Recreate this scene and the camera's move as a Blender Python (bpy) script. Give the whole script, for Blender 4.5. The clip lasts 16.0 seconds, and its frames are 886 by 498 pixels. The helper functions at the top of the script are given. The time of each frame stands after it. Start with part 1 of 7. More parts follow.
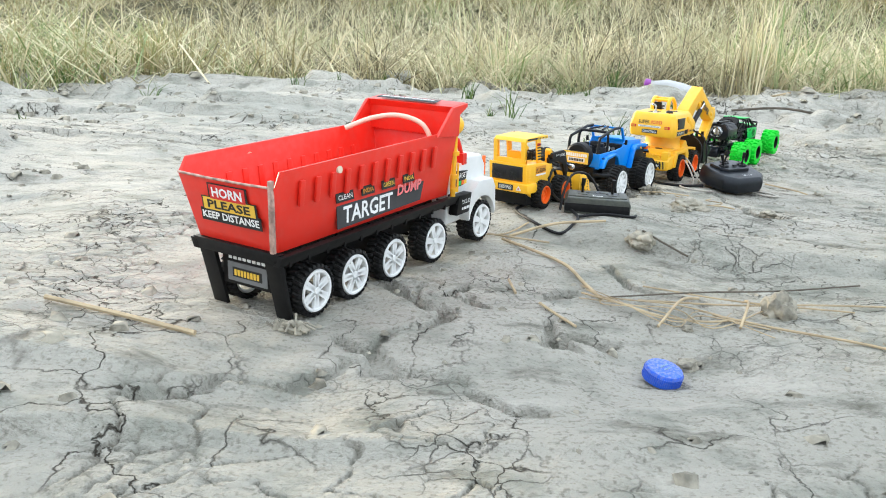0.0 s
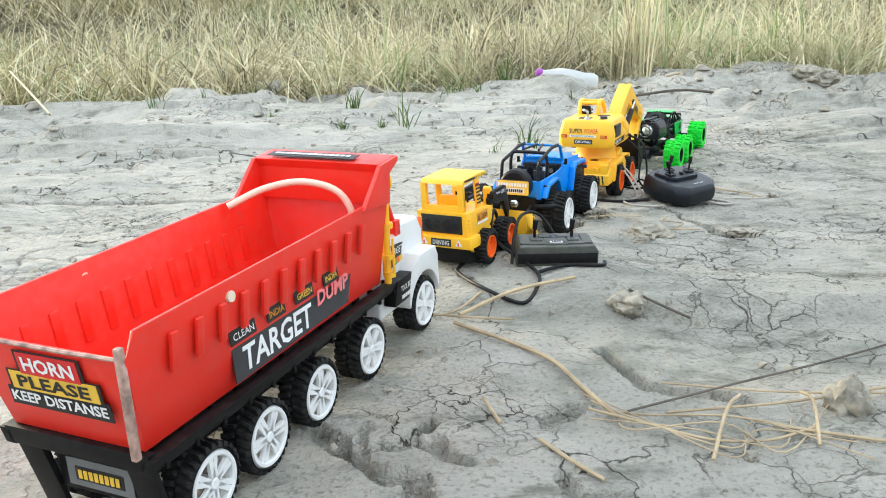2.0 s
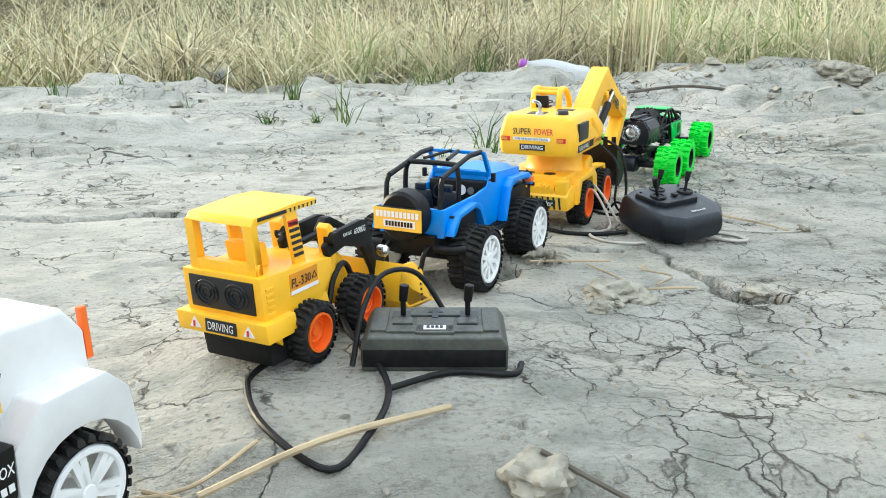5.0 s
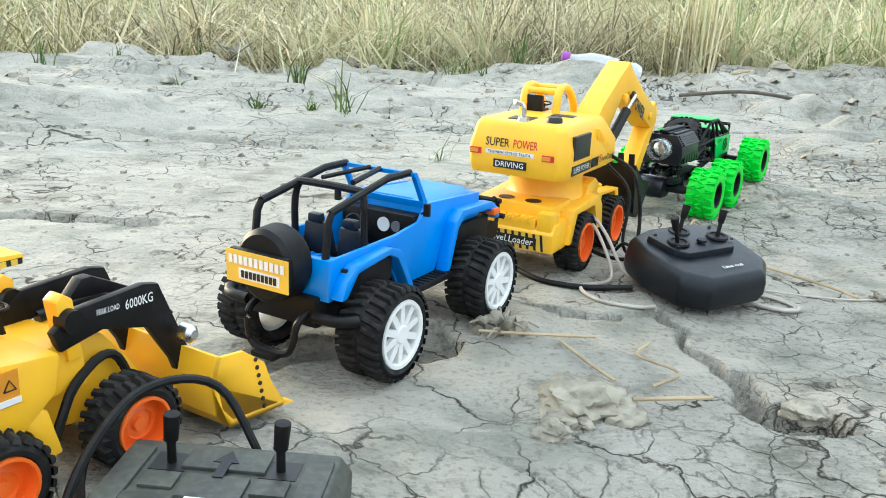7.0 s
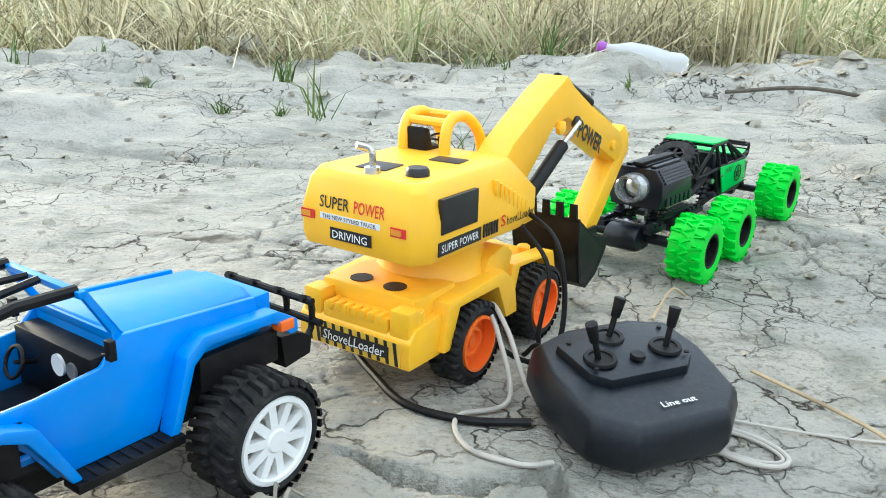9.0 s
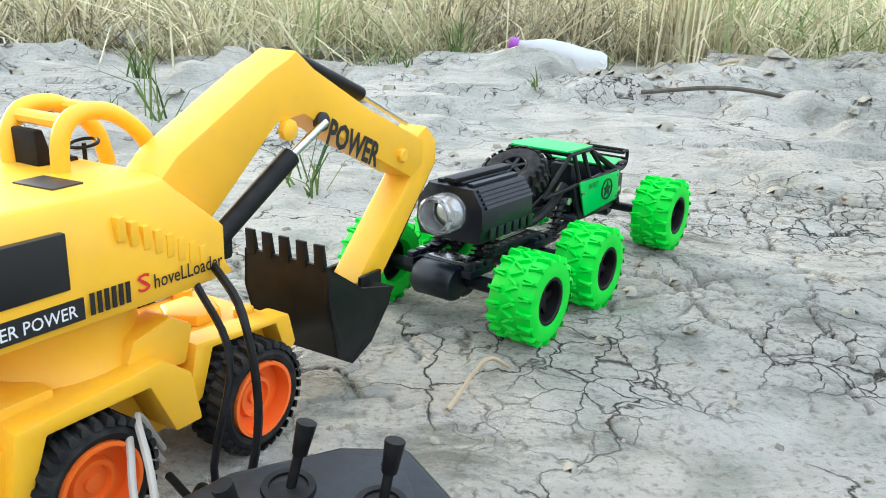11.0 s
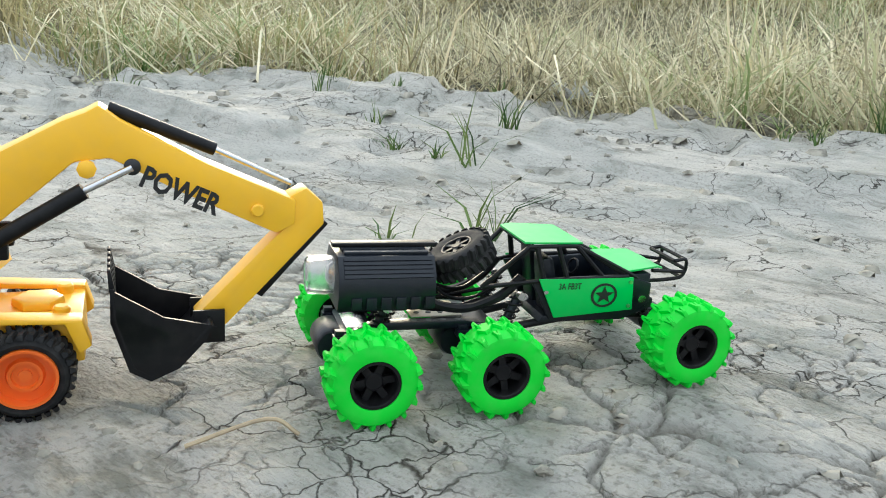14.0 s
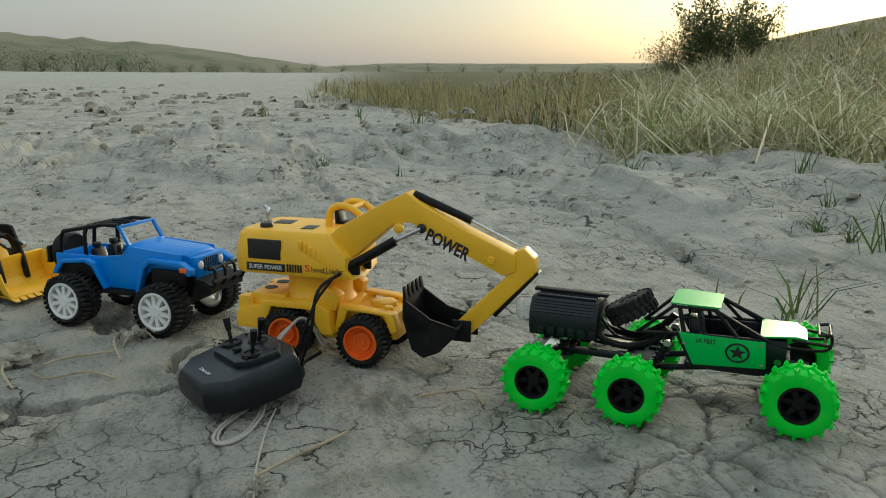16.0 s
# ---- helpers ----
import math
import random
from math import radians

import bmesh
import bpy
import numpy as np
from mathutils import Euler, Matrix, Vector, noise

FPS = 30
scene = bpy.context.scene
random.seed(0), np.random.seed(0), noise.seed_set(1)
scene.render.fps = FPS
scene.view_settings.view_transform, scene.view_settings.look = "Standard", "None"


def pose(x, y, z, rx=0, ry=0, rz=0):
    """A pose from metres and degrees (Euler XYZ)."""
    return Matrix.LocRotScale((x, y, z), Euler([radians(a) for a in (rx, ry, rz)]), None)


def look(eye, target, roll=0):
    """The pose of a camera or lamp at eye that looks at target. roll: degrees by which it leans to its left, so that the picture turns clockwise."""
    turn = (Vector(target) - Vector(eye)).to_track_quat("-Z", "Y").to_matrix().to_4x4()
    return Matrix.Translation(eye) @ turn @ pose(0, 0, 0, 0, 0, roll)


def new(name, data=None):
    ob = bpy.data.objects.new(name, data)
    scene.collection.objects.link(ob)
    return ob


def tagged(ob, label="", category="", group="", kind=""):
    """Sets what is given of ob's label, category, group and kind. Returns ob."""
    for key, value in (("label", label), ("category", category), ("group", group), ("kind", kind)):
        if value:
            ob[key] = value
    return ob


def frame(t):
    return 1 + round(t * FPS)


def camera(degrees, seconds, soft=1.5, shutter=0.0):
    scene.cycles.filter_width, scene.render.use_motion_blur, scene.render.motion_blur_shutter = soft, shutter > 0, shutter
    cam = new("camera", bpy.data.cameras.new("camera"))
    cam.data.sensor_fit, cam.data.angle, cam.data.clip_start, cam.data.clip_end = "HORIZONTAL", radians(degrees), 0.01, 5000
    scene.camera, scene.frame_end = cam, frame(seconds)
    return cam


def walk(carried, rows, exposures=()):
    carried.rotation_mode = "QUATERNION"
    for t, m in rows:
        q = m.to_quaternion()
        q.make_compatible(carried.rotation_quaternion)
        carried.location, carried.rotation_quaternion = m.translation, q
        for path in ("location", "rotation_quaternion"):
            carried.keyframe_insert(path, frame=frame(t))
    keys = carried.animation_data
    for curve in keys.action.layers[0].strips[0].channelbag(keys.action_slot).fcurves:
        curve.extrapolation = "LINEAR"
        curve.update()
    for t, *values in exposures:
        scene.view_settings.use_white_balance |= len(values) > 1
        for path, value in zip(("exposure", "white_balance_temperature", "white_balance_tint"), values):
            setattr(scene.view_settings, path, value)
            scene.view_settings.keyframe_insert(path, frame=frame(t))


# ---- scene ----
cam = camera(55.9, 16.0, soft=1.0)
# seconds, eye, target, roll
PATH = [
    (0, (0.004, -0.088, 0.246), (0.033, 1.845, -0.269), 2.8),
    (0.5, (-0.045, -0.006, 0.256), (0.182, 1.91, -0.273), 1.9),
    (1, (-0.074, 0.064, 0.271), (0.233, 1.968, -0.262), 1.1),
    (1.5, (-0.06, 0.098, 0.272), (0.244, 2.001, -0.261), 0.7),
    (2, (-0.029, 0.168, 0.268), (0.272, 2.073, -0.264), -1.2),
    (2.5, (0.033, 0.234, 0.25), (0.332, 2.132, -0.306), -0.7),
    (3, (0.089, 0.313, 0.253), (0.363, 2.21, -0.318), -1.7),
    (3.5, (0.115, 0.374, 0.253), (0.365, 2.278, -0.308), -2.0),
    (4, (0.146, 0.43, 0.234), (0.405, 2.347, -0.274), -0.8),
    (4.2, (0.147, 0.442, 0.229), (0.414, 2.356, -0.287), -0.9),
    (6.3, (0.223, 0.681, 0.208), (0.484, 2.587, -0.338), 2.7),
    (6.5, (0.241, 0.696, 0.209), (0.411, 2.61, -0.348), 2.9),
    (7, (0.271, 0.732, 0.201), (0.428, 2.645, -0.358), 2.7),
    (7.5, (0.307, 0.78, 0.196), (0.458, 2.693, -0.369), 2.7),
    (8, (0.343, 0.833, 0.201), (0.452, 2.746, -0.375), 2.7),
    (8.5, (0.38, 0.885, 0.199), (0.462, 2.79, -0.406), 2.2),
    (9, (0.419, 0.939, 0.212), (0.399, 2.847, -0.389), 1.8),
    (9.5, (0.441, 1.003, 0.21), (0.499, 2.929, -0.324), 1.9),
    (10, (0.458, 1.03, 0.196), (0.574, 2.951, -0.347), 2.0),
    (10.2, (0.471, 1.045, 0.192), (0.632, 2.959, -0.366), 2.8),
    (12.3, (0.653, 1.273, 0.183), (0.44, 3.168, -0.419), 1.6),
    (12.5, (0.672, 1.302, 0.182), (0.39, 3.187, -0.422), 1.7),
    (13, (0.712, 1.342, 0.192), (0.056, 3.123, -0.439), 2.2),
    (13.5, (0.78, 1.308, 0.202), (-0.17, 2.979, -0.352), 1.3),
    (14, (0.861, 1.228, 0.214), (-0.238, 2.811, -0.319), 4.1),
    (14.5, (0.937, 1.167, 0.24), (-0.286, 2.655, -0.296), 3.7),
    (15, (1.004, 1.164, 0.264), (-0.387, 2.498, -0.268), 2.8),
    (15.5, (1.087, 1.231, 0.263), (-0.579, 2.198, -0.273), 1.8),
    (16, (1.181, 1.314, 0.264), (-0.71, 1.813, -0.155), 0.3),
]
# seconds, stops, kelvin, tint
EXPOSURES = [(0, 2.86, 6150, 4), (3.5, 2.78, 6100, 3), (6.5, 2.86, 6050, 0), (10, 2.84, 5900, 1), (12.5, 2.92, 5850, 13), (13, 2.90, 5900, 15), (13.5, 2.80, 5900, 8), (14, 2.50, 6000, 4), (14.5, 2.28, 6050, 3), (15.5, 2.02, 6150, 1), (16, 1.32, 6250, -5)]
walk(cam, [(t, look(eye, target, roll)) for t, eye, target, roll in PATH], EXPOSURES)
# ---- light ----
SUN_YAW, SUN_ELEV = 46.0, 8.0
world = bpy.data.worlds.new("world")
scene.world = world
world.use_nodes = True
wn = world.node_tree
sky = wn.nodes.new("ShaderNodeTexSky")
sky.sky_type = "NISHITA"
sky.sun_disc = False
sky.sun_elevation = radians(SUN_ELEV)
sky.sun_rotation = radians(-SUN_YAW)
sky.air_density, sky.dust_density, sky.ozone_density = 1.0, 3.0, 2.0
haze = wn.nodes.new("ShaderNodeMix")
haze.data_type = "RGBA"
haze.inputs[0].default_value = 0.86
veil = wn.nodes.new("ShaderNodeMix")
veil.data_type = "RGBA"
veil.inputs[6].default_value, veil.inputs[7].default_value = (1.06, 0.99, 1.06, 1), (2.42, 2.54, 2.74, 1)
toward = wn.nodes.new("ShaderNodeTexCoord")
height = wn.nodes.new("ShaderNodeSeparateXYZ")
wn.links.new(toward.outputs["Generated"], height.inputs[0])
wn.links.new(height.outputs[2], veil.inputs[0])
wn.links.new(veil.outputs[2], haze.inputs[7])
wn.links.new(sky.outputs[0], haze.inputs[6])
wn.links.new(haze.outputs[2], wn.nodes["Background"].inputs[0])
wn.nodes["Background"].inputs[1].default_value = 0.15
sun = new("sun", bpy.data.lights.new("sun", "SUN"))
sun.data.energy, sun.data.angle, sun.data.color = 0.85, radians(18), (1.0, 0.82, 0.6)
sun.matrix_world = look((-math.sin(radians(SUN_YAW)) * 50, math.cos(radians(SUN_YAW)) * 50, 50 * math.tan(radians(SUN_ELEV))), (0, 0, 0))


# ---- materials ----
def material(name, color, rough=0.5, metal=0.0, vary=0.12, scale=40.0, bump=0.0, bump_scale=300.0, alt=None, dust=0.0, spec=0.5):
    """A procedural surface: colour varied at two scales, optional dust on upward faces and fine relief."""
    m = bpy.data.materials.new(name)
    m.use_nodes = True
    n, l = m.node_tree.nodes, m.node_tree.links
    b = n["Principled BSDF"]
    b.inputs["Metallic"].default_value = metal
    b.inputs["Specular IOR Level"].default_value = spec
    tc = n.new("ShaderNodeTexCoord")
    big = n.new("ShaderNodeTexNoise")
    big.inputs["Scale"].default_value, big.inputs["Detail"].default_value = scale, 5
    l.new(tc.outputs["Object"], big.inputs["Vector"])
    ramp = n.new("ShaderNodeMix")
    ramp.data_type = "RGBA"
    c2 = alt or tuple(max(0, c * (1 - vary * 2)) for c in color)
    ramp.inputs[6].default_value = (*c2, 1)
    ramp.inputs[7].default_value = (*color, 1)
    mr = n.new("ShaderNodeMapRange")
    mr.inputs["From Min"].default_value, mr.inputs["From Max"].default_value = 0.32, 0.58
    l.new(big.outputs[0], mr.inputs[0])
    l.new(mr.outputs[0], ramp.inputs[0])
    out = ramp.outputs[2]
    if dust:
        geo = n.new("ShaderNodeNewGeometry")
        sep = n.new("ShaderNodeSeparateXYZ")
        l.new(geo.outputs["Normal"], sep.inputs[0])
        fine = n.new("ShaderNodeTexNoise")
        fine.inputs["Scale"].default_value, fine.inputs["Detail"].default_value = scale * 5, 6
        l.new(tc.outputs["Object"], fine.inputs["Vector"])
        mul = n.new("ShaderNodeMath")
        mul.operation = "MULTIPLY_ADD"
        mul.inputs[1].default_value, mul.inputs[2].default_value = 0.5, 0.5
        l.new(sep.outputs[2], mul.inputs[0])
        m2 = n.new("ShaderNodeMath")
        m2.operation = "MULTIPLY"
        l.new(mul.outputs[0], m2.inputs[0])
        mr2 = n.new("ShaderNodeMapRange")
        mr2.inputs["From Min"].default_value, mr2.inputs["From Max"].default_value, mr2.inputs["To Max"].default_value = 0.42, 0.68, dust
        l.new(fine.outputs[0], mr2.inputs[0])
        l.new(mr2.outputs[0], m2.inputs[1])
        dm = n.new("ShaderNodeMix")
        dm.data_type = "RGBA"
        dm.inputs[7].default_value = (0.36, 0.33, 0.28, 1)
        l.new(out, dm.inputs[6])
        l.new(m2.outputs[0], dm.inputs[0])
        out = dm.outputs[2]
    l.new(out, b.inputs["Base Color"])
    rr = n.new("ShaderNodeMapRange")
    rr.inputs["To Min"].default_value, rr.inputs["To Max"].default_value = max(0.02, rough - 0.1), min(1, rough + 0.12)
    l.new(big.outputs[0], rr.inputs[0])
    l.new(rr.outputs[0], b.inputs["Roughness"])
    if bump:
        bt = n.new("ShaderNodeTexNoise")
        bt.inputs["Scale"].default_value, bt.inputs["Detail"].default_value = bump_scale, 4
        l.new(tc.outputs["Object"], bt.inputs["Vector"])
        bp = n.new("ShaderNodeBump")
        bp.inputs["Strength"].default_value, bp.inputs["Distance"].default_value = bump, 0.001
        l.new(bt.outputs[0], bp.inputs["Height"])
        l.new(bp.outputs[0], b.inputs["Normal"])
    return m


def blade_material(name, dry, mid, green):
    """Stems coloured one by one, from straw to green, in patches."""
    m = bpy.data.materials.new(name)
    m.use_nodes = True
    n, l = m.node_tree.nodes, m.node_tree.links
    b = n["Principled BSDF"]
    b.inputs["Roughness"].default_value = 0.75
    b.inputs["Specular IOR Level"].default_value = 0.2
    geo = n.new("ShaderNodeNewGeometry")
    patch = n.new("ShaderNodeTexNoise")
    patch.inputs["Scale"].default_value, patch.inputs["Detail"].default_value = 0.9, 3
    tc = n.new("ShaderNodeTexCoord")
    l.new(tc.outputs["Object"], patch.inputs["Vector"])
    mix = n.new("ShaderNodeMath")
    mix.operation = "MULTIPLY_ADD"
    mix.inputs[1].default_value = 0.55
    l.new(geo.outputs["Random Per Island"], mix.inputs[0])
    off = n.new("ShaderNodeMapRange")
    off.inputs["From Min"].default_value, off.inputs["From Max"].default_value, off.inputs["To Max"].default_value = 0.35, 0.65, 0.45
    l.new(patch.outputs[0], off.inputs[0])
    l.new(off.outputs[0], mix.inputs[2])
    ramp = n.new("ShaderNodeValToRGB")
    e = ramp.color_ramp.elements
    e[0].color, e[0].position = (*(v * 0.7 for v in dry), 1), 0.0
    e[1].color, e[1].position = (*green, 1), 0.95
    for at, c in ((0.20, tuple(v * 0.26 for v in mid)), (0.40, mid), (0.55, dry), (0.75, tuple((a + c) / 2 for a, c in zip(dry, green)))):
        e.new(at).color = (*c, 1)
    l.new(mix.outputs[0], ramp.inputs[0])
    l.new(ramp.outputs[0], b.inputs["Base Color"])
    tr = n.new("ShaderNodeBsdfTranslucent")
    l.new(ramp.outputs[0], tr.inputs[0])
    both = n.new("ShaderNodeMixShader")
    both.inputs[0].default_value = 0.18
    l.new(b.outputs[0], both.inputs[1])
    l.new(tr.outputs[0], both.inputs[2])
    l.new(both.outputs[0], n["Material Output"].inputs[0])
    return m


def mud_material():
    m = bpy.data.materials.new("dry_mud")
    m.use_nodes = True
    n, l = m.node_tree.nodes, m.node_tree.links
    b = n["Principled BSDF"]
    b.inputs["Roughness"].default_value = 0.92
    b.inputs["Specular IOR Level"].default_value = 0.25
    tc = n.new("ShaderNodeTexCoord")

    def tex(kind, scale, detail=4):
        t = n.new(kind)
        t.inputs["Scale"].default_value = scale
        if kind == "ShaderNodeTexNoise":
            t.inputs["Detail"].default_value = detail
        l.new(tc.outputs["Object"], t.inputs["Vector"])
        return t

    def mixed(a, c, f):
        x = n.new("ShaderNodeMix")
        x.data_type = "RGBA"
        for s, v in ((6, a), (7, c)):
            if isinstance(v, tuple):
                x.inputs[s].default_value = (*v, 1)
            else:
                l.new(v, x.inputs[s])
        l.new(f, x.inputs[0])
        return x.outputs[2]

    def span(v, a, c, lo=0.0, hi=1.0):
        r = n.new("ShaderNodeMapRange")
        for s, q in (("From Min", a), ("From Max", c), ("To Min", lo), ("To Max", hi)):
            r.inputs[s].default_value = q
        l.new(v, r.inputs[0])
        return r.outputs[0]

    large = tex("ShaderNodeTexNoise", 2.2, 6)
    mid = tex("ShaderNodeTexNoise", 17, 8)
    fine = tex("ShaderNodeTexNoise", 260, 6)
    c = mixed((0.42, 0.405, 0.345), (0.54, 0.50, 0.43), span(large.outputs[0], 0.35, 0.65))
    c = mixed(c, (0.24, 0.25, 0.205), span(mid.outputs[0], 0.50, 0.68, 0.0, 0.75))
    c = mixed(c, (0.20, 0.18, 0.14), span(fine.outputs[0], 0.53, 0.68, 0.0, 0.7))
    # streaks drawn out along the old shoreline: shade of ledges painted dark, tops pale
    drawn = n.new("ShaderNodeMapping")
    drawn.inputs["Scale"].default_value = (7.0, 17.0, 10.0)
    drawn.inputs["Rotation"].default_value = (0, 0, 0.25)
    l.new(tc.outputs["Object"], drawn.inputs["Vector"])
    ledge_shade = n.new("ShaderNodeTexNoise")
    ledge_shade.inputs["Scale"].default_value, ledge_shade.inputs["Detail"].default_value, ledge_shade.inputs["Roughness"].default_value = 1.0, 9, 0.68
    l.new(drawn.outputs[0], ledge_shade.inputs["Vector"])
    c = mixed(c, (0.155, 0.15, 0.115), span(ledge_shade.outputs[0], 0.56, 0.67, 0.0, 0.9))
    c = mixed(c, (0.60, 0.565, 0.49), span(ledge_shade.outputs[0], 0.46, 0.34, 0.0, 0.75))
    # broad dark flats further along the same shoreline
    wide = n.new("ShaderNodeMapping")
    wide.inputs["Scale"].default_value = (1.6, 4.6, 3.0)
    wide.inputs["Rotation"].default_value = (0, 0, 0.5)
    l.new(tc.outputs["Object"], wide.inputs["Vector"])
    flats = n.new("ShaderNodeTexNoise")
    flats.inputs["Scale"].default_value, flats.inputs["Detail"].default_value, flats.inputs["Roughness"].default_value = 1.0, 10, 0.72
    l.new(wide.outputs[0], flats.inputs["Vector"])
    c = mixed(c, (0.19, 0.185, 0.15), span(flats.outputs[0], 0.57, 0.66, 0.0, 0.45))
    # mud darker on the near side of the toys, paler beyond them
    shore = n.new("ShaderNodeAttribute")
    shore.attribute_name = "beyond_toys"
    c = mixed(c, (0.20, 0.205, 0.17), span(shore.outputs["Fac"], 0.0, 1.0, 0.16, 0.0))
    c = mixed(c, (0.64, 0.61, 0.53), span(shore.outputs["Fac"], 0.0, 1.0, 0.0, 0.22))
    # cracks and gullies painted dark, as the shade of their depth
    crack_shade = n.new("ShaderNodeAttribute")
    crack_shade.attribute_name = "crack_shade"
    c = mixed(c, (0.13, 0.115, 0.085), span(crack_shade.outputs["Fac"], 0.0, 1.0, 0.0, 0.75))
    # hairline cracks at two sizes, broken up in patches
    flat = n.new("ShaderNodeVectorMath")
    flat.operation = "MULTIPLY"
    flat.inputs[1].default_value = (1, 1, 0)
    l.new(tc.outputs["Object"], flat.inputs[0])

    def cracks(scale, warp_scale, warp_by, width, mask, lo, hi):
        warp = tex("ShaderNodeTexNoise", warp_scale, 5)
        add = n.new("ShaderNodeVectorMath")
        add.operation = "MULTIPLY_ADD"
        add.inputs[1].default_value = (warp_by, warp_by, 0.0)
        l.new(warp.outputs[1], add.inputs[0])
        l.new(flat.outputs[0], add.inputs[2])
        vor = n.new("ShaderNodeTexVoronoi")
        vor.feature = "DISTANCE_TO_EDGE"
        vor.inputs["Scale"].default_value = scale
        l.new(add.outputs[0], vor.inputs["Vector"])
        h = n.new("ShaderNodeMath")
        h.operation = "MULTIPLY"
        l.new(span(vor.outputs[0], 0.0, width, 1.0, 0.0), h.inputs[0])
        l.new(span(mask.outputs[0], lo, hi), h.inputs[1])
        return h.outputs[0]

    patch = tex("ShaderNodeTexNoise", 7.0, 6)
    patch2 = tex("ShaderNodeTexNoise", 4.1, 5)
    one, two = cracks(13, 26, 0.07, 0.014, patch, 0.47, 0.57), cracks(37, 45, 0.035, 0.027, patch2, 0.51, 0.61)
    hair = n.new("ShaderNodeMath")
    hair.operation = "MAXIMUM"
    l.new(one, hair.inputs[0])
    l.new(two, hair.inputs[1])
    worn = n.new("ShaderNodeAttribute")
    worn.attribute_name = "worn"
    left = n.new("ShaderNodeMath")
    left.operation = "MULTIPLY"
    l.new(hair.outputs[0], left.inputs[0])
    l.new(span(worn.outputs["Fac"], 0.25, 0.8, 1.0, 0.05), left.inputs[1])
    hair = left
    # crack lines darkened in colour for the shade of their depth
    c = mixed(c, (0.075, 0.066, 0.05), span(hair.outputs[0], 0.0, 0.8, 0.0, 0.95))
    litter = n.new("ShaderNodeAttribute")
    litter.attribute_name = "litter"
    # soil under the grass; dark gaps between stems are painted into its colour
    soil = mixed((0.05, 0.05, 0.025), (0.20, 0.17, 0.09), span(mid.outputs[0], 0.40, 0.62))
    c = mixed(c, soil, litter.outputs["Fac"])
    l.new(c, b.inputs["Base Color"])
    hgt = n.new("ShaderNodeMath")
    hgt.operation = "MULTIPLY_ADD"
    hgt.inputs[1].default_value = -1.5
    l.new(hair.outputs[0], hgt.inputs[0])
    l.new(fine.outputs[0], hgt.inputs[2])
    h2 = n.new("ShaderNodeMath")
    h2.operation = "MULTIPLY_ADD"
    h2.inputs[1].default_value = 4.5
    l.new(mid.outputs[0], h2.inputs[0])
    l.new(hgt.outputs[0], h2.inputs[2])
    bp = n.new("ShaderNodeBump")
    bp.inputs["Strength"].default_value, bp.inputs["Distance"].default_value = 1.0, 0.0038
    h3 = n.new("ShaderNodeMath")
    h3.operation = "MULTIPLY_ADD"
    h3.inputs[1].default_value = -9.0
    l.new(ledge_shade.outputs[0], h3.inputs[0])
    l.new(h2.outputs[0], h3.inputs[2])
    l.new(h3.outputs[0], bp.inputs["Height"])
    l.new(bp.outputs[0], b.inputs["Normal"])
    return m


MUD = mud_material()
CLOD = material("mud_clod", (0.36, 0.33, 0.26), 0.95, vary=0.3, scale=70, bump=1.0, bump_scale=250, spec=0.2)
STRAW = blade_material("dry_grass", (0.84, 0.75, 0.52), (0.50, 0.45, 0.28), (0.22, 0.31, 0.11))
# greener stems, also darkened to paint in the slope's backlit shadow side
SHADED_SEDGE = blade_material("shaded_olive_sedge", (0.50, 0.42, 0.22), (0.30, 0.26, 0.13), (0.15, 0.21, 0.06))
GREEN = blade_material("green_grass", (0.16, 0.20, 0.06), (0.09, 0.17, 0.05), (0.05, 0.13, 0.03))
TWIG = material("dry_stem", (0.46, 0.36, 0.22), 0.8, vary=0.2, scale=30, bump=0.6)
LEAF = blade_material("bush_leaf", (0.13, 0.14, 0.05), (0.08, 0.12, 0.04), (0.04, 0.08, 0.025))


# ---- mesh helpers ----
def link_mesh(name, verts, faces, mat, parent=None, smooth=False):
    me = bpy.data.meshes.new(name)
    me.from_pydata([tuple(v) for v in verts], [], faces)
    me.materials.append(mat)
    if smooth:
        me.shade_smooth()
    ob = new(name, me)
    if parent:
        ob.parent = parent
    return ob


def array_mesh(name, co, quads, mat, smooth=True):
    """One mesh from numpy arrays of points and quads."""
    me = bpy.data.meshes.new(name)
    me.vertices.add(len(co))
    me.vertices.foreach_set("co", np.asarray(co, np.float32).ravel())
    me.loops.add(quads.size)
    me.loops.foreach_set("vertex_index", quads.astype(np.int32).ravel())
    me.polygons.add(len(quads))
    me.polygons.foreach_set("loop_start", np.arange(len(quads), dtype=np.int32) * 4)
    me.polygons.foreach_set("use_smooth", np.full(len(quads), smooth))
    me.update(calc_edges=True)
    me.materials.append(mat)
    return new(name, me)


# ---- ground ----
def lattice(i, j, seed):
    h = np.sin(i * 127.1 + j * 311.7 + seed * 74.7) * 43758.5453
    return h - np.floor(h)


def vnoise(x, y, seed=0):
    i, j = np.floor(x), np.floor(y)
    u, v = x - i, y - j
    u, v = u * u * (3 - 2 * u), v * v * (3 - 2 * v)
    a, b = lattice(i, j, seed), lattice(i + 1, j, seed)
    c, d = lattice(i, j + 1, seed), lattice(i + 1, j + 1, seed)
    return (a * (1 - u) + b * u) * (1 - v) + (c * (1 - u) + d * u) * v - 0.5


def fbm(x, y, octaves, seed):
    return sum(vnoise(x * 2 ** k, y * 2 ** k, seed + k) / 2 ** k for k in range(octaves))


def step(v, a, b):
    t = np.clip((v - a) / (b - a), 0, 1)
    return t * t * (3 - 2 * t)


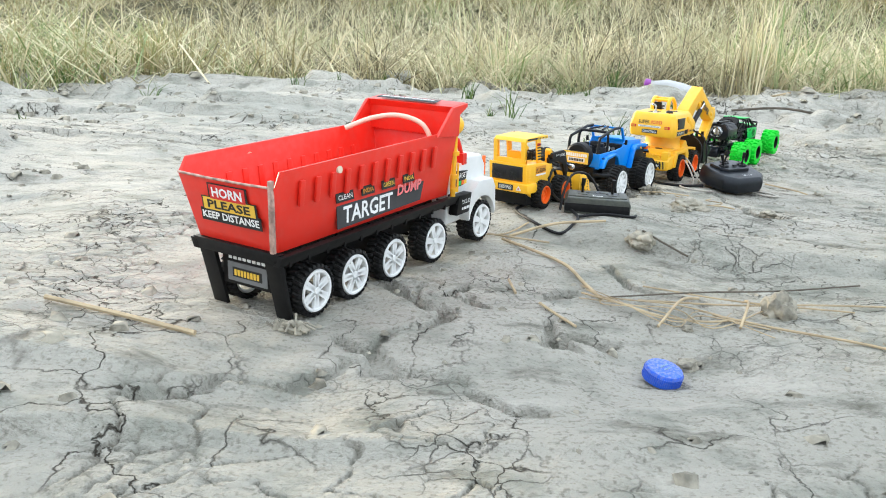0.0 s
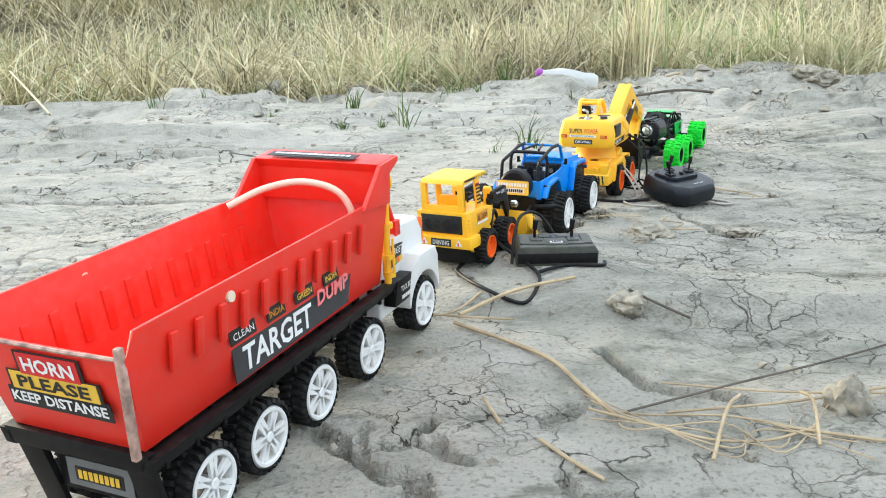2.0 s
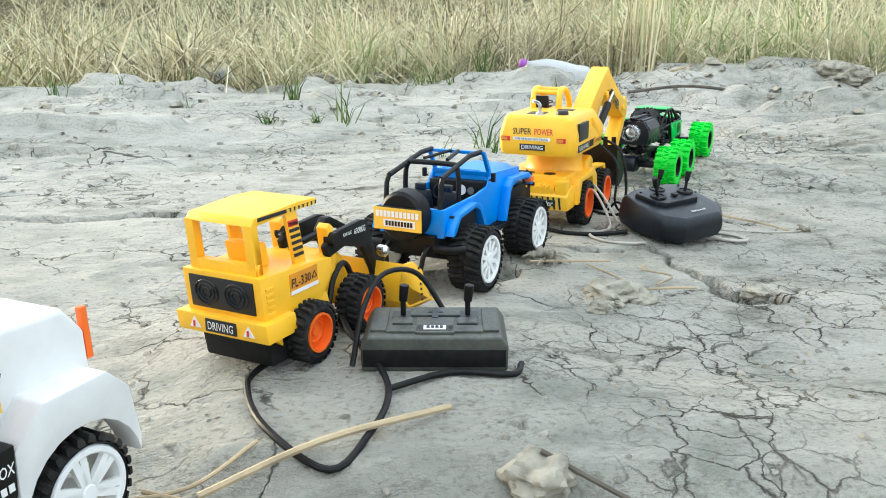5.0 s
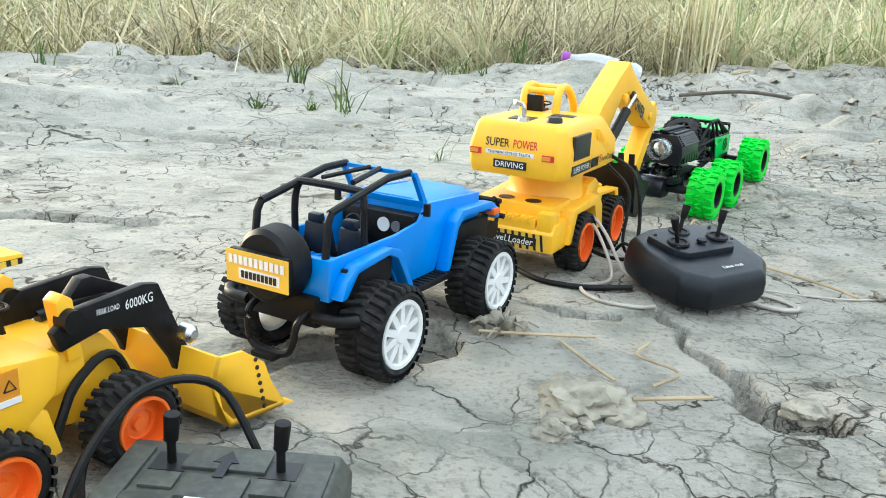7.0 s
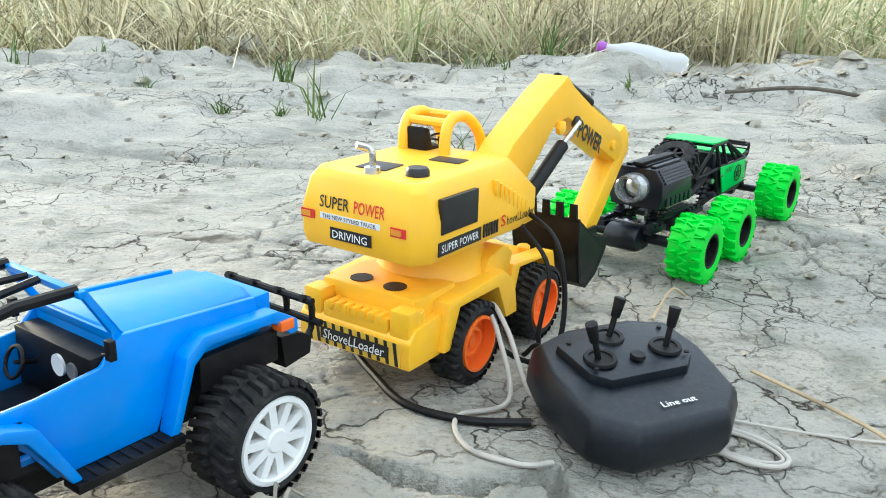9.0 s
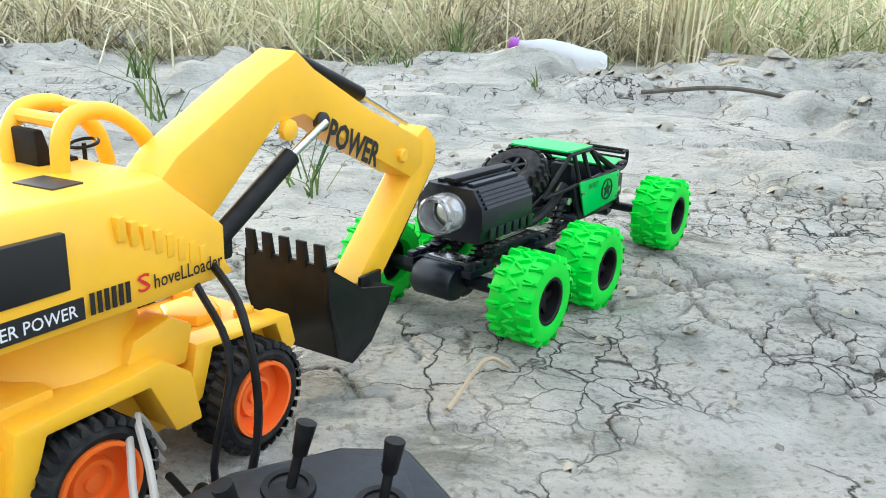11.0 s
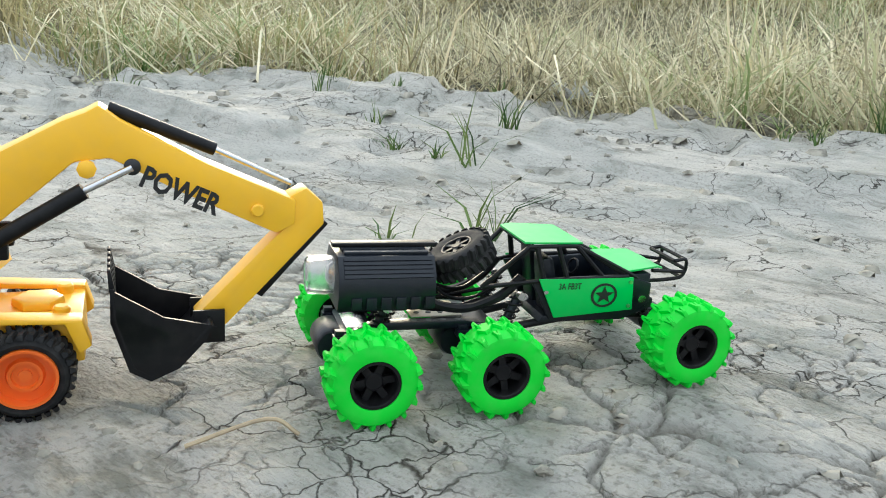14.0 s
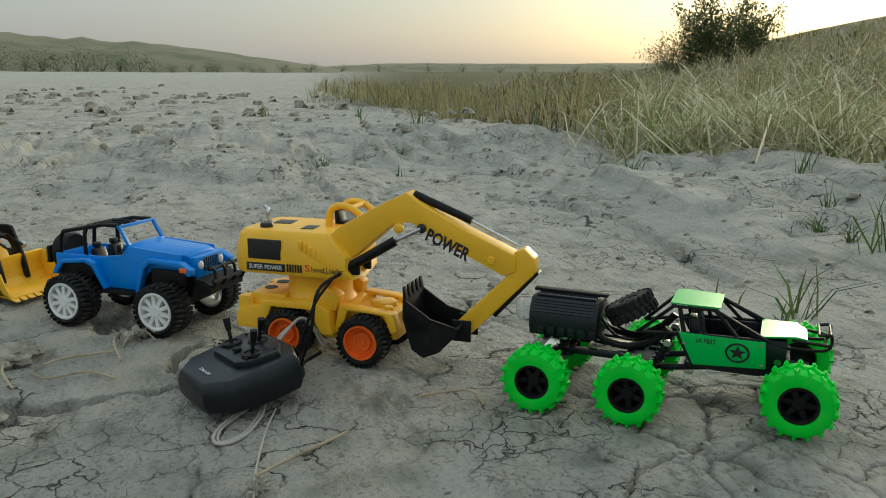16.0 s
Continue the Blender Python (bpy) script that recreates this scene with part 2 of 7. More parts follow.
def cell_edge(x, y, size, seed):
    """Distance to the nearest border between cracked plates."""
    u, v = x / size, y / size
    i, j = np.floor(u), np.floor(v)
    f1, f2 = np.full(u.shape, 9.0), np.full(u.shape, 9.0)
    for a in (-1, 0, 1):
        for b in (-1, 0, 1):
            px, py = i + a + lattice(i + a, j + b, seed), j + b + lattice(i + a, j + b, seed + 5)
            d = np.hypot(px - u, py - v)
            f2 = np.minimum(f2, np.maximum(f1, d))
            f1 = np.minimum(f1, d)
    return (f2 - f1) * 0.5 * size


def along(x, y, line):
    """Distance to a broken line."""
    best = np.full(x.shape, 9.0)
    for (ax, ay), (bx, by) in zip(line, line[1:]):
        dx, dy = bx - ax, by - ay
        t = np.clip(((x - ax) * dx + (y - ay) * dy) / (dx * dx + dy * dy), 0, 1)
        best = np.minimum(best, np.hypot(x - ax - t * dx, y - ay - t * dy))
    return best


HILL_YAW = [-180, -75, -30, 0, 33, 48, 53.5, 61.7, 70, 78, 83, 92, 102, 116, 180]
HILL_ELEV = [3, 6, 8.5, 8, 6, 3.6, 2.5, 0.1, 0, 0, 0, 0, 0, 0.6, 3]
LINE_YAW = [-180, -75, -45, -28, -10, 5, 20, 33, 45, 55, 66, 72, 84, 180]
LINE_FAR = [9, 4.5, 3.0, 2.2, 2.05, 2.0, 2.2, 2.3, 2.45, 2.65, 3.05, 3.9, 6.5, 30]
PADS = [(-.09, .60, -.002), (-.19, .655, -.002), (0, .75, .006), (-.09, .80, .004), (.06, .835, .012), (-.035, .895, .012), (.150, .983, .021), (.183, 1.028, .021),
        (.095, 1.022, .021), (.128, 1.067, .021), (.20, .965, .021), (.25, .955, .021), (.225, 1.005, .021), (.23, 1.09, .012), (.289, 1.146, .0036), (.20, 1.207, .0036), (.354, 1.24, .004), (.265, 1.30, .004),
        (.438, 1.358, .002), (.37, 1.41, .002), (.479, 1.419, .003), (.41, 1.465, .003), (.50, 1.31, .0), (.606, 1.541, .0038), (.52, 1.605, .0038), (.649, 1.598, .0042),
        (.565, 1.662, .0042), (.718, 1.685, .0145), (.635, 1.75, .0145), (.76, 1.593, .010), (.19, .515, -.014), (.324, .65, .0), (.36, 1.09, .004), (.30, .75, -.004), (.40, .76, -.002), (.98, 2.96, .016), (.87, 2.97, .024), (.92, 2.87, .012), (.80, 2.93, .026), (.2, 2.25, .02), (-.1, .45, -.01)]
GULLIES = [([(.375, 1.277), (.423, 1.268), (.464, 1.277), (.475, 1.247), (.470, 1.215), (.478, 1.18), (.482, 1.14)], .007, .016), ([(.480, 1.14), (.495, 1.115), (.515, 1.125)], .020, .016),
           ([(-.178, .419), (-.153, .429), (-.128, .460), (-.086, .464), (-.048, .503), (-.021, .479), (.031, .475)], .008, .009), ([(-.07, .547), (-.036, .522), (-.02, .48)], .008, .009), ([(.05, .45), (.065, .413), (.083, .415)], .010, .010), ([(-.009, .68), (.02, .58)], .005, .007),
           ([(.115, .575), (.147, .567)], .014, .012), ([(.13, .664), (.157, .675)], .010, .012), ([(.22, 1.17), (.31, 1.215)], .025, .012),
           ([(-0.029, 0.678), (-0.016, 0.65), (0.014, 0.608), (0.014, 0.578), (-0.02, 0.547), (-0.038, 0.533)], .009, .011), ([(0.108, 0.604), (0.106, 0.564), (0.11, 0.546)], .009, .010), ([(0.187, 0.769), (0.215, 0.703), (0.254, 0.678)], .010, .010), ([(-0.038, 0.674), (-0.011, 0.642), (0.019, 0.657), (0.043, 0.626)], .009, .012),
           ([(-.5, 1.9), (-.1, 2.0), (.25, 1.95)], .02, .012), ([(-.9, 1.5), (-.3, 1.55), (.05, 1.5)], .02, .012)]


def relief(x, y, gap=0.02):
    """Height of the dry bed without its cracks; forms finer than the mesh fade out."""
    near = np.hypot(x - 0.3, y - 1.2)
    soft = np.clip(2 - gap / 0.05, 0, 1)
    z = 0.020 * fbm(x * 1.7 + 3, y * 1.7, 3, 11) * np.clip(2 - gap / 0.2, 0, 1) + 0.010 * fbm(x * 7, y * 9, 4, 23) * soft * (0.55 + 0.45 * step(near, 0.6, 1.2))
    shelf = fbm(x * 1.3 + y * 0.6, y * 3.2, 4, 41)
    z = z + 0.026 * (step(shelf, -0.03, 0.03) + step(shelf, 0.22, 0.27) + step(shelf, -0.3, -0.26) - 1) * step(near, 0.7, 1.3) * soft
    z = z + 0.05 * fbm(x * 0.35, y * 0.35, 2, 51) * step(near, 2, 6)
    lumps = step(fbm(x * 5, y * 6, 4, 77), 0.10, 0.35) * step(near, 1.1, 1.8) * soft
    lip = y - np.interp(x, [0.07, 0.17, 0.30, 0.44, 0.6], [0.878, 0.842, 0.812, 0.798, 0.80]) + 0.02 * fbm(x * 14, y * 14, 3, 67)
    z = z + 0.016 * step(lip, 0, 0.035) * step(0.22 - lip, 0, 0.16) * step(x, 0.03, 0.12) * step(0.75 - x, 0, 0.2)
    return z + 0.028 * lumps + 0.016 * step(fbm(x * 3.1 + 7, y * 4.2, 4, 83), 0.05, 0.16) * step(near, 1.3, 2.2) * soft


def far_form(x, y):
    dx, dy = x - 1.0, y - 1.2
    r, yaw = np.hypot(dx, dy), np.degrees(np.arctan2(-dx, dy))
    line = np.interp(yaw, LINE_YAW, LINE_FAR)
    rise = np.tan(np.radians(np.interp(yaw, HILL_YAW, HILL_ELEV)))
    over = np.clip(r - line, 0, 60)
    return rise * over * step(over, 0, 3.0) + 0.4 * step(over, 0.0, 6) * fbm(x * 0.25, y * 0.25, 3, 61) * np.clip(rise * 10, 0, 1)


pad = np.array(PADS)
_k = np.exp(-((pad[:, None, 0] - pad[None, :, 0]) ** 2 + (pad[:, None, 1] - pad[None, :, 1]) ** 2) / (2 * 0.06 ** 2))
_w = np.linalg.solve(_k + 0.02 * np.eye(len(pad)), pad[:, 2] - relief(pad[:, 0], pad[:, 1]))


def smooth_ground(x, y, gap=0.02):
    x, y = np.asarray(x, float), np.asarray(y, float)
    z = relief(x, y, gap)
    for (px, py, _), w in zip(PADS, _w):
        z = z + w * np.exp(-((x - px) ** 2 + (y - py) ** 2) / (2 * 0.06 ** 2))
    return z + far_form(x, y)


def ground(x, y, gap):
    """The bed with its cracks; relief finer than the mesh is left to the material."""
    x, y = np.asarray(x, float), np.asarray(y, float)
    wx, wy = x + 0.024 * fbm(x * 22, y * 22, 4, 3), y + 0.024 * fbm(x * 22, y * 22, 4, 9)
    near = np.hypot(x - 0.3, y - 1.2)
    spread = step(fbm(x * 3.1, y * 3.1, 3, 31) + 0.35 * np.exp(-((x + 0.05) ** 2 + (y - 0.5) ** 2) / 0.05), 0.12, 0.36) * np.clip(1.6 - gap / 0.004, 0, 1)
    d1, d2 = cell_edge(wx, wy, 0.060, 1), cell_edge(wx, wy, 0.025, 2)
    c1 = np.clip(1 - d1 / (0.0010 + 0.0010 * spread), 0, 1) * step(fbm(x * 6, y * 6, 3, 33) + 0.35 * spread, 0.24, 0.46) * np.clip(1.8 - gap / 0.005, 0, 1)
    c2 = np.clip(1 - d2 / 0.0013, 0, 1) * spread * step(fbm(x * 9, y * 9, 2, 37), -0.1, 0.2)
    dome = 0.0008 * np.clip(d1 / 0.012, 0, 1) * spread
    cut = 0.0
    for line, wide, deep in GULLIES:
        d = along(wx, wy, line) + 0.006 * fbm(x * 40, y * 40, 3, 8)
        cut = cut + deep * step(wide - d, 0, wide * 0.35)
    z = smooth_ground(x, y, gap) + dome - 0.005 * c1 - 0.0035 * c2 - cut + 0.0022 * fbm(x * 45, y * 45, 3, 14) * np.clip(1.5 - gap / 0.008, 0, 1) + 0.010 * (fbm(x * 11, y * 14, 3, 19) - 0.1) * np.clip(1.5 - gap / 0.03, 0, 1) * step(near, 0.8, 1.4)
    # the second value marks cracks and gullies for painted shade
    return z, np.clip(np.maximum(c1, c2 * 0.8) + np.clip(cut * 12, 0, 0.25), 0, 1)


def spaced(lo, hi, fine, far):
    """Even steps in the middle, ever longer ones towards the horizon."""
    def outward():
        out, s, v = [], fine, 0.0
        while v < far:
            s = min(s * (1.035 if v < 7 else 1.15), 400)
            v += s
            out.append(v)
        return np.array(out)
    mid = np.arange(lo, hi, fine)
    return np.concatenate([lo - outward()[::-1], mid, mid[-1] + outward()])


FINE = 0.0021
lx, ly = spaced(-0.36, 0.98, FINE, 3000), spaced(0.26, 1.86, FINE, 3000)
gx, gy = np.meshgrid(lx, ly)
gz, crack_shade = ground(gx, gy, np.maximum(*np.meshgrid(np.gradient(lx), np.gradient(ly))))
rows_n, cols_n = gx.shape
idx = np.arange(rows_n * cols_n).reshape(rows_n, cols_n)
quads = np.stack([idx[:-1, :-1], idx[:-1, 1:], idx[1:, 1:], idx[1:, :-1]], -1).reshape(-1, 4)
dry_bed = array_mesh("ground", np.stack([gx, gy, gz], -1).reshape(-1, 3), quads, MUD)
layer = dry_bed.data.attributes.new("crack_shade", "FLOAT", "POINT")
layer.data.foreach_set("value", crack_shade.ravel().astype(np.float32))
layer = dry_bed.data.attributes.new("beyond_toys", "FLOAT", "POINT")
side = (gx + 0.10) * -0.817 + (gy - 0.55) * 0.577 + 0.16 * fbm(gx * 2.6, gy * 2.6, 4, 97)
layer.data.foreach_set("value", step(side, -0.10, 0.34).ravel().astype(np.float32))
layer = dry_bed.data.attributes.new("worn", "FLOAT", "POINT")
layer.data.foreach_set("value", (np.clip(np.exp(-((gx - 0.30) ** 2 + (gy - 0.76) ** 2) / 0.035) + np.exp(-((gx - 0.25) ** 2 + (gy - 0.45) ** 2) / 0.02) * 0.6, 0, 1) * (0.75 + 0.5 * fbm(gx * 6, gy * 6, 3, 71))).clip(0, 1).ravel().astype(np.float32))
layer = dry_bed.data.attributes.new("litter", "FLOAT", "POINT")
gr, gyaw = np.hypot(gx - 1.0, gy - 1.2), np.degrees(np.arctan2(1.0 - gx, gy - 1.2))
cover = step(gr - np.interp(gyaw, LINE_YAW, LINE_FAR) + 0.25 * fbm(gx * 2, gy * 2, 3, 91), 0.0, 0.5) * step(85 - gyaw, 0, 8) * step(gyaw + 100, 0, 20)
layer.data.foreach_set("value", cover.ravel().astype(np.float32))
tagged(dry_bed, "pale grey dried mud bed with cracked plates and ledges", "ground", kind="structure")


def ground_at(x, y):
    return float(smooth_ground(np.array([x]), np.array([y]))[0])


# ---- grass ----
def blades(name, x, y, height, width, lean, mat, seed, droop=0.35):
    """Many thin bent stems in one mesh: three points along each, two wide."""
    rng = np.random.default_rng(seed)
    n = len(x)
    z = smooth_ground(x, y) - 0.01
    turn, side = rng.uniform(0, 2 * np.pi, n), rng.uniform(0, 2 * np.pi, n)
    dx, dy = np.cos(turn) * lean, np.sin(turn) * lean
    wx, wy = np.cos(side) * width / 2, np.sin(side) * width / 2
    co = np.zeros((n, 3, 2, 3))
    for k, (f, g, wk) in enumerate(((0, 0, 1.0), (0.55, 0.35, 0.8), (1.0, 1.0, 0.15))):
        cx, cy = x + dx * height * g, y + dy * height * g
        cz = z + height * f * np.clip(1 - droop * g * lean, 0.08, 1)
        for s in (0, 1):
            co[:, k, s] = np.stack([cx + (2 * s - 1) * wx * wk, cy + (2 * s - 1) * wy * wk, cz], -1)
    base = np.arange(n)[:, None, None] * 6
    q = np.array([[0, 1, 3, 2], [2, 3, 5, 4]])[None] + base
    return array_mesh(name, co.reshape(-1, 3), q.reshape(-1, 4), mat, smooth=True)


def scatter(n, yaw0, yaw1, near, far, seed, power=1.6):
    """Places behind the grass line, denser towards it."""
    rng = np.random.default_rng(seed)
    yaw = rng.uniform(yaw0, yaw1, n)
    line = np.interp(yaw, LINE_YAW, LINE_FAR)
    r = line + near + (far - near) * rng.uniform(0, 1, n) ** power + 0.25 * vnoise(yaw * 0.35, yaw * 0 + 2, 5)
    a = np.radians(yaw)
    return 1.0 - np.sin(a) * r, 1.2 + np.cos(a) * r, rng


def clumped(n, yaw0, yaw1, near, far, seed, power, size):
    """Stems gathered in tussocks."""
    cx, cy, rng = scatter(n // 14, yaw0, yaw1, near, far, seed, power)
    k = rng.integers(0, len(cx), n)
    spread = np.abs(rng.normal(0, size, n))
    a = rng.uniform(0, 2 * np.pi, n)
    return cx[k] + np.cos(a) * spread, cy[k] + np.sin(a) * spread, rng.uniform(0.55, 1.25, len(cx))[k], rng


x, y, big, rng = clumped(30000, -62, 83, 0.05, 7.0, 1, 1.6, 0.05)
yaw = np.degrees(np.arctan2(1.0 - x, y - 1.2))
low = np.interp(yaw, [-60, -30, 10, 33, 50, 70, 83], [1.1, 1.1, 1.0, 0.75, 0.55, 0.45, 0.6])
tall, wide, lean = rng.uniform(0.10, 0.40, len(x)) * big * low, rng.uniform(0.003, 0.008, len(x)), rng.uniform(0.05, 1.7, len(x))
olive = yaw + rng.normal(0, 5, len(x)) > 42
for name, pick, mat, seed, words in (("bank_grass", ~olive, STRAW, 11, "tall dry straw and green grass covering the bank"), ("reed_belt", olive, SHADED_SEDGE, 15, "olive green and brown reeds along the shore")):
    tagged(blades(name, x[pick], y[pick], tall[pick], wide[pick], lean[pick] * (0.5 if name == "reed_belt" else 1.0), mat, seed), words, "grass", kind="stuff")
x, y, big, rng = clumped(21000, -62, 60, 0.0, 7.5, 2, 1.5, 0.14)
tagged(blades("fallen_straw", x, y, rng.uniform(0.08, 0.38, len(x)) * big, rng.uniform(0.003, 0.008, len(x)), rng.uniform(0.8, 2.4, len(x)), STRAW, 12, 0.30), "matted fallen dry straw on the bank", "straw", kind="stuff")
x, y, big, rng = clumped(26000, -70, 70, 3.0, 45.0, 3, 1.9, 0.25)
far = np.clip(np.hypot(x - 1, y - 1.2) / 14, 0.45, 1.6)
big = big * np.interp(np.degrees(np.arctan2(1.0 - x, y - 1.2)), [25, 45, 70], [1.0, 0.6, 0.45])
tagged(blades("hill_grass", x, y, rng.uniform(0.2, 0.55, len(x)) * big, rng.uniform(0.010, 0.024, len(x)) * far, rng.uniform(0.1, 1.8, len(x)), SHADED_SEDGE, 13), "dry yellow grass over the far slope", "grass", kind="stuff")
rng = np.random.default_rng(6)
x, y = 1.21 + rng.normal(0, 0.05, 90), 3.21 + rng.normal(0, 0.04, 90)
tagged(blades("reed_clump", x, y, rng.uniform(0.2, 0.52, 90), rng.uniform(0.004, 0.008, 90), rng.uniform(0.02, 0.35, 90), STRAW, 14), "upright clump of dry reeds at the edge of the mud", "reeds")
# ---- toy materials ----
RED = material("red_plastic", (0.78, 0.025, 0.012), 0.38, vary=0.05, scale=25, dust=0.10)
YELLOW = material("yellow_plastic", (0.95, 0.51, 0.018), 0.4, vary=0.05, scale=25, dust=0.08)
ORANGE = material("orange_plastic", (0.88, 0.15, 0.012), 0.4, vary=0.05, scale=25, dust=0.06)
BLUE = material("blue_plastic", (0.002, 0.23, 0.74), 0.36, vary=0.06, scale=25, dust=0.06)
LIME = material("green_rubber", (0.03, 0.66, 0.03), 0.6, vary=0.08, scale=30, dust=0.10, spec=0.3)
GREENP = material("green_plate", (0.012, 0.50, 0.075), 0.35, vary=0.05, scale=30, dust=0.05)
BLACK = material("black_plastic", (0.006, 0.006, 0.0065), 0.48, vary=0.2, scale=30, dust=0.03, spec=0.22)
SATIN = material("satin_black", (0.004, 0.007, 0.012), 0.36, vary=0.2, scale=60, bump=0.10, bump_scale=900, dust=0.02, spec=0.4)
TYRE = material("black_rubber", (0.014, 0.014, 0.014), 0.75, vary=0.2, scale=30, dust=0.10, spec=0.2)
WHITE = material("white_plastic", (0.78, 0.78, 0.76), 0.4, vary=0.04, scale=30, dust=0.10)
CAMO = material("olive_plastic", (0.06, 0.065, 0.05), 0.5, vary=0.25, scale=60, alt=(0.03, 0.033, 0.03), dust=0.10)
STEEL = material("bright_steel", (0.6, 0.6, 0.6), 0.25, 1.0, vary=0.05, scale=60)
GREYP = material("grey_print", (0.16, 0.16, 0.16), 0.45, vary=0.1, scale=80)
GOLD = material("gold_print", (0.8, 0.5, 0.05), 0.45, vary=0.05)
INK = material("black_print", (0.012, 0.012, 0.012), 0.45, vary=0.1)
PAPER = material("white_print", (0.8, 0.8, 0.78), 0.45, vary=0.04)
CREAM = material("cream_tube", (0.72, 0.60, 0.45), 0.45, vary=0.06)
REDINK = material("red_print", (0.65, 0.02, 0.02), 0.45, vary=0.05)
AMBER = material("amber_print", (0.75, 0.30, 0.02), 0.45, vary=0.08)
CORD = material("grey_cord", (0.46, 0.42, 0.36), 0.55, vary=0.1, scale=60)
CAPBLUE = material("blue_cap", (0.012, 0.10, 0.62), 0.4, vary=0.1, scale=90, dust=0.5)
WORN = material("peeled_edge", (0.55, 0.35, 0.28), 0.7, vary=0.3, scale=120, bump=0.8, bump_scale=400)


def clear_material(name, tint, rough, through_it=0.9):
    m = bpy.data.materials.new(name)
    m.use_nodes = True
    n, l = m.node_tree.nodes, m.node_tree.links
    b = n["Principled BSDF"]
    b.inputs["Base Color"].default_value = (*tint, 1)
    b.inputs["Transmission Weight"].default_value = through_it
    b.inputs["IOR"].default_value = 1.25
    t = n.new("ShaderNodeTexNoise")
    t.inputs["Scale"].default_value = 25
    r = n.new("ShaderNodeMapRange")
    r.inputs["To Min"].default_value, r.inputs["To Max"].default_value = rough * 0.5, rough * 1.8
    l.new(t.outputs[0], r.inputs[0])
    l.new(r.outputs[0], b.inputs["Roughness"])
    return m


CLEAR = clear_material("clear_plastic", (0.92, 0.93, 0.94), 0.16)


# ---- toy building ----
def part(name, bm, mat, parent=None, label="", bevel=0.0, smooth=True, at=None, segments=2):
    """Links a bmesh as one mesh object under a thing or a part."""
    if bevel:
        bmesh.ops.remove_doubles(bm, verts=bm.verts, dist=1e-5)
        edges = [e for e in bm.edges if len(e.link_faces) == 2 and e.calc_face_angle() > 0.5]
        bmesh.ops.bevel(bm, geom=edges, offset=bevel, offset_type="OFFSET", segments=segments, profile=0.6, affect="EDGES", clamp_overlap=True)
    bmesh.ops.recalc_face_normals(bm, faces=bm.faces)
    me = bpy.data.meshes.new(name)
    bm.to_mesh(me)
    bm.free()
    me.materials.append(mat)
    if smooth:
        me.shade_smooth()
        me.set_sharp_from_angle(angle=radians(38))
    return attach(name, me, parent, label, at)


def attach(name, me, parent=None, label="", at=None):
    ob = new(name, me)
    if parent:
        ob.parent = parent
    if at is not None:
        ob.matrix_basis = at
    if label:
        ob["label"] = label
    return ob


def B():
    return bmesh.new()


def box(bm, x0, x1, y0, y1, z0, z1, m=None):
    v = [bm.verts.new((x, y, z)) for z in (z0, z1) for x, y in ((x0, y0), (x1, y0), (x1, y1), (x0, y1))]
    for f in ((0, 3, 2, 1), (4, 5, 6, 7), (0, 1, 5, 4), (1, 2, 6, 5), (2, 3, 7, 6), (3, 0, 4, 7)):
        bm.faces.new([v[i] for i in f])
    if m is not None:
        bmesh.ops.transform(bm, matrix=m, verts=v)
    return bm


def prism(bm, profile, y0, y1, m=None, taper=0.0):
    """A side view (x, z) drawn out from y0 to y1; taper pulls the far side in."""
    n = len(profile)
    cx, cz = sum(p[0] for p in profile) / n, sum(p[1] for p in profile) / n
    a = [bm.verts.new((x, y0, z)) for x, z in profile]
    b = [bm.verts.new((x + (cx - x) * taper, y1, z + (cz - z) * taper)) for x, z in profile]
    bm.faces.new(a)
    bm.faces.new(b[::-1])
    for i in range(n):
        bm.faces.new((a[i], b[i], b[(i + 1) % n], a[(i + 1) % n]))
    if m is not None:
        bmesh.ops.transform(bm, matrix=m, verts=a + b)
    return bm


def loft(bm, rings, close=True):
    rows = [[bm.verts.new(p) for p in ring] for ring in rings]
    n = len(rows[0])
    for a, b in zip(rows, rows[1:]):
        for i in range(n):
            bm.faces.new((a[i], a[(i + 1) % n], b[(i + 1) % n], b[i]))
    if close:
        bm.faces.new(rows[0][::-1])
        bm.faces.new(rows[-1])
    return bm


def rod(bm, p0, p1, r0, r1=None, seg=12):
    """A round bar from p0 to p1."""
    p0, p1 = Vector(p0), Vector(p1)
    r1 = r0 if r1 is None else r1
    q = (p1 - p0).to_track_quat("Z", "Y").to_matrix()
    return loft(bm, [[p + q @ Vector((math.cos(a) * r, math.sin(a) * r, 0)) for a in (2 * math.pi * k / seg for k in range(seg))] for p, r in ((p0, r0), (p1, r1))])


def lathe(bm, profile, seg=28, centre=(0, 0, 0), axis="y", hollow=False):
    """Profile of (distance along the axis, radius), turned round it."""
    cx, cy, cz = centre
    rings = []
    for d, r in profile:
        ring = []
        for k in range(seg):
            a = 2 * math.pi * k / seg
            u, v = r * math.cos(a), r * math.sin(a)
            ring.append({"y": (cx + u, cy + d, cz + v), "z": (cx + u, cy + v, cz + d), "x": (cx + d, cy + u, cz + v)}[axis])
        rings.append(ring)
    return loft(bm, rings + [rings[0]] if hollow else rings, not hollow)


def bend(points, n=6):
    """A smooth way through the given points."""
    p = [Vector(q) for q in points]
    p = [2 * p[0] - p[1]] + p + [2 * p[-1] - p[-2]]
    out = []
    for a, b, c, d in zip(p, p[1:], p[2:], p[3:]):
        for k in range(n):
            t = k / n
            out.append(0.5 * (2 * b + (c - a) * t + (2 * a - 5 * b + 4 * c - d) * t * t + (3 * b - a - 3 * c + d) * t ** 3))
    return out + [p[-2]]


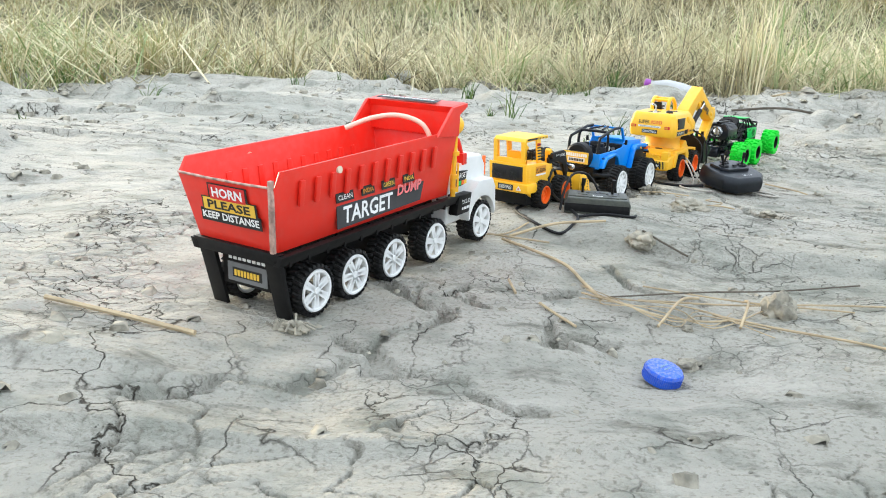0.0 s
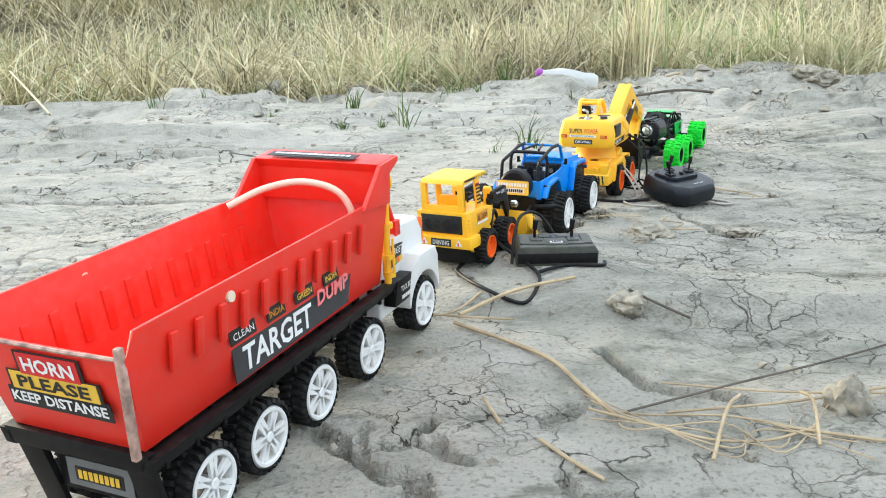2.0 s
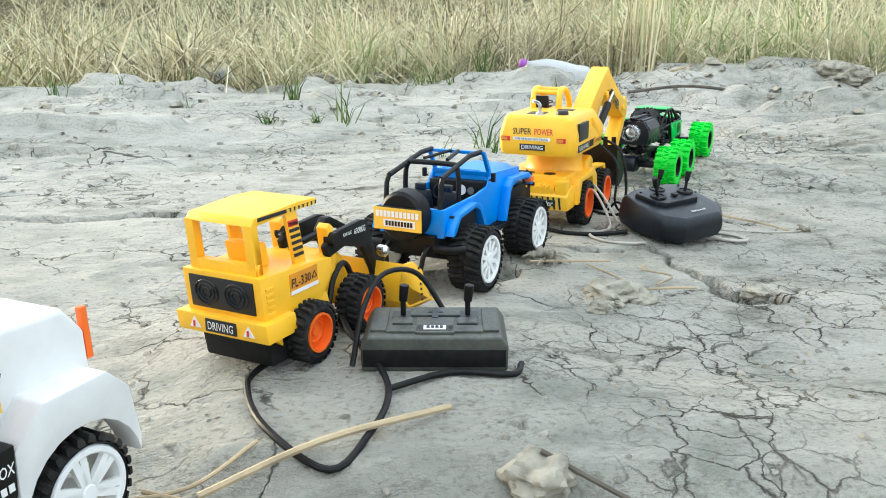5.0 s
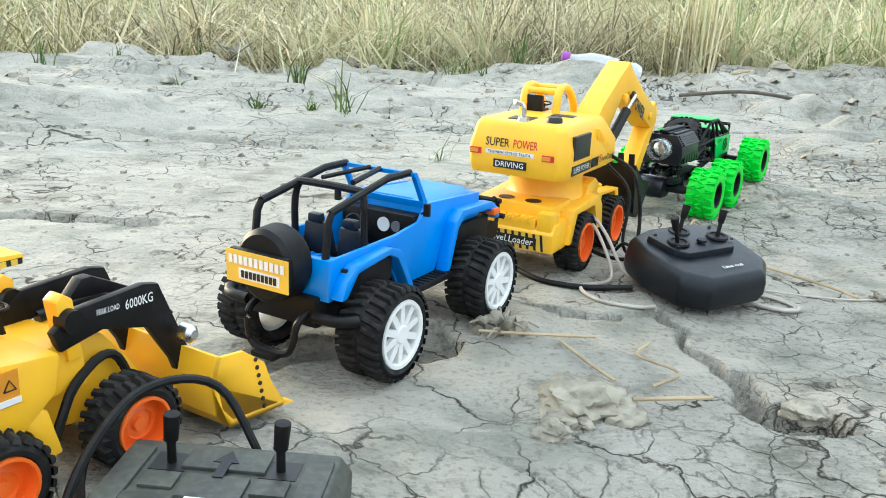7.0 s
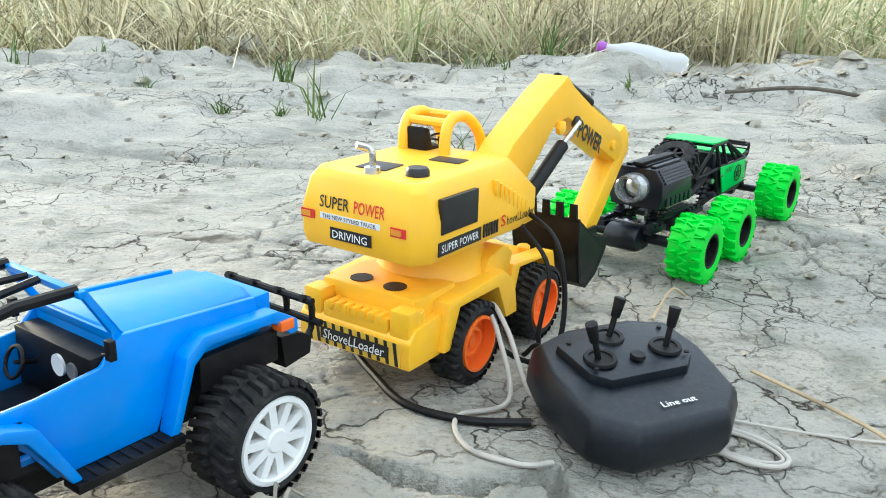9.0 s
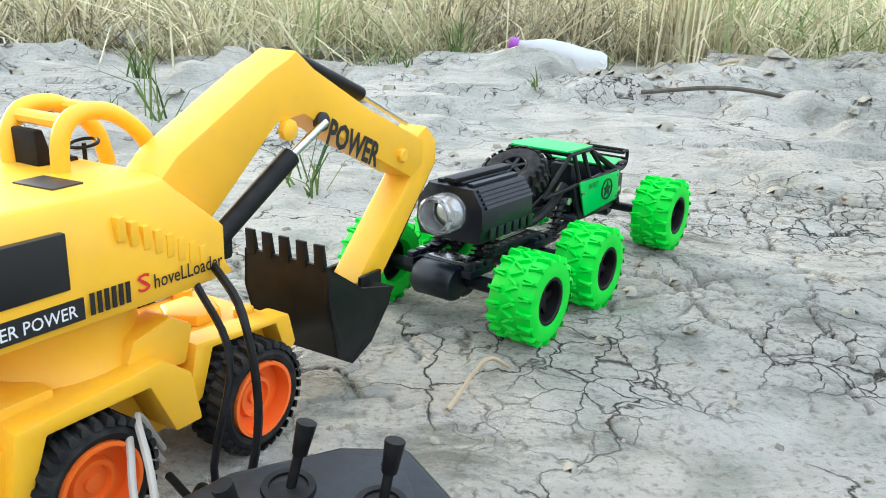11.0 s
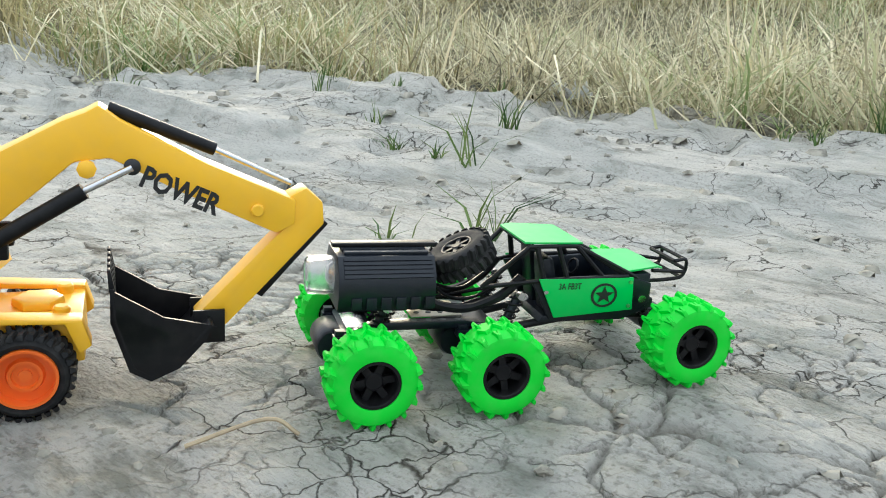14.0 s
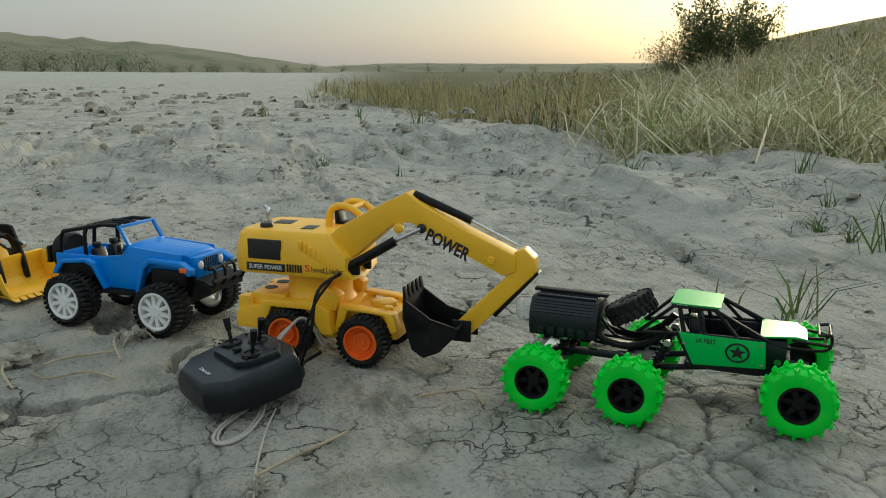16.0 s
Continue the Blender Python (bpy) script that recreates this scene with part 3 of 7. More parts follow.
def tube(bm, points, r, seg=8):
    """A round tube along a way."""
    p = [Vector(q) for q in points]
    rings, up = [], Vector((0.13, 0.27, 0.95))
    for i, q in enumerate(p):
        d = (p[min(i + 1, len(p) - 1)] - p[max(i - 1, 0)]).normalized()
        s = d.cross(up).normalized() if abs(d.dot(up)) < 0.98 else d.cross(Vector((1, 0, 0))).normalized()
        u = s.cross(d)
        rings.append([q + (s * math.cos(a) + u * math.sin(a)) * r for a in (2 * math.pi * k / seg for k in range(seg))])
    return loft(bm, rings)


def lettering(text, parent, at, height, mat, width=None, name="lettering", shear=0.0, weight=0.008):
    """Words in the built-in font, laid 0.3 mm proud, centred."""
    cu = bpy.data.curves.new("words", "FONT")
    cu.body, cu.size, cu.extrude, cu.align_x, cu.align_y, cu.shear, cu.resolution_u = text, 1.0, 0.0, "CENTER", "CENTER", shear, 2
    cu.offset = weight
    tmp = new("words", cu)
    me = bpy.data.meshes.new_from_object(tmp)
    bpy.data.objects.remove(tmp)
    co = np.zeros(len(me.vertices) * 3)
    me.vertices.foreach_get("co", co)
    co = co.reshape(-1, 3)
    lo, hi = co.min(0), co.max(0)
    k = height / max(1e-6, hi[1] - lo[1])
    kx = width / (hi[0] - lo[0]) if width else k
    co = (co - (lo + hi) / 2) * np.array([kx, k, 1.0])
    me.vertices.foreach_set("co", co.ravel())
    me.materials.clear()
    me.materials.append(mat)
    me.update()
    return attach(name, me, parent, at=at @ pose(0, 0, 0.0003))


def sticker(parent, at, w, h, mat, name="sticker", label=""):
    b = box(B(), -w / 2, w / 2, -h / 2, h / 2, -0.0003, 0.0002)
    return part(name, b, mat, parent, label, at=at, smooth=False)


def bars(parent, at, w, h, mat, n=7, name="print"):
    """Unreadable writing: a row of plain bars."""
    b = B()
    for k in range(n):
        x = -w / 2 + w * (k + 0.5) / n
        box(b, x - w / n * 0.36, x + w / n * 0.36, -h / 2, h / 2, 0.0002, 0.0004)
    return part(name, b, mat, parent, at=at, smooth=False)


def lug(bm, long, y0, y1, z0, z1, m, narrow=0.55):
    """A tread block with sloping, blunted sides."""
    e = (y1 - y0) * 0.14
    rings = ((long, y0, y1, z0), (long * 0.9, y0 + e * 0.3, y1 - e * 0.3, z0 + (z1 - z0) * 0.6), (long * narrow, y0 + e, y1 - e, z1))
    v = [[bm.verts.new((sx * w, y, z)) for sx, y in ((-1, a), (1, a), (1, c), (-1, c))] for w, a, c, z in rings]
    for lo, hi in zip(v, v[1:]):
        for i in range(4):
            bm.faces.new((lo[i], lo[(i + 1) % 4], hi[(i + 1) % 4], hi[i]))
    bm.faces.new(v[-1])
    bmesh.ops.transform(bm, matrix=m, verts=[q for ring in v for q in ring])


def tyre_mesh(name, r, width, bore, mat, lugs, lug_h, style="block"):
    """A tyre round the y axis with its tread blocks; outer side at -y."""
    b = B()
    h = width / 2
    rb = r - lug_h
    lathe(b, [(-h * 0.72, bore), (-h * 0.92, bore * 1.06), (-h, (bore + rb) / 2), (-h * 0.9, rb * 0.95), (-h * 0.62, rb), (h * 0.62, rb), (h * 0.9, rb * 0.95), (h, (bore + rb) / 2), (h * 0.92, bore * 1.06), (h * 0.72, bore)], 40, hollow=True)
    for k in range(lugs):
        for row in ((-1, 0, 1) if style == "chunky" else (-1, 1)):
            a = 2 * math.pi * (k + (0.5 if row == 1 else 0.25 if row == 0 else 0)) / lugs
            pitch = 2 * math.pi * r / lugs
            long = pitch * (0.30 if style == "chunky" else 0.30)
            m = Matrix.Rotation(a, 4, "Y")
            if style == "chunky":
                if row == 0:
                    lug(b, long * 0.8, -h * 0.30, h * 0.30, rb - 0.001, r, m @ pose(0, 0, 0, 0, 0, 30 if k % 2 else -30))
                else:
                    y0, y1 = sorted((row * h * 0.36, row * h * (1.0 if k % 2 else 0.93)))
                    lug(b, long * 0.72, y0, y1, rb * 0.93, r * 0.995, m @ pose(0, 0, 0, 0, 0, 9 * row * (1 if k % 2 else -1)))
            else:
                y0, y1 = sorted((row * h * 0.06, row * h * 1.02))
                lug(b, long, y0, y1, rb * 0.965, r, m @ pose(0, 0, 0, 0, 0, 12 * row))
    ob = part(name, b, mat)
    me = ob.data
    bpy.data.objects.remove(ob)
    return me


def rim_mesh(name, bore, width, mat, spokes, spoke_w, cap=0.22, twin=False, deep=0.0, backing=False):
    """A wheel rim: lip, dished spokes and hub; outer side at -y."""
    b = B()
    h = width / 2
    lathe(b, [(-h * 0.93, bore * 0.86), (-h * 1.0, bore * 0.9), (-h * 1.0, bore * 1.0), (-h * 0.85, bore * 1.05), (h * 0.6, bore * 1.02), (h * 0.6, bore * 0.84), (-h * 0.7, bore * 0.84)], 36, hollow=True)
    for k in range(spokes):
        a = 2 * math.pi * k / spokes
        for s in ((-1, 1) if twin else (0,)):
            m = Matrix.Rotation(a + s * 0.13, 4, "Y")
            prism(b, [(-spoke_w * 0.55, bore * 0.16), (spoke_w * 0.55, bore * 0.16), (spoke_w * 0.5, bore * 0.9), (-spoke_w * 0.5, bore * 0.9)], -h * (0.92 - deep), -h * (0.70 - deep), m)
    if backing:
        lathe(b, [(h * 0.2, 0.001), (h * 0.2, bore * 0.9), (h * 0.28, bore * 0.9)], 24)
    lathe(b, [(-h * (0.98 - deep), 0.0004), (-h * (0.98 - deep), bore * cap * 0.8), (-h * (0.9 - deep), bore * cap), (h * 0.3, bore * cap)], 20)
    ob = part(name, b, mat)
    me = ob.data
    bpy.data.objects.remove(ob)
    return me


def wheels(toy, spots, tyre, rim, label="", rim_label=""):
    """Wheels under a toy: (x, y, z, side); side 1 shows its face to +y."""
    for x, y, z, side in spots:
        w = attach("wheel", tyre, toy, label, pose(x, y, z, 0, random.uniform(0, 360), 180 if side > 0 else 0))
        attach("rim", rim, w, rim_label)


def thing(name, at, label, category):
    e = new(name)
    e.empty_display_size = 0.05
    e.matrix_world = at
    return tagged(e, label, category)


def reshape(toy, skip, fn):
    """Draws a toy's parts a little in or out; wheels stay."""
    for o in toy.children_recursive:
        if o.name.split(".")[0] in skip:
            continue
        if o.matrix_basis == Matrix.Identity(4):
            for v in o.data.vertices:
                v.co = fn(*v.co)
        else:
            o.matrix_basis.translation = fn(*o.matrix_basis.translation)


SIDE = (90, 0, 0)      # prints on the side that faces -y
REAR = (90, 0, -90)    # prints on the side that faces -x


# ---- dump truck ----
def dump_truck(at):
    t = thing("toy_dump_truck", at, "red and white plastic toy dump truck standing on cracked mud", "toy truck")
    # tipper body: outer and inner skins with ribs, open above
    b = B()
    x0, x1 = -0.048, 0.212
    wb, wt, th = 0.045, 0.0535, 0.0022

    def ring(s, inset):
        half = wb + (wt - wb) * s - inset
        return half

    def skin(inset, zlow):
        zs = [(0.0, zlow), (1.0, 0.1335)]
        rows = []
        for s, z in zs:
            hf = ring(s, inset)
            back, front = x0 + 0.006 * (1 - s) - 0.006 * s + inset, x1 + 0.004 * s - inset
            rows.append([Vector((back, -hf, z - 0.012 * s)), Vector((-0.046, -hf, z)) if s else Vector((back + 0.004, -hf, z)), Vector((0.178, -hf, z + 0.001)), Vector((front, -hf, z)), Vector((front, hf, z)), Vector((0.178, hf, z + 0.001)), Vector((-0.046, hf, z)) if s else Vector((back + 0.004, hf, z)), Vector((back, hf, z - 0.012 * s))])
        return rows

    outer, inner = skin(0, 0.066), skin(th, 0.069)
    rows = [[b.verts.new(p) for p in r] for r in (*outer, *inner[::-1])]
    n = len(rows[0])
    for a, c in zip(rows, rows[1:]):
        for i in range(n):
            b.faces.new((a[i], a[(i + 1) % n], c[(i + 1) % n], c[i]))
    b.faces.new(rows[0][::-1])
    b.faces.new(rows[-1])
    body = part("tipper_body", b, RED, t, "glossy red open tipper body with scuffed edges", bevel=0.0006)
    # raised headboard and its canopy lip
    b = B()
    prism(b, [(0.176, 0.132), (0.205, 0.158), (0.232, 0.160), (0.232, 0.156), (0.218, 0.150), (0.2155, 0.128)], -0.0555, -0.0520)
    prism(b, [(0.176, 0.132), (0.205, 0.158), (0.232, 0.160), (0.232, 0.156), (0.218, 0.150), (0.2155, 0.128)], 0.0520, 0.0555)
    prism(b, [(0.208, 0.128), (0.2095, 0.152), (0.205, 0.1585), (0.2315, 0.1605), (0.2315, 0.157), (0.213, 0.153), (0.2118, 0.128)], -0.0530, 0.0530)
    part("headboard", b, RED, body, bevel=0.0008)
    # ribs: pressed ridges along both sides
    for side in (-1, 1):
        for k in range(11):
            x = -0.022 + k * 0.0195
            b = B()
            lean = 0.0085 / 0.0675
            box(b, -0.0028, 0.0028, -0.0014, 0.0012, 0.004, 0.026)
            part("rib", b, RED, body, bevel=0.0009, at=Matrix.Translation((x, side * 0.0514, 0.098)) @ pose(0, 0, 0, -7.2 * side, 0, 0))
            if side > 0:
                b = box(B(), -0.0034, 0.0034, -0.0030, 0.0010, 0.0, 0.026)
                part("rib", b, RED, body, bevel=0.0012, at=Matrix.Translation((x, 0.0468, 0.088)) @ pose(0, 0, 0, -7.2, 0, 0))
    # peeled corner, rear edge and grommets
    b = B()
    box(b, -0.0565, -0.0525, -0.0528, -0.0490, 0.070, 0.128, pose(0, 0, 0))
    part("corner_post", b, WORN, body, "peeling grey and pink rear corner", bevel=0.0008)
    b = B()
    tube(b, [(-0.0553, -0.0500, 0.1222), (-0.0556, -0.0200, 0.1216), (-0.0556, 0.0200, 0.1216), (-0.0553, 0.0515, 0.1222)], 0.0011, 6)
    part("worn_edge", b, WORN, body, "chipped pale upper edge of the rear board")
    for s in (-1, 1):
        b = B()
        lathe(b, [(-0.0018, 0.0016), (-0.0018, 0.0032), (0.0018, 0.0032), (0.0018, 0.0016)], 16)
        part("grommet", b, CREAM, body, at=pose(0.026, s * 0.0522, 0.124, 7 * s, 0, 0))
    # prints on the rear board
    back = lambda y, z, d=0.0: Matrix.Translation((-0.0480 - 0.15 * (z - 0.075) - d, y, z)) @ pose(0, 0, 0, 90, 0, -90) @ pose(0, 0, 0, 8, 0, 0)
    sticker(t, back(-0.002, 0.1095), 0.044, 0.016, INK)
    sticker(t, back(-0.002, 0.0995), 0.062, 0.012, INK)
    sticker(t, back(-0.002, 0.0895), 0.068, 0.011, INK)
    sticker(t, back(-0.002, 0.1102, 0.0004), 0.040, 0.0125, REDINK)
    sticker(t, back(-0.002, 0.0995, 0.0004), 0.058, 0.0105, GOLD)
    lettering("HORN", t, back(-0.002, 0.1102, 0.0006), 0.0085, PAPER, 0.034, weight=0.03)
    lettering("PLEASE", t, back(-0.002, 0.0995, 0.0006), 0.0075, INK, 0.048, weight=0.03)
    lettering("KEEP DISTANSE", t, back(-0.002, 0.0898, 0.0004), 0.0065, PAPER, 0.064, weight=0.03)
    # side print
    side = lambda x, z, d=0.0: Matrix.Translation((x, -0.0452 - 0.126 * (z - 0.066) - d, z)) @ pose(0, 0, 0, 90, 0, 0) @ pose(0, 0, 0, -7.2, 0, 0)
    b = B()
    prism(b, [(-0.070, -0.0135), (0.058, -0.0115), (0.072, 0.0140), (-0.068, 0.0080)], -0.0003, 0.0003)
    part("sticker", b, material("charcoal_print", (0.035, 0.035, 0.038), 0.45, vary=0.15, scale=80), t, "charcoal printed side panel with bold white lettering", at=side(0.096, 0.0845, 0.0008) @ pose(0, 0, 0, -90, 0, 0), smooth=False)
    lettering("TARGET", t, side(0.073, 0.0820, 0.0018), 0.0150, PAPER, 0.074, shear=0.2, weight=0.022)
    lettering("DUMP", t, side(0.135, 0.0895, 0.0018), 0.0100, material("rose_print", (0.85, 0.20, 0.20), 0.45, vary=0.1), 0.042, shear=0.25, weight=0.03)
    b = B()
    for k, (dx, w) in enumerate(((0, 0.006), (0.007, 0.005), (0.014, 0.007), (0.022, 0.004))):
        box(b, 0.120 + dx, 0.120 + dx + w, 0.0005, 0.0010, 0.076 + 0.001 * k, 0.0795 + 0.001 * k)
    part("print", b, GOLD, t, at=Matrix.Translation((0, -0.0500, 0)), smooth=False)
    for x, w, word, mat in ((0.037, 0.024, "CLEAN", PAPER), (0.070, 0.019, "INDIA", AMBER), (0.101, 0.021, "GREEN", GOLD), (0.134, 0.019, "INDIA", GOLD)):
        sticker(t, side(x, 0.0985, 0.0004), w, 0.0085, INK)
        lettering(word, t, side(x, 0.0985, 0.0008), 0.0042, mat, w * 0.8)
    # canopy print
    sticker(t, pose(0.2135, 0.006, 0.1605, 5, 0, -90) @ pose(0, 0, 0.0008), 0.075, 0.011, INK)
    bars(t, pose(0.2135, 0.006, 0.1608, 5, 0, -90) @ pose(0, 0, 0.0008), 0.066, 0.0034, PAPER, 14)
    # cream tube bent in the body
    b = B()
    tube(b, bend([(0.194, -0.036, 0.085), (0.196, -0.036, 0.116), (0.194, -0.026, 0.139), (0.188, 0.000, 0.147), (0.176, 0.026, 0.143), (0.158, 0.046, 0.133)]), 0.0026, 10)
    part("cream_hose", b, CREAM, t, "bent cream plastic hose")
    # chassis
    b = B()
    box(b, -0.028, 0.300, -0.022, 0.022, 0.030, 0.056)
    box(b, -0.046, -0.040, -0.050, 0.050, 0.056, 0.066)
    part("chassis", b, BLACK, t, bevel=0.001)
    for s in (-1, 1):
        part("chassis_rail", box(B(), -0.046, 0.232, s * 0.0500 - 0.0045, s * 0.0500 + 0.0045, 0.0555, 0.0645), BLACK, t, bevel=0.001)
        for k in range(12):
            b = box(B(), -0.0012, 0.0012, -0.0054, 0.0054, 0.0550, 0.0652)
            part("clamp", b, BLACK, t, at=pose(-0.035 + k * 0.0235, s * 0.0500, 0))
    b = B()
    for x in (0, 0.053, 0.114, 0.187, 0.28):
        rod(b, (x, -0.045, 0.0235), (x, 0.045, 0.0235), 0.003)
    part("axle", b, STEEL, t)
    for s in (-1, 1):
        b = B()
        prism(b, [(-0.030, 0.004), (-0.027, 0.004), (-0.0385, 0.058), (-0.043, 0.058)], s * 0.0315, s * 0.0500)
        part("mudguard", b, BLACK, t, bevel=0.0006)
    b = box(B(), -0.0335, -0.030, -0.0310, 0.0310, 0.026, 0.056)
    part("rear_panel", b, BLACK, t, bevel=0.0006)
    sticker(t, pose(-0.0340, -0.001, 0.0375, *REAR), 0.046, 0.017, GREYP)
    sticker(t, pose(-0.0344, -0.001, 0.0372, *REAR), 0.034, 0.0085, INK)
    bars(t, pose(-0.0348, -0.001, 0.0372, *REAR), 0.030, 0.0055, GOLD, 8)
    bars(t, pose(-0.0340, -0.001, 0.0515, *REAR), 0.044, 0.006, PAPER, 8)
    # cab
    b = B()
    prism(b, [(0.222, 0.030), (0.262, 0.030), (0.290, 0.060), (0.297, 0.066), (0.297, 0.086), (0.288, 0.0985), (0.252, 0.1010), (0.246, 0.0900), (0.222, 0.0880)], -0.0420, 0.0420)
    cab = part("cab", b, WHITE, t, "white plastic cab with wheel arches", bevel=0.003, segments=3)
    for s in (-1, 1):
        b = B()
        arc = [(0.280 + 0.0285 * math.cos(a), 0.0255 + 0.0285 * math.sin(a)) for a in (radians(d) for d in range(5, 176, 15))]
        out = [(0.2500, 0.034), (0.2505, 0.060), (0.262, 0.0740), (0.292, 0.0730), (0.3055, 0.060), (0.3095, 0.036)]
        prism(b, arc + out, s * 0.0400, s * 0.0555)
        part("fender", b, WHITE, cab, bevel=0.0012)
        b = box(B(), -0.0016, 0.0016, -0.0016, 0.0016, -0.010, 0.012)
        part("marker", b, ORANGE, cab, "orange corner marker", bevel=0.0007, at=pose(0.2985, s * 0.0395, 0.083))
    b = B()
    box(b, 0.296, 0.3005, -0.030, 0.030, 0.050, 0.083)
    part("grille", b, BLACK, cab, bevel=0.001)
    box_ = box(B(), 0.224, 0.2500, -0.0555, -0.0440, 0.042, 0.0640)
    part("tool_box", box_, BLACK, t, bevel=0.0012)
    lettering("TOOL BOX", t, pose(0.237, -0.0596, 0.057, *SIDE), 0.0045, PAPER, 0.021, shear=0.2)
    bars(t, pose(0.237, -0.0598, 0.050, *SIDE), 0.019, 0.003, PAPER, 6)
    b = B()
    prism(b, [(0.230, 0.069), (0.252, 0.071), (0.258, 0.085), (0.232, 0.088)], -0.0426, -0.0421)
    part("sticker", b, INK, cab, smooth=False)
    lettering("TARGET", cab, pose(0.2445, -0.0429, 0.0815, *SIDE), 0.0055, PAPER, 0.024, shear=0.2)
    for x, mat in ((0.2415, GREENP), (0.2480, ORANGE), (0.2525, GOLD)):
        sticker(cab, pose(x, -0.0429, 0.0735, *SIDE), 0.0055, 0.0045, mat, "print")
    # red frame and yellow lift gear between body and cab
    b = B()
    for s in (-1, 1):
        tube(b, [(0.226, s * 0.036, 0.090), (0.232, s * 0.036, 0.1185), (0.246, s * 0.036, 0.1185), (0.256, s * 0.037, 0.096)], 0.0026, 8)
    tube(b, [(0.233, -0.036, 0.1185), (0.233, 0.036, 0.1185)], 0.0026, 8)
    box(b, 0.248, 0.256, -0.042, -0.034, 0.092, 0.104)
    part("roll_frame", b, RED, t, "red plastic roll frame")
    b = B()
    rod(b, (0.214, -0.028, 0.129), (0.244, -0.026, 0.1320), 0.0068, 0.0074, 16)
    lathe(b, [(-0.010, 0.0070), (-0.007, 0.0106), (0.004, 0.0114), (0.009, 0.0098), (0.0108, 0.005)], 20, (0.250, -0.026, 0.1325), "x")
    part("horn", b, YELLOW, t, "yellow plastic horn")
    b = B()
    rod(b, (0.218, -0.050, 0.064), (0.2175, -0.050, 0.128), 0.0028)
    for z in (0.070, 0.084, 0.108):
        rod(b, (0.218, -0.050, z), (0.218, -0.050, z + 0.004), 0.0046, None, 14)
    for dy in (-0.0042, 0.0042):
        rod(b, (0.218, -0.050 + dy, 0.070), (0.218, -0.050 + dy, 0.100), 0.0011, None, 8)
    part("lift_cylinder", b, YELLOW, t, "yellow plastic lifting ram", bevel=0)
    reshape(t, (), lambda x, y, z: (x, y * (0.92 + 0.09 * min(1.0, max(0.0, (z - 0.056) / 0.012))), z * 1.015))
    tyre = tyre_mesh("wheel", 0.0235, 0.021, 0.0185, TYRE, 26, 0.0022)
    rim = rim_mesh("rim", 0.0183, 0.0215, WHITE, 6, 0.0032, 0.2, twin=True)
    wheels(t, [(x, s * 0.0385, 0.0235, s) for x in (0, 0.053, 0.114, 0.187) for s in (-1, 1)] + [(0.28, s * 0.0400, 0.0255, s) for s in (-1, 1)], tyre, rim, "black treaded tyre", "white spoked rim")
    return t


def placed(x, y, z, yaw, pitch=0.0, roll=0.0, off=0.0, size=1.0):
    """A toy whose right rear hub stands at x, y; off: half its width."""
    return pose(x, y, z, 0, 0, yaw) @ pose(0, off * size, 0) @ pose(0, 0, 0, roll, -pitch, 0) @ Matrix.Scale(size, 4)


dump_truck(placed(-0.091, 0.597, -0.002, 57.5, 2.6, 0, 0.0490))


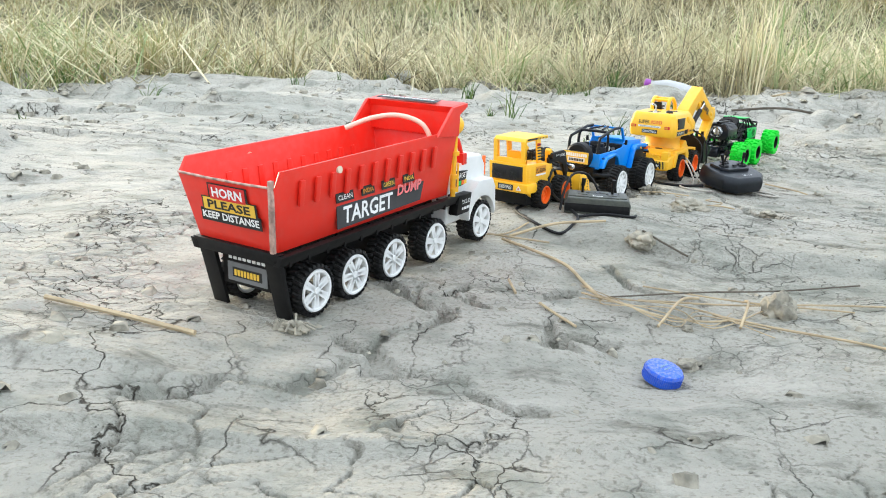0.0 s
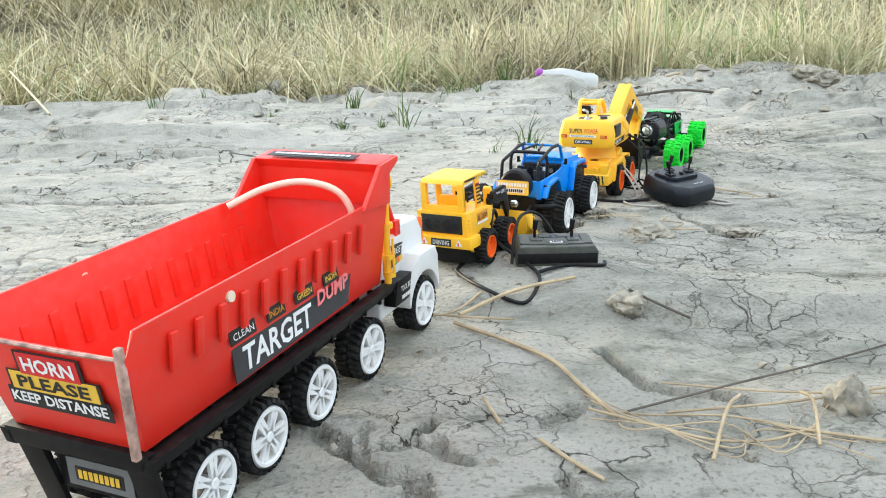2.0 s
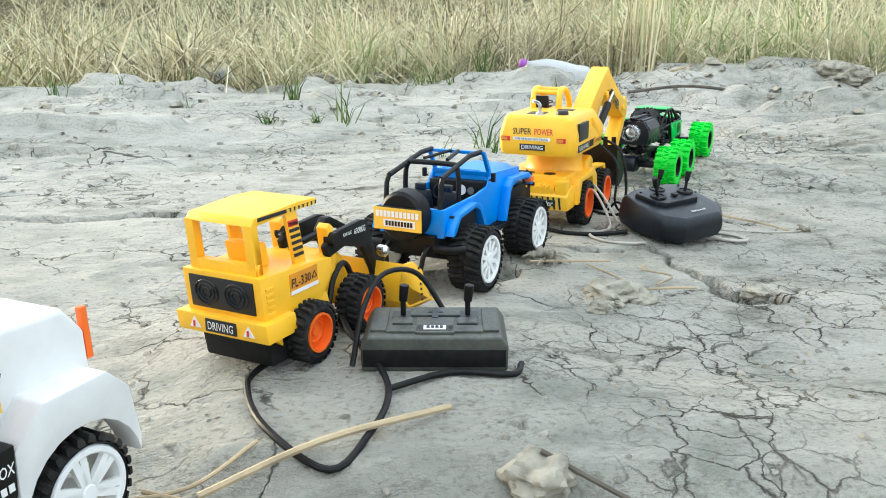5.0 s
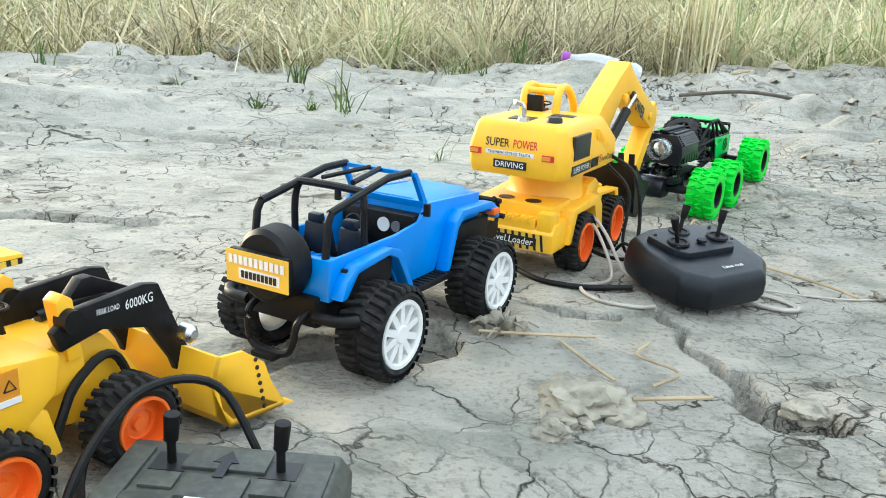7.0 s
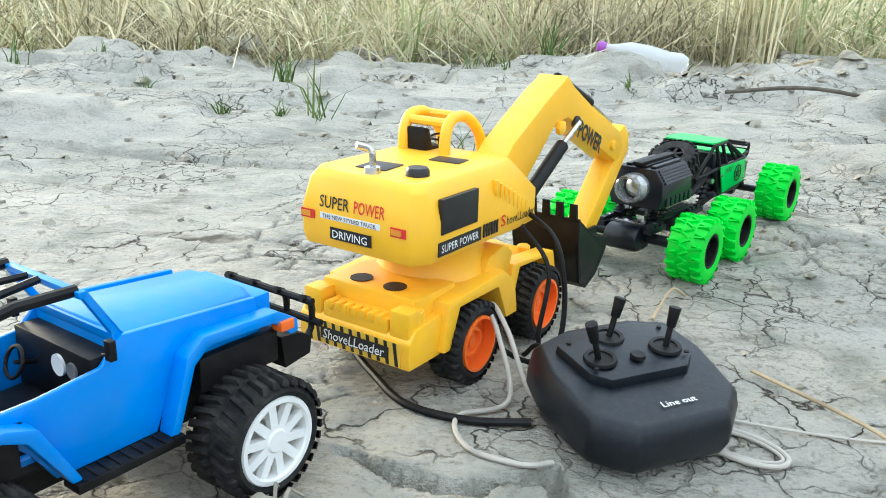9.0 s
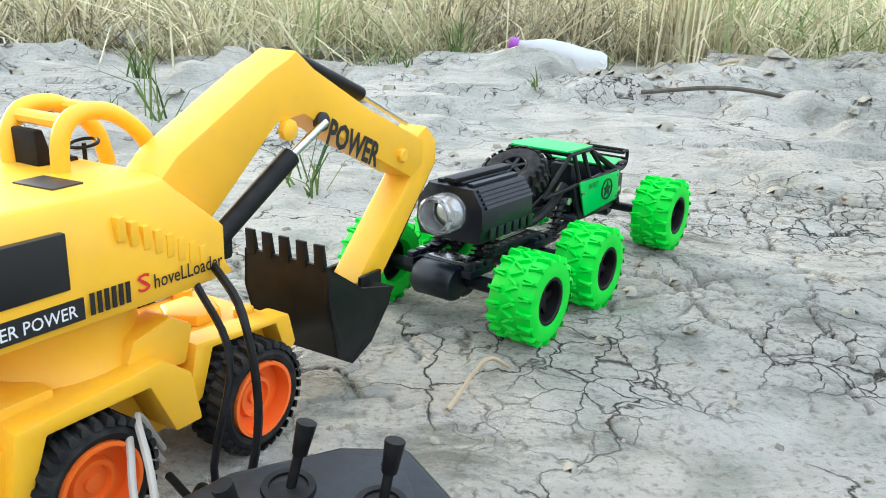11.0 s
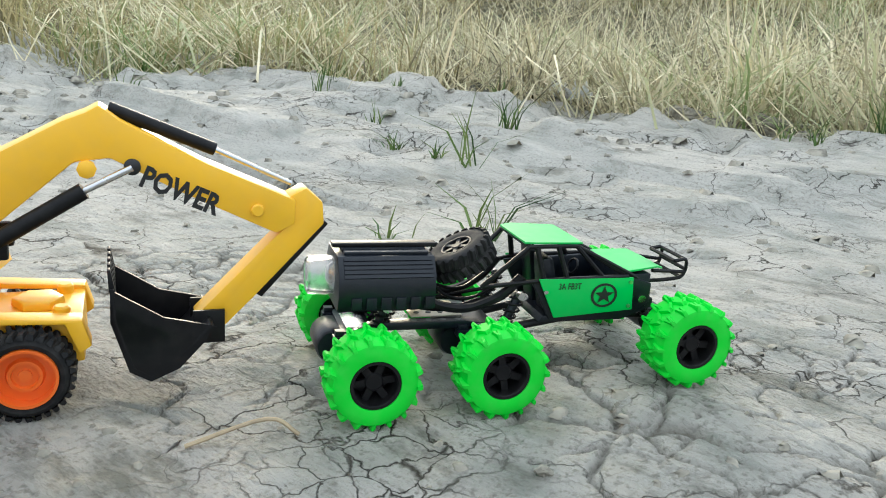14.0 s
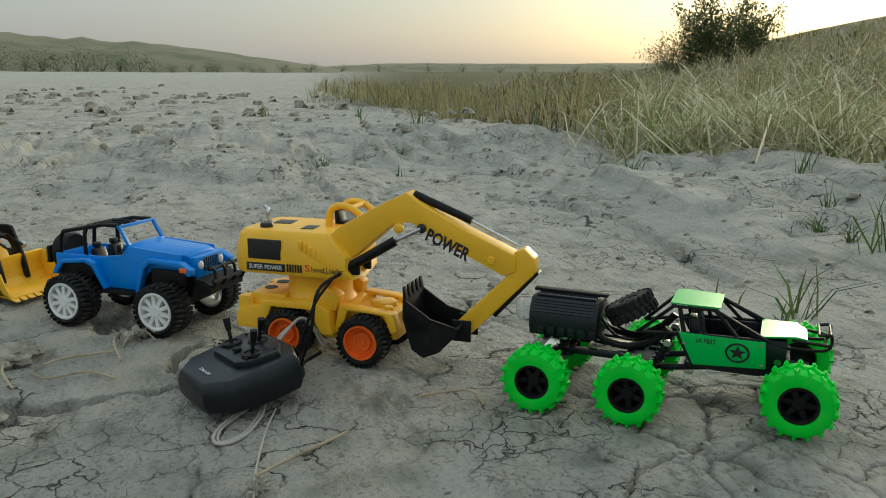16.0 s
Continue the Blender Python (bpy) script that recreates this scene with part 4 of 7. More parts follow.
# ---- jeep ----
def jeep(at):
    t = thing("toy_jeep", at, "blue plastic toy jeep with black roll cage and big wheels", "toy car")
    # tub: side view with wheel arches cut out
    def arch(cx, r, z, a0, a1, n=9):
        return [(cx + r * math.cos(radians(a0 + (a1 - a0) * k / n)), z + r * math.sin(radians(a0 + (a1 - a0) * k / n))) for k in range(n + 1)]

    side = [(-0.034, 0.049), *arch(0, 0.0315, 0.034, 150, 38), (0.034, 0.0385), (0.078, 0.0385), *arch(0.110, 0.0315, 0.034, 150, 60), (0.128, 0.066), (0.126, 0.083), (0.066, 0.0875), (0.056, 0.0765), (0.030, 0.0735), (-0.034, 0.0725)]
    for s in (-1, 1):
        b = B()
        prism(b, side, s * 0.0330, s * 0.0300)
        part("side_panel", b, BLUE, t, bevel=0.0009)
        b = B()
        flare = [(-0.0335, 0.0500), (-0.0285, 0.0500), (-0.0180, 0.0630), (0.012, 0.0665), (0.021, 0.0625), (0.0355, 0.0385), (0.0400, 0.0385), (0.0255, 0.0668), (0.0140, 0.0708), (-0.020, 0.0675), (-0.0290, 0.0600)]
        prism(b, flare, s * 0.0325, s * 0.0405)
        part("wheel_arch", b, BLUE, t, bevel=0.0012)
        b = B()
        flare = [(0.0785, 0.0385), (0.0830, 0.0385), (0.0925, 0.0665), (0.1000, 0.0725), (0.1290, 0.0710), (0.1380, 0.0620), (0.1420, 0.0625), (0.1420, 0.0690), (0.1310, 0.0765), (0.0975, 0.0780), (0.0885, 0.0710)]
        prism(b, flare, s * 0.0325, s * 0.0410)
        part("wheel_arch", b, BLUE, t, bevel=0.0012)
        b = box(B(), 0.036, 0.084, s * 0.033, s * 0.0425, 0.0350, 0.0385)
        for k in range(9):
            box(b, 0.039 + k * 0.005, 0.0405 + k * 0.005, s * 0.0335, s * 0.0420, 0.0384, 0.0392)
        part("running_board", b, BLACK, t, bevel=0.0004)
        b = box(B(), 0.018, 0.0235, s * 0.0328, s * 0.0342, 0.0655, 0.0680)
        part("door_handle", b, BLACK, t, bevel=0.0004)
        b = B()
        tube(b, [(0.057, s * 0.033, 0.082), (0.0575, s * 0.0365, 0.083)], 0.0009, 6)
        box(b, 0.0565, 0.0595, s * 0.0350, s * 0.0385, 0.0805, 0.0890)
        part("mirror", b, BLACK, t, bevel=0.0006)
        b = box(B(), 0.131, 0.1385, s * 0.0365, s * 0.0425, 0.0660, 0.0710)
        part("side_light", b, ORANGE if s < 0 else AMBER, t, bevel=0.0008)
    # hood, grille, rear board and floor
    b = B()
    loft(b, [[(0.064, -0.0300, 0.060), (0.064, -0.0305, 0.0850), (0.064, -0.020, 0.0895), (0.064, 0.020, 0.0895), (0.064, 0.0305, 0.0850), (0.064, 0.0300, 0.060)],
             [(0.128, -0.0235, 0.060), (0.128, -0.0245, 0.0810), (0.128, -0.018, 0.0850), (0.128, 0.018, 0.0850), (0.128, 0.0245, 0.0810), (0.128, 0.0235, 0.060)],
             [(0.1325, -0.0225, 0.060), (0.1325, -0.0235, 0.0780), (0.1325, -0.017, 0.0815), (0.1325, 0.017, 0.0815), (0.1325, 0.0235, 0.0780), (0.1325, 0.0225, 0.060)]])
    part("hood", b, BLUE, t, bevel=0.0014, segments=3)
    b = box(B(), 0.1310, 0.1400, -0.0250, 0.0250, 0.0560, 0.0795)
    grille = part("grille", b, BLUE, t, bevel=0.0012)
    for k in range(7):
        b = box(B(), 0.1396, 0.1404, -0.0128 + k * 0.0040, -0.0108 + k * 0.0040, 0.0620, 0.0770)
        part("grille_slot", b, BLACK, grille, smooth=False)
    for s in (-1, 1):
        b = B()
        lathe(b, [(-0.001, 0.0042), (0.0012, 0.0045), (0.0020, 0.0034)], 18, (0.1395, s * 0.0190, 0.0705), "x")
        part("headlight", b, PAPER, grille, "round pale headlight")
    b = B()
    box(b, -0.0345, -0.0300, -0.0325, 0.0325, 0.0480, 0.0725)
    box(b, -0.032, 0.030, -0.0305, 0.0305, 0.0480, 0.0505)
    box(b, -0.032, -0.002, -0.0305, 0.0305, 0.0600, 0.0630)
    for k in range(9):
        box(b, -0.031, -0.003, -0.027 + k * 0.0064, -0.0245 + k * 0.0064, 0.0628, 0.0640)
    part("cargo_bed", b, BLUE, t, "blue ribbed cargo bed", bevel=0.0005)
    b = box(B(), 0.0, 0.066, -0.0295, 0.0295, 0.0425, 0.0480)
    box(b, 0.0535, 0.066, -0.0295, 0.0295, 0.0480, 0.0800)
    part("dashboard", b, BLACK, t, "black dashboard and cabin floor", bevel=0.0012)
    for dy, r in ((-0.006, 0.0048), (-0.016, 0.0036)):
        b = B()
        lathe(b, [(-0.0006, r * 0.8), (-0.0008, r), (0.0006, r)], 18, (0.0533, dy, 0.0715), "x")
        part("gauge", b, PAPER if r > 0.004 else GREYP, t, "pale round gauge")
    b = B()
    tube(b, [Vector((0.045, 0.014, 0.070)) + Vector((0.0025 * math.sin(a), 0.0065 * math.cos(a), 0.0062 * math.sin(a))) for a in (2 * math.pi * k / 18 for k in range(19))], 0.0009, 6)
    rod(b, (0.045, 0.014, 0.070), (0.054, 0.014, 0.067), 0.0010, None, 6)
    part("steering_wheel", b, BLACK, t)
    for s in (-1, 1):
        b = B()
        prism(b, [(0.010, 0.049), (0.034, 0.049), (0.034, 0.0580), (0.019, 0.0590), (0.0135, 0.0790), (0.0070, 0.0790), (0.0050, 0.060)], s * 0.0140 - 0.0085, s * 0.0140 + 0.0085)
        box(b, 0.0055, 0.0115, s * 0.0140 - 0.0048, s * 0.0140 + 0.0048, 0.0790, 0.0850)
        part("seat", b, SATIN, t, "black moulded bucket seat", bevel=0.0016)
    # windscreen frame
    b = B()
    a0, a1 = (0.0645, 0.0850), (0.0535, 0.1080)
    for s in (-1, 1):
        prism(b, [(0.0655, 0.0840), (0.0690, 0.0840), (0.0550, 0.1085), (0.0515, 0.1085)], s * 0.0310, s * 0.0272)
    prism(b, [(0.0515, 0.1060), (0.0550, 0.1060), (0.0545, 0.1090), (0.0510, 0.1090)], -0.0310, 0.0310)
    prism(b, [(0.0635, 0.0840), (0.0690, 0.0840), (0.0675, 0.0885), (0.0625, 0.0885)], -0.0310, 0.0310)
    part("windscreen_frame", b, BLUE, t, bevel=0.0006)
    # roll cage
    cage = B()
    for x, top, lean in ((-0.0320, 0.1030, 0.003), (0.004, 0.1045, 0.0)):
        tube(cage, bend([(x, -0.0275, 0.066), (x + lean, -0.0275, 0.092), (x + lean + 0.001, -0.0250, top - 0.002), (x + lean + 0.001, -0.019, top), (x + lean + 0.001, 0.019, top), (x + lean + 0.001, 0.0250, top - 0.002), (x + lean, 0.0275, 0.092), (x, 0.0275, 0.066)], 4) if x > 0 else [(x, -0.0275, 0.066), (x + lean, -0.0272, 0.0915), (x + 0.006, -0.0268, 0.0975)], 0.0024, 8)
    tube(cage, [(-0.0320, 0.0275, 0.066), (-0.0290, 0.0272, 0.0915), (-0.0260, 0.0268, 0.0975)], 0.0024, 8)
    for y in (-0.0262, 0.0262):
        tube(cage, [(-0.0265, y, 0.0972), (0.005, y * 0.98, 0.1035), (0.030, y * 0.98, 0.1085), (0.053, y, 0.1085)], 0.0024, 8)
    tube(cage, [(0.012, -0.012, 0.1068), (0.050, -0.004, 0.1088)], 0.0018, 6)
    tube(cage, [(0.012, 0.012, 0.1068), (0.050, 0.004, 0.1088)], 0.0016, 6)
    part("roll_cage", cage, BLACK, t, "black tubular roll cage")
    # spare wheel cover with its plate
    b = B()
    lathe(b, [(-0.019, 0.008), (-0.019, 0.0185), (-0.0165, 0.0215), (-0.003, 0.0222), (0.0, 0.0205), (0.0, 0.008)], 36, (-0.0345, 0, 0.0680), "x")
    spare = part("spare_wheel_cover", b, BLACK, t, "black round spare wheel cover")
    b = box(B(), -0.0572, -0.0530, -0.0215, 0.0215, 0.0570, 0.0770)
    part("plate_holder", b, BLACK, spare, bevel=0.0008)
    sticker(spare, pose(-0.0575, 0, 0.0670, *REAR), 0.0395, 0.0165, GOLD, "plate", "orange number plate with white bars")
    sticker(spare, pose(-0.0579, -0.002, 0.0635, *REAR), 0.026, 0.0055, PAPER, "print")
    bars(spare, pose(-0.0581, -0.002, 0.0635, *REAR), 0.023, 0.0036, INK, 9)
    bars(spare, pose(-0.0579, 0, 0.0712, *REAR), 0.036, 0.0045, PAPER, 11)
    # chassis, bumpers, axles
    b = B()
    prism(b, [(-0.032, 0.033), (0.128, 0.033), (0.135, 0.056), (-0.034, 0.049)], -0.0220, 0.0220)
    for x in (0, 0.110):
        rod(b, (x, -0.030, 0.027), (x, 0.030, 0.027), 0.0050)
    for x in (0.0, 0.110):
        for s in (-1, 1):
            box(b, x - 0.020, x + 0.020, s * 0.021, s * 0.0315, 0.048, 0.0625)
    part("chassis", b, BLACK, t, bevel=0.001)
    b = B()
    for s in (-1, 1):
        tube(b, bend([(-0.030, s * 0.0480, 0.040), (-0.038, s * 0.0400, 0.040), (-0.039, s * 0.0260, 0.040)], 4), 0.0032, 10)
    tube(b, bend([(-0.036, -0.0200, 0.042), (-0.046, -0.0190, 0.036), (-0.048, -0.0150, 0.022), (-0.048, 0.0, 0.0185), (-0.048, 0.0150, 0.022), (-0.046, 0.0190, 0.036), (-0.036, 0.0200, 0.042)], 4), 0.0022, 8)
    box(b, -0.055, -0.044, -0.0085, 0.0085, 0.0170, 0.0195)
    part("rear_bumper", b, BLACK, t, "black tubular rear bumper")
    b = B()
    prism(b, [(0.138, 0.040), (0.153, 0.042), (0.154, 0.050), (0.146, 0.054), (0.136, 0.055)], -0.0270, 0.0270)
    for y in (-0.024, -0.008, 0.008, 0.024):
        tube(b, bend([(0.150, y, 0.046), (0.157, y, 0.052), (0.157, y, 0.064), (0.151, y, 0.068)], 3), 0.0016, 6)
    tube(b, [(0.154, -0.028, 0.066), (0.154, 0.028, 0.066)], 0.0018, 8)
    tube(b, [(0.158, -0.029, 0.055), (0.158, 0.029, 0.055)], 0.0018, 8)
    part("front_bumper", b, BLACK, t, "black bull bar", bevel=0)
    tyre = tyre_mesh("wheel", 0.0256, 0.0265, 0.0176, TYRE, 30, 0.0019)
    rim = rim_mesh("rim", 0.0181, 0.0260, WHITE, 10, 0.0036, 0.30, deep=0.03)
    wheels(t, [(x, s * 0.0405, 0.0270, s) for x in (0, 0.1085) for s in (-1, 1)], tyre, rim, "large black treaded tyre", "white slotted rim")
    reshape(t, ("wheel", "rim", "chassis", "axle", "front_bumper"), lambda x, y, z: (x - 0.004 if x > 0.10 else 0.05 + (x - 0.05) * 0.90 - 0.003, y * 0.84 if abs(y) < 0.0335 else math.copysign(abs(y) - 0.0054, y), z if z < 0.04 else 0.04 + (z - 0.04) * 0.875))
    return t


# ---- excavator ----
def excavator(at):
    t = thing("toy_excavator", at, "yellow plastic toy wheeled excavator with a raised boom, standing on mud", "toy excavator")
    # undercarriage
    b = B()
    prism(b, [(-0.052, 0.024), (-0.024, 0.024), (-0.024, 0.046), (-0.046, 0.044), (-0.052, 0.038)], -0.0360, 0.0360)
    under = part("undercarriage", b, YELLOW, t, "yellow moulded undercarriage", bevel=0.0014)
    for x0, x1, h, z0, z1 in ((-0.026, 0.055, 0.024, 0.018, 0.050), (-0.040, -0.004, 0.030, 0.040, 0.056), (0.050, 0.100, 0.024, 0.022, 0.046)):
        b = box(B(), x0, x1, -h, h, z0, z1)
        part("deck", b, YELLOW, under, bevel=0.0016)
    for s in (-1, 1):
        b = B()
        prism(b, [(-0.028, 0.026), (-0.024, 0.052), (0.030, 0.055), (0.042, 0.046), (0.046, 0.026), (0.034, 0.026), (0.024, 0.047), (-0.014, 0.047), (-0.022, 0.026)], s * 0.0220, s * 0.0400)
        part("wheel_arch", b, YELLOW, under, bevel=0.0012)
        b = B()
        prism(b, [(0.044, 0.026), (0.050, 0.052), (0.100, 0.048), (0.104, 0.034), (0.098, 0.030), (0.092, 0.046), (0.058, 0.048), (0.052, 0.030)], s * 0.0220, s * 0.0340)
        part("wheel_arch", b, YELLOW, under, bevel=0.0012)
        b = B()
        lathe(b, [(0, 0.0050), (0.007, 0.0046), (0.0078, 0.0036)], 16, (-0.040, s * 0.030, 0.044), "z")
        part("cap", b, YELLOW, under)
    for y0, y1, z1 in ((-0.034, -0.022, 0.0530), (-0.021, 0.021, 0.0475), (0.022, 0.034, 0.0530)):
        part("step_block", box(B(), -0.0505, -0.0385, y0, y1, 0.0380, z1), YELLOW, under, bevel=0.0016)
    for k in range(7):
        part("ridge", box(B(), -0.0515, -0.0450, -0.0180 + k * 0.0054, -0.0152 + k * 0.0054, 0.0440, 0.0490), YELLOW, under, bevel=0.0006)
    for s in (-1, 1):
        b = B()
        prism(b, [(0.018, 0.048), (0.046, 0.046), (0.050, 0.060), (0.040, 0.066), (0.024, 0.062)], s * 0.0200, s * 0.0330)
        part("support_block", b, YELLOW, under, bevel=0.0016)
        b = B()
        lathe(b, [(0, 0.0042), (0.004, 0.0042), (0.005, 0.0030)], 14, (0.090, s * 0.0180, 0.0460), "z")
        part("cap", b, YELLOW, under)
    for x, y in ((-0.030, 0.012), (-0.030, -0.010)):
        b = B()
        lathe(b, [(0, 0.0062), (0.0004, 0.0062)], 18, (x, y, 0.0561), "z")
        part("opening", b, BLACK, under)
    b = B()
    lathe(b, [(0, 0.013), (0.004, 0.0125), (0.005, 0.010)], 6, (0.078, 0.0, 0.046), "z")
    part("hatch", b, YELLOW, under, bevel=0.0006)
    b = B()
    lathe(b, [(0.048, 0.034), (0.056, 0.030), (0.066, 0.0285), (0.074, 0.030), (0.079, 0.030)], 32, (0.016, 0, 0), "z")
    part("turntable", b, YELLOW, t)
    sticker(under, pose(-0.0526, 0, 0.0315, *REAR), 0.062, 0.0125, GOLD)
    b = B()
    for k in range(11):
        y = -0.028 + k * 0.0056
        prism(b, [(y - 0.0018, 0.0255), (y + 0.0002, 0.0255), (y + 0.0018, 0.0375), (y - 0.0002, 0.0375)], -0.0530, -0.0528)
    part("stripes", b, INK, under, at=Matrix(((0, 1, 0, 0), (1, 0, 0, 0), (0, 0, 1, 0), (0, 0, 0, 1))), smooth=False)
    sticker(under, pose(-0.0534, -0.002, 0.0315, *REAR), 0.044, 0.0062, INK)
    lettering("ShoveLLoader", under, pose(-0.0537, -0.002, 0.0315, *REAR), 0.0052, PAPER, 0.040, shear=0.15)
    # upper house
    b = B()
    h = 0.0400
    low = [(-0.0485, -0.033), (-0.0410, -0.0385), (0.040, -h), (0.066, -0.038), (0.070, -0.020), (0.060, 0.030), (0.052, h), (-0.039, 0.0385), (-0.0485, 0.033)]
    mid = [(-0.050, -0.034), (-0.042, -h), (0.036, -h), (0.060, -h), (0.064, -0.022), (0.058, 0.032), (0.050, h), (-0.040, h), (-0.050, 0.034)]
    top = [(-0.047, -0.031), (-0.040, -0.0365), (0.030, -0.0365), (0.044, -0.0350), (0.048, -0.022), (0.047, 0.030), (0.044, 0.0365), (-0.038, 0.0365), (-0.047, 0.031)]
    crown = [(x * 0.93, y * 0.92) for x, y in top]
    loft(b, [[(x, y, z) for x, y in r] for r, z in ((low, 0.0765), (mid, 0.0830), (mid, 0.0960), (top, 0.1110), (crown, 0.1150))])
    house = part("house", b, YELLOW, t, "yellow rounded upper house with printed lettering", bevel=0.0012)
    for k in range(8):
        x = 0.016 + k * 0.0046
        z = 0.1100 - k * 0.0024
        b = box(B(), x, x + 0.0030, -0.0410, -0.0350, z - 0.010, z - 0.002)
        part("louvre", b, YELLOW, house, bevel=0.0006, at=pose(0, 0.0005, 0))
    b = box(B(), -0.034, -0.002, -0.0408, -0.0380, 0.0900, 0.1075)
    part("side_window", b, INK, house, "plain black side window", bevel=0.0005)
    sd = lambda x, z: pose(x, -0.0403, z, *SIDE)
    sticker(house, sd(-0.017, 0.0830), 0.038, 0.0070, INK)
    lettering("SUPER POWER", house, sd(-0.017, 0.0830), 0.0040, PAPER, 0.033)
    b = B()
    for k in range(6):
        box(b, 0.004 + k * 0.0026, 0.0055 + k * 0.0026, -0.0408, -0.0404, 0.0800, 0.0870)
    part("stripes", b, INK, house, smooth=False)
    lettering("S", house, sd(0.0240, 0.0848), 0.0062, REDINK, 0.0050)
    lettering("hoveLLoader", house, sd(0.0430, 0.0840), 0.0050, INK, 0.030)
    rr = lambda y, z: pose(-0.0503, y, z, *REAR)
    b = box(B(), -0.0502, -0.0498, -0.016, 0.022, 0.0915, 0.0945)
    part("print", b, PAPER, house, smooth=False)
    lettering("SUPER", house, pose(-0.0487, 0.013, 0.1000, *REAR) @ pose(0, 0, 0, -7, 0, 0) @ pose(0, 0, 0.0006), 0.0062, INK, 0.019)
    lettering("POWER", house, pose(-0.0487, -0.009, 0.1000, *REAR) @ pose(0, 0, 0, -7, 0, 0) @ pose(0, 0, 0.0006), 0.0062, REDINK, 0.019)
    lettering("THE NEW STYLED TRUCK", house, rr(0.003, 0.0930), 0.0020, INK, 0.034)
    sticker(house, rr(0.002, 0.0850) @ pose(0, 0, 0.0003), 0.026, 0.0060, INK)
    lettering("DRIVING", house, rr(0.002, 0.0850) @ pose(0, 0, 0.0003) @ pose(0, 0, 0.0004), 0.0040, PAPER, 0.022)
    for y in (-0.027, 0.030):
        sticker(house, rr(y, 0.0925), 0.009, 0.0045, REDINK)
        sticker(house, rr(y + 0.001, 0.0925) @ pose(0, 0, 0.0004), 0.006, 0.0028, AMBER)
    # roof things
    for x0, x1, y0, y1 in ((-0.030, -0.012, 0.000, 0.018), (0.006, 0.018, -0.022, -0.004)):
        b = box(B(), x0, x1, y0, y1, 0.1146, 0.1156)
        part("roof_panel", b, INK, house, bevel=0.0006, at=pose(0, 0, 0, 0, 0, 6))
    b = B()
    lathe(b, [(0.114, 0.0060), (0.1175, 0.0060), (0.1190, 0.0050)], 18, (-0.026, -0.020, 0), "z")
    part("tank_cap", b, INK, house)
    b = B()
    lathe(b, [(0.113, 0.0045), (0.118, 0.0040)], 14, (-0.036, 0.000, 0), "z")
    tube(b, bend([(-0.036, 0.0, 0.115), (-0.036, 0.0, 0.1240), (-0.037, 0.002, 0.1270), (-0.042, 0.005, 0.1290)], 4), 0.0018, 8)
    part("exhaust", b, STEEL, house, "bright metal exhaust pipe")
    # open cab hoop on the house
    b = B()
    for y in (0.006, 0.034):
        tube(b, bend([(0.020, y, 0.112), (0.021, y, 0.130), (0.028, y, 0.1375), (0.042, y, 0.1365), (0.055, y, 0.126), (0.060, y, 0.112)], 5), 0.0032, 10)
    for x, z in ((0.024, 0.1350), (0.042, 0.1365)):
        tube(b, [(x, 0.006, z), (x, 0.034, z)], 0.0026, 8)
    part("cab_hoop", b, YELLOW, t, "yellow open cab hoop", at=pose(0.006, -0.006, -0.004))
    b = B()
    prism(b, [(0.026, 0.112), (0.042, 0.112), (0.042, 0.1165), (0.032, 0.1170), (0.029, 0.1275), (0.0255, 0.1275)], 0.012, 0.026)
    part("seat", b, BLACK, t, bevel=0.0012)
    b = B()
    tube(b, [Vector((0.050, 0.020, 0.119)) + Vector((0.005 * math.cos(a), 0.0055 * math.sin(a), 0.001 * math.cos(a))) for a in (2 * math.pi * k / 16 for k in range(17))], 0.0007, 6)
    rod(b, (0.050, 0.020, 0.112), (0.050, 0.020, 0.119), 0.0009, None, 6)
    part("steering_wheel", b, BLACK, t)
    # boom, stick and bucket
    yb = -0.0200
    b = B()
    prism(b, [(0.040, 0.092), (0.052, 0.088), (0.066, 0.097), (0.100, 0.126), (0.116, 0.128), (0.150, 0.110), (0.196, 0.088), (0.206, 0.093), (0.206, 0.106), (0.160, 0.126), (0.122, 0.146), (0.112, 0.1535), (0.106, 0.150), (0.096, 0.146), (0.050, 0.121), (0.040, 0.112)], yb - 0.0100, yb + 0.0100)
    boom = part("boom", b, YELLOW, t, "yellow bent boom with bold black lettering", bevel=0.0016)
    b = B()
    prism(b, [(0.200, 0.090), (0.196, 0.098), (0.204, 0.108), (0.212, 0.112), (0.221, 0.104), (0.222, 0.092), (0.186, 0.054), (0.168, 0.036), (0.158, 0.036), (0.154, 0.044), (0.172, 0.062)], yb - 0.0080, yb + 0.0080)
    stick = part("dipper_arm", b, YELLOW, t, bevel=0.0016)
    b = B()
    prism(b, [(0.2225, 0.093), (0.2245, 0.0915), (0.189, 0.052), (0.186, 0.054)], yb - 0.0060, yb + 0.0060)
    part("strip", b, BLACK, stick, bevel=0.0004)
    lettering("POWER", boom, pose(0.1490, yb - 0.0101, 0.1115, 90, 0, 0) @ pose(0, 0, 0, 0, 0, -24), 0.0115, INK, 0.040, weight=0.035)
    for x, z, r, mat in ((0.1055, 0.1230, 0.0045, YELLOW), (0.1260, 0.1240, 0.0040, INK), (0.186, 0.101, 0.0035, YELLOW)):
        b = B()
        lathe(b, [(-0.0022, r * 0.8), (-0.0016, r), (0.001, r)], 8 if mat is YELLOW else 16, (x, yb - 0.0100, z), "y")
        part("bolt", b, mat, boom)
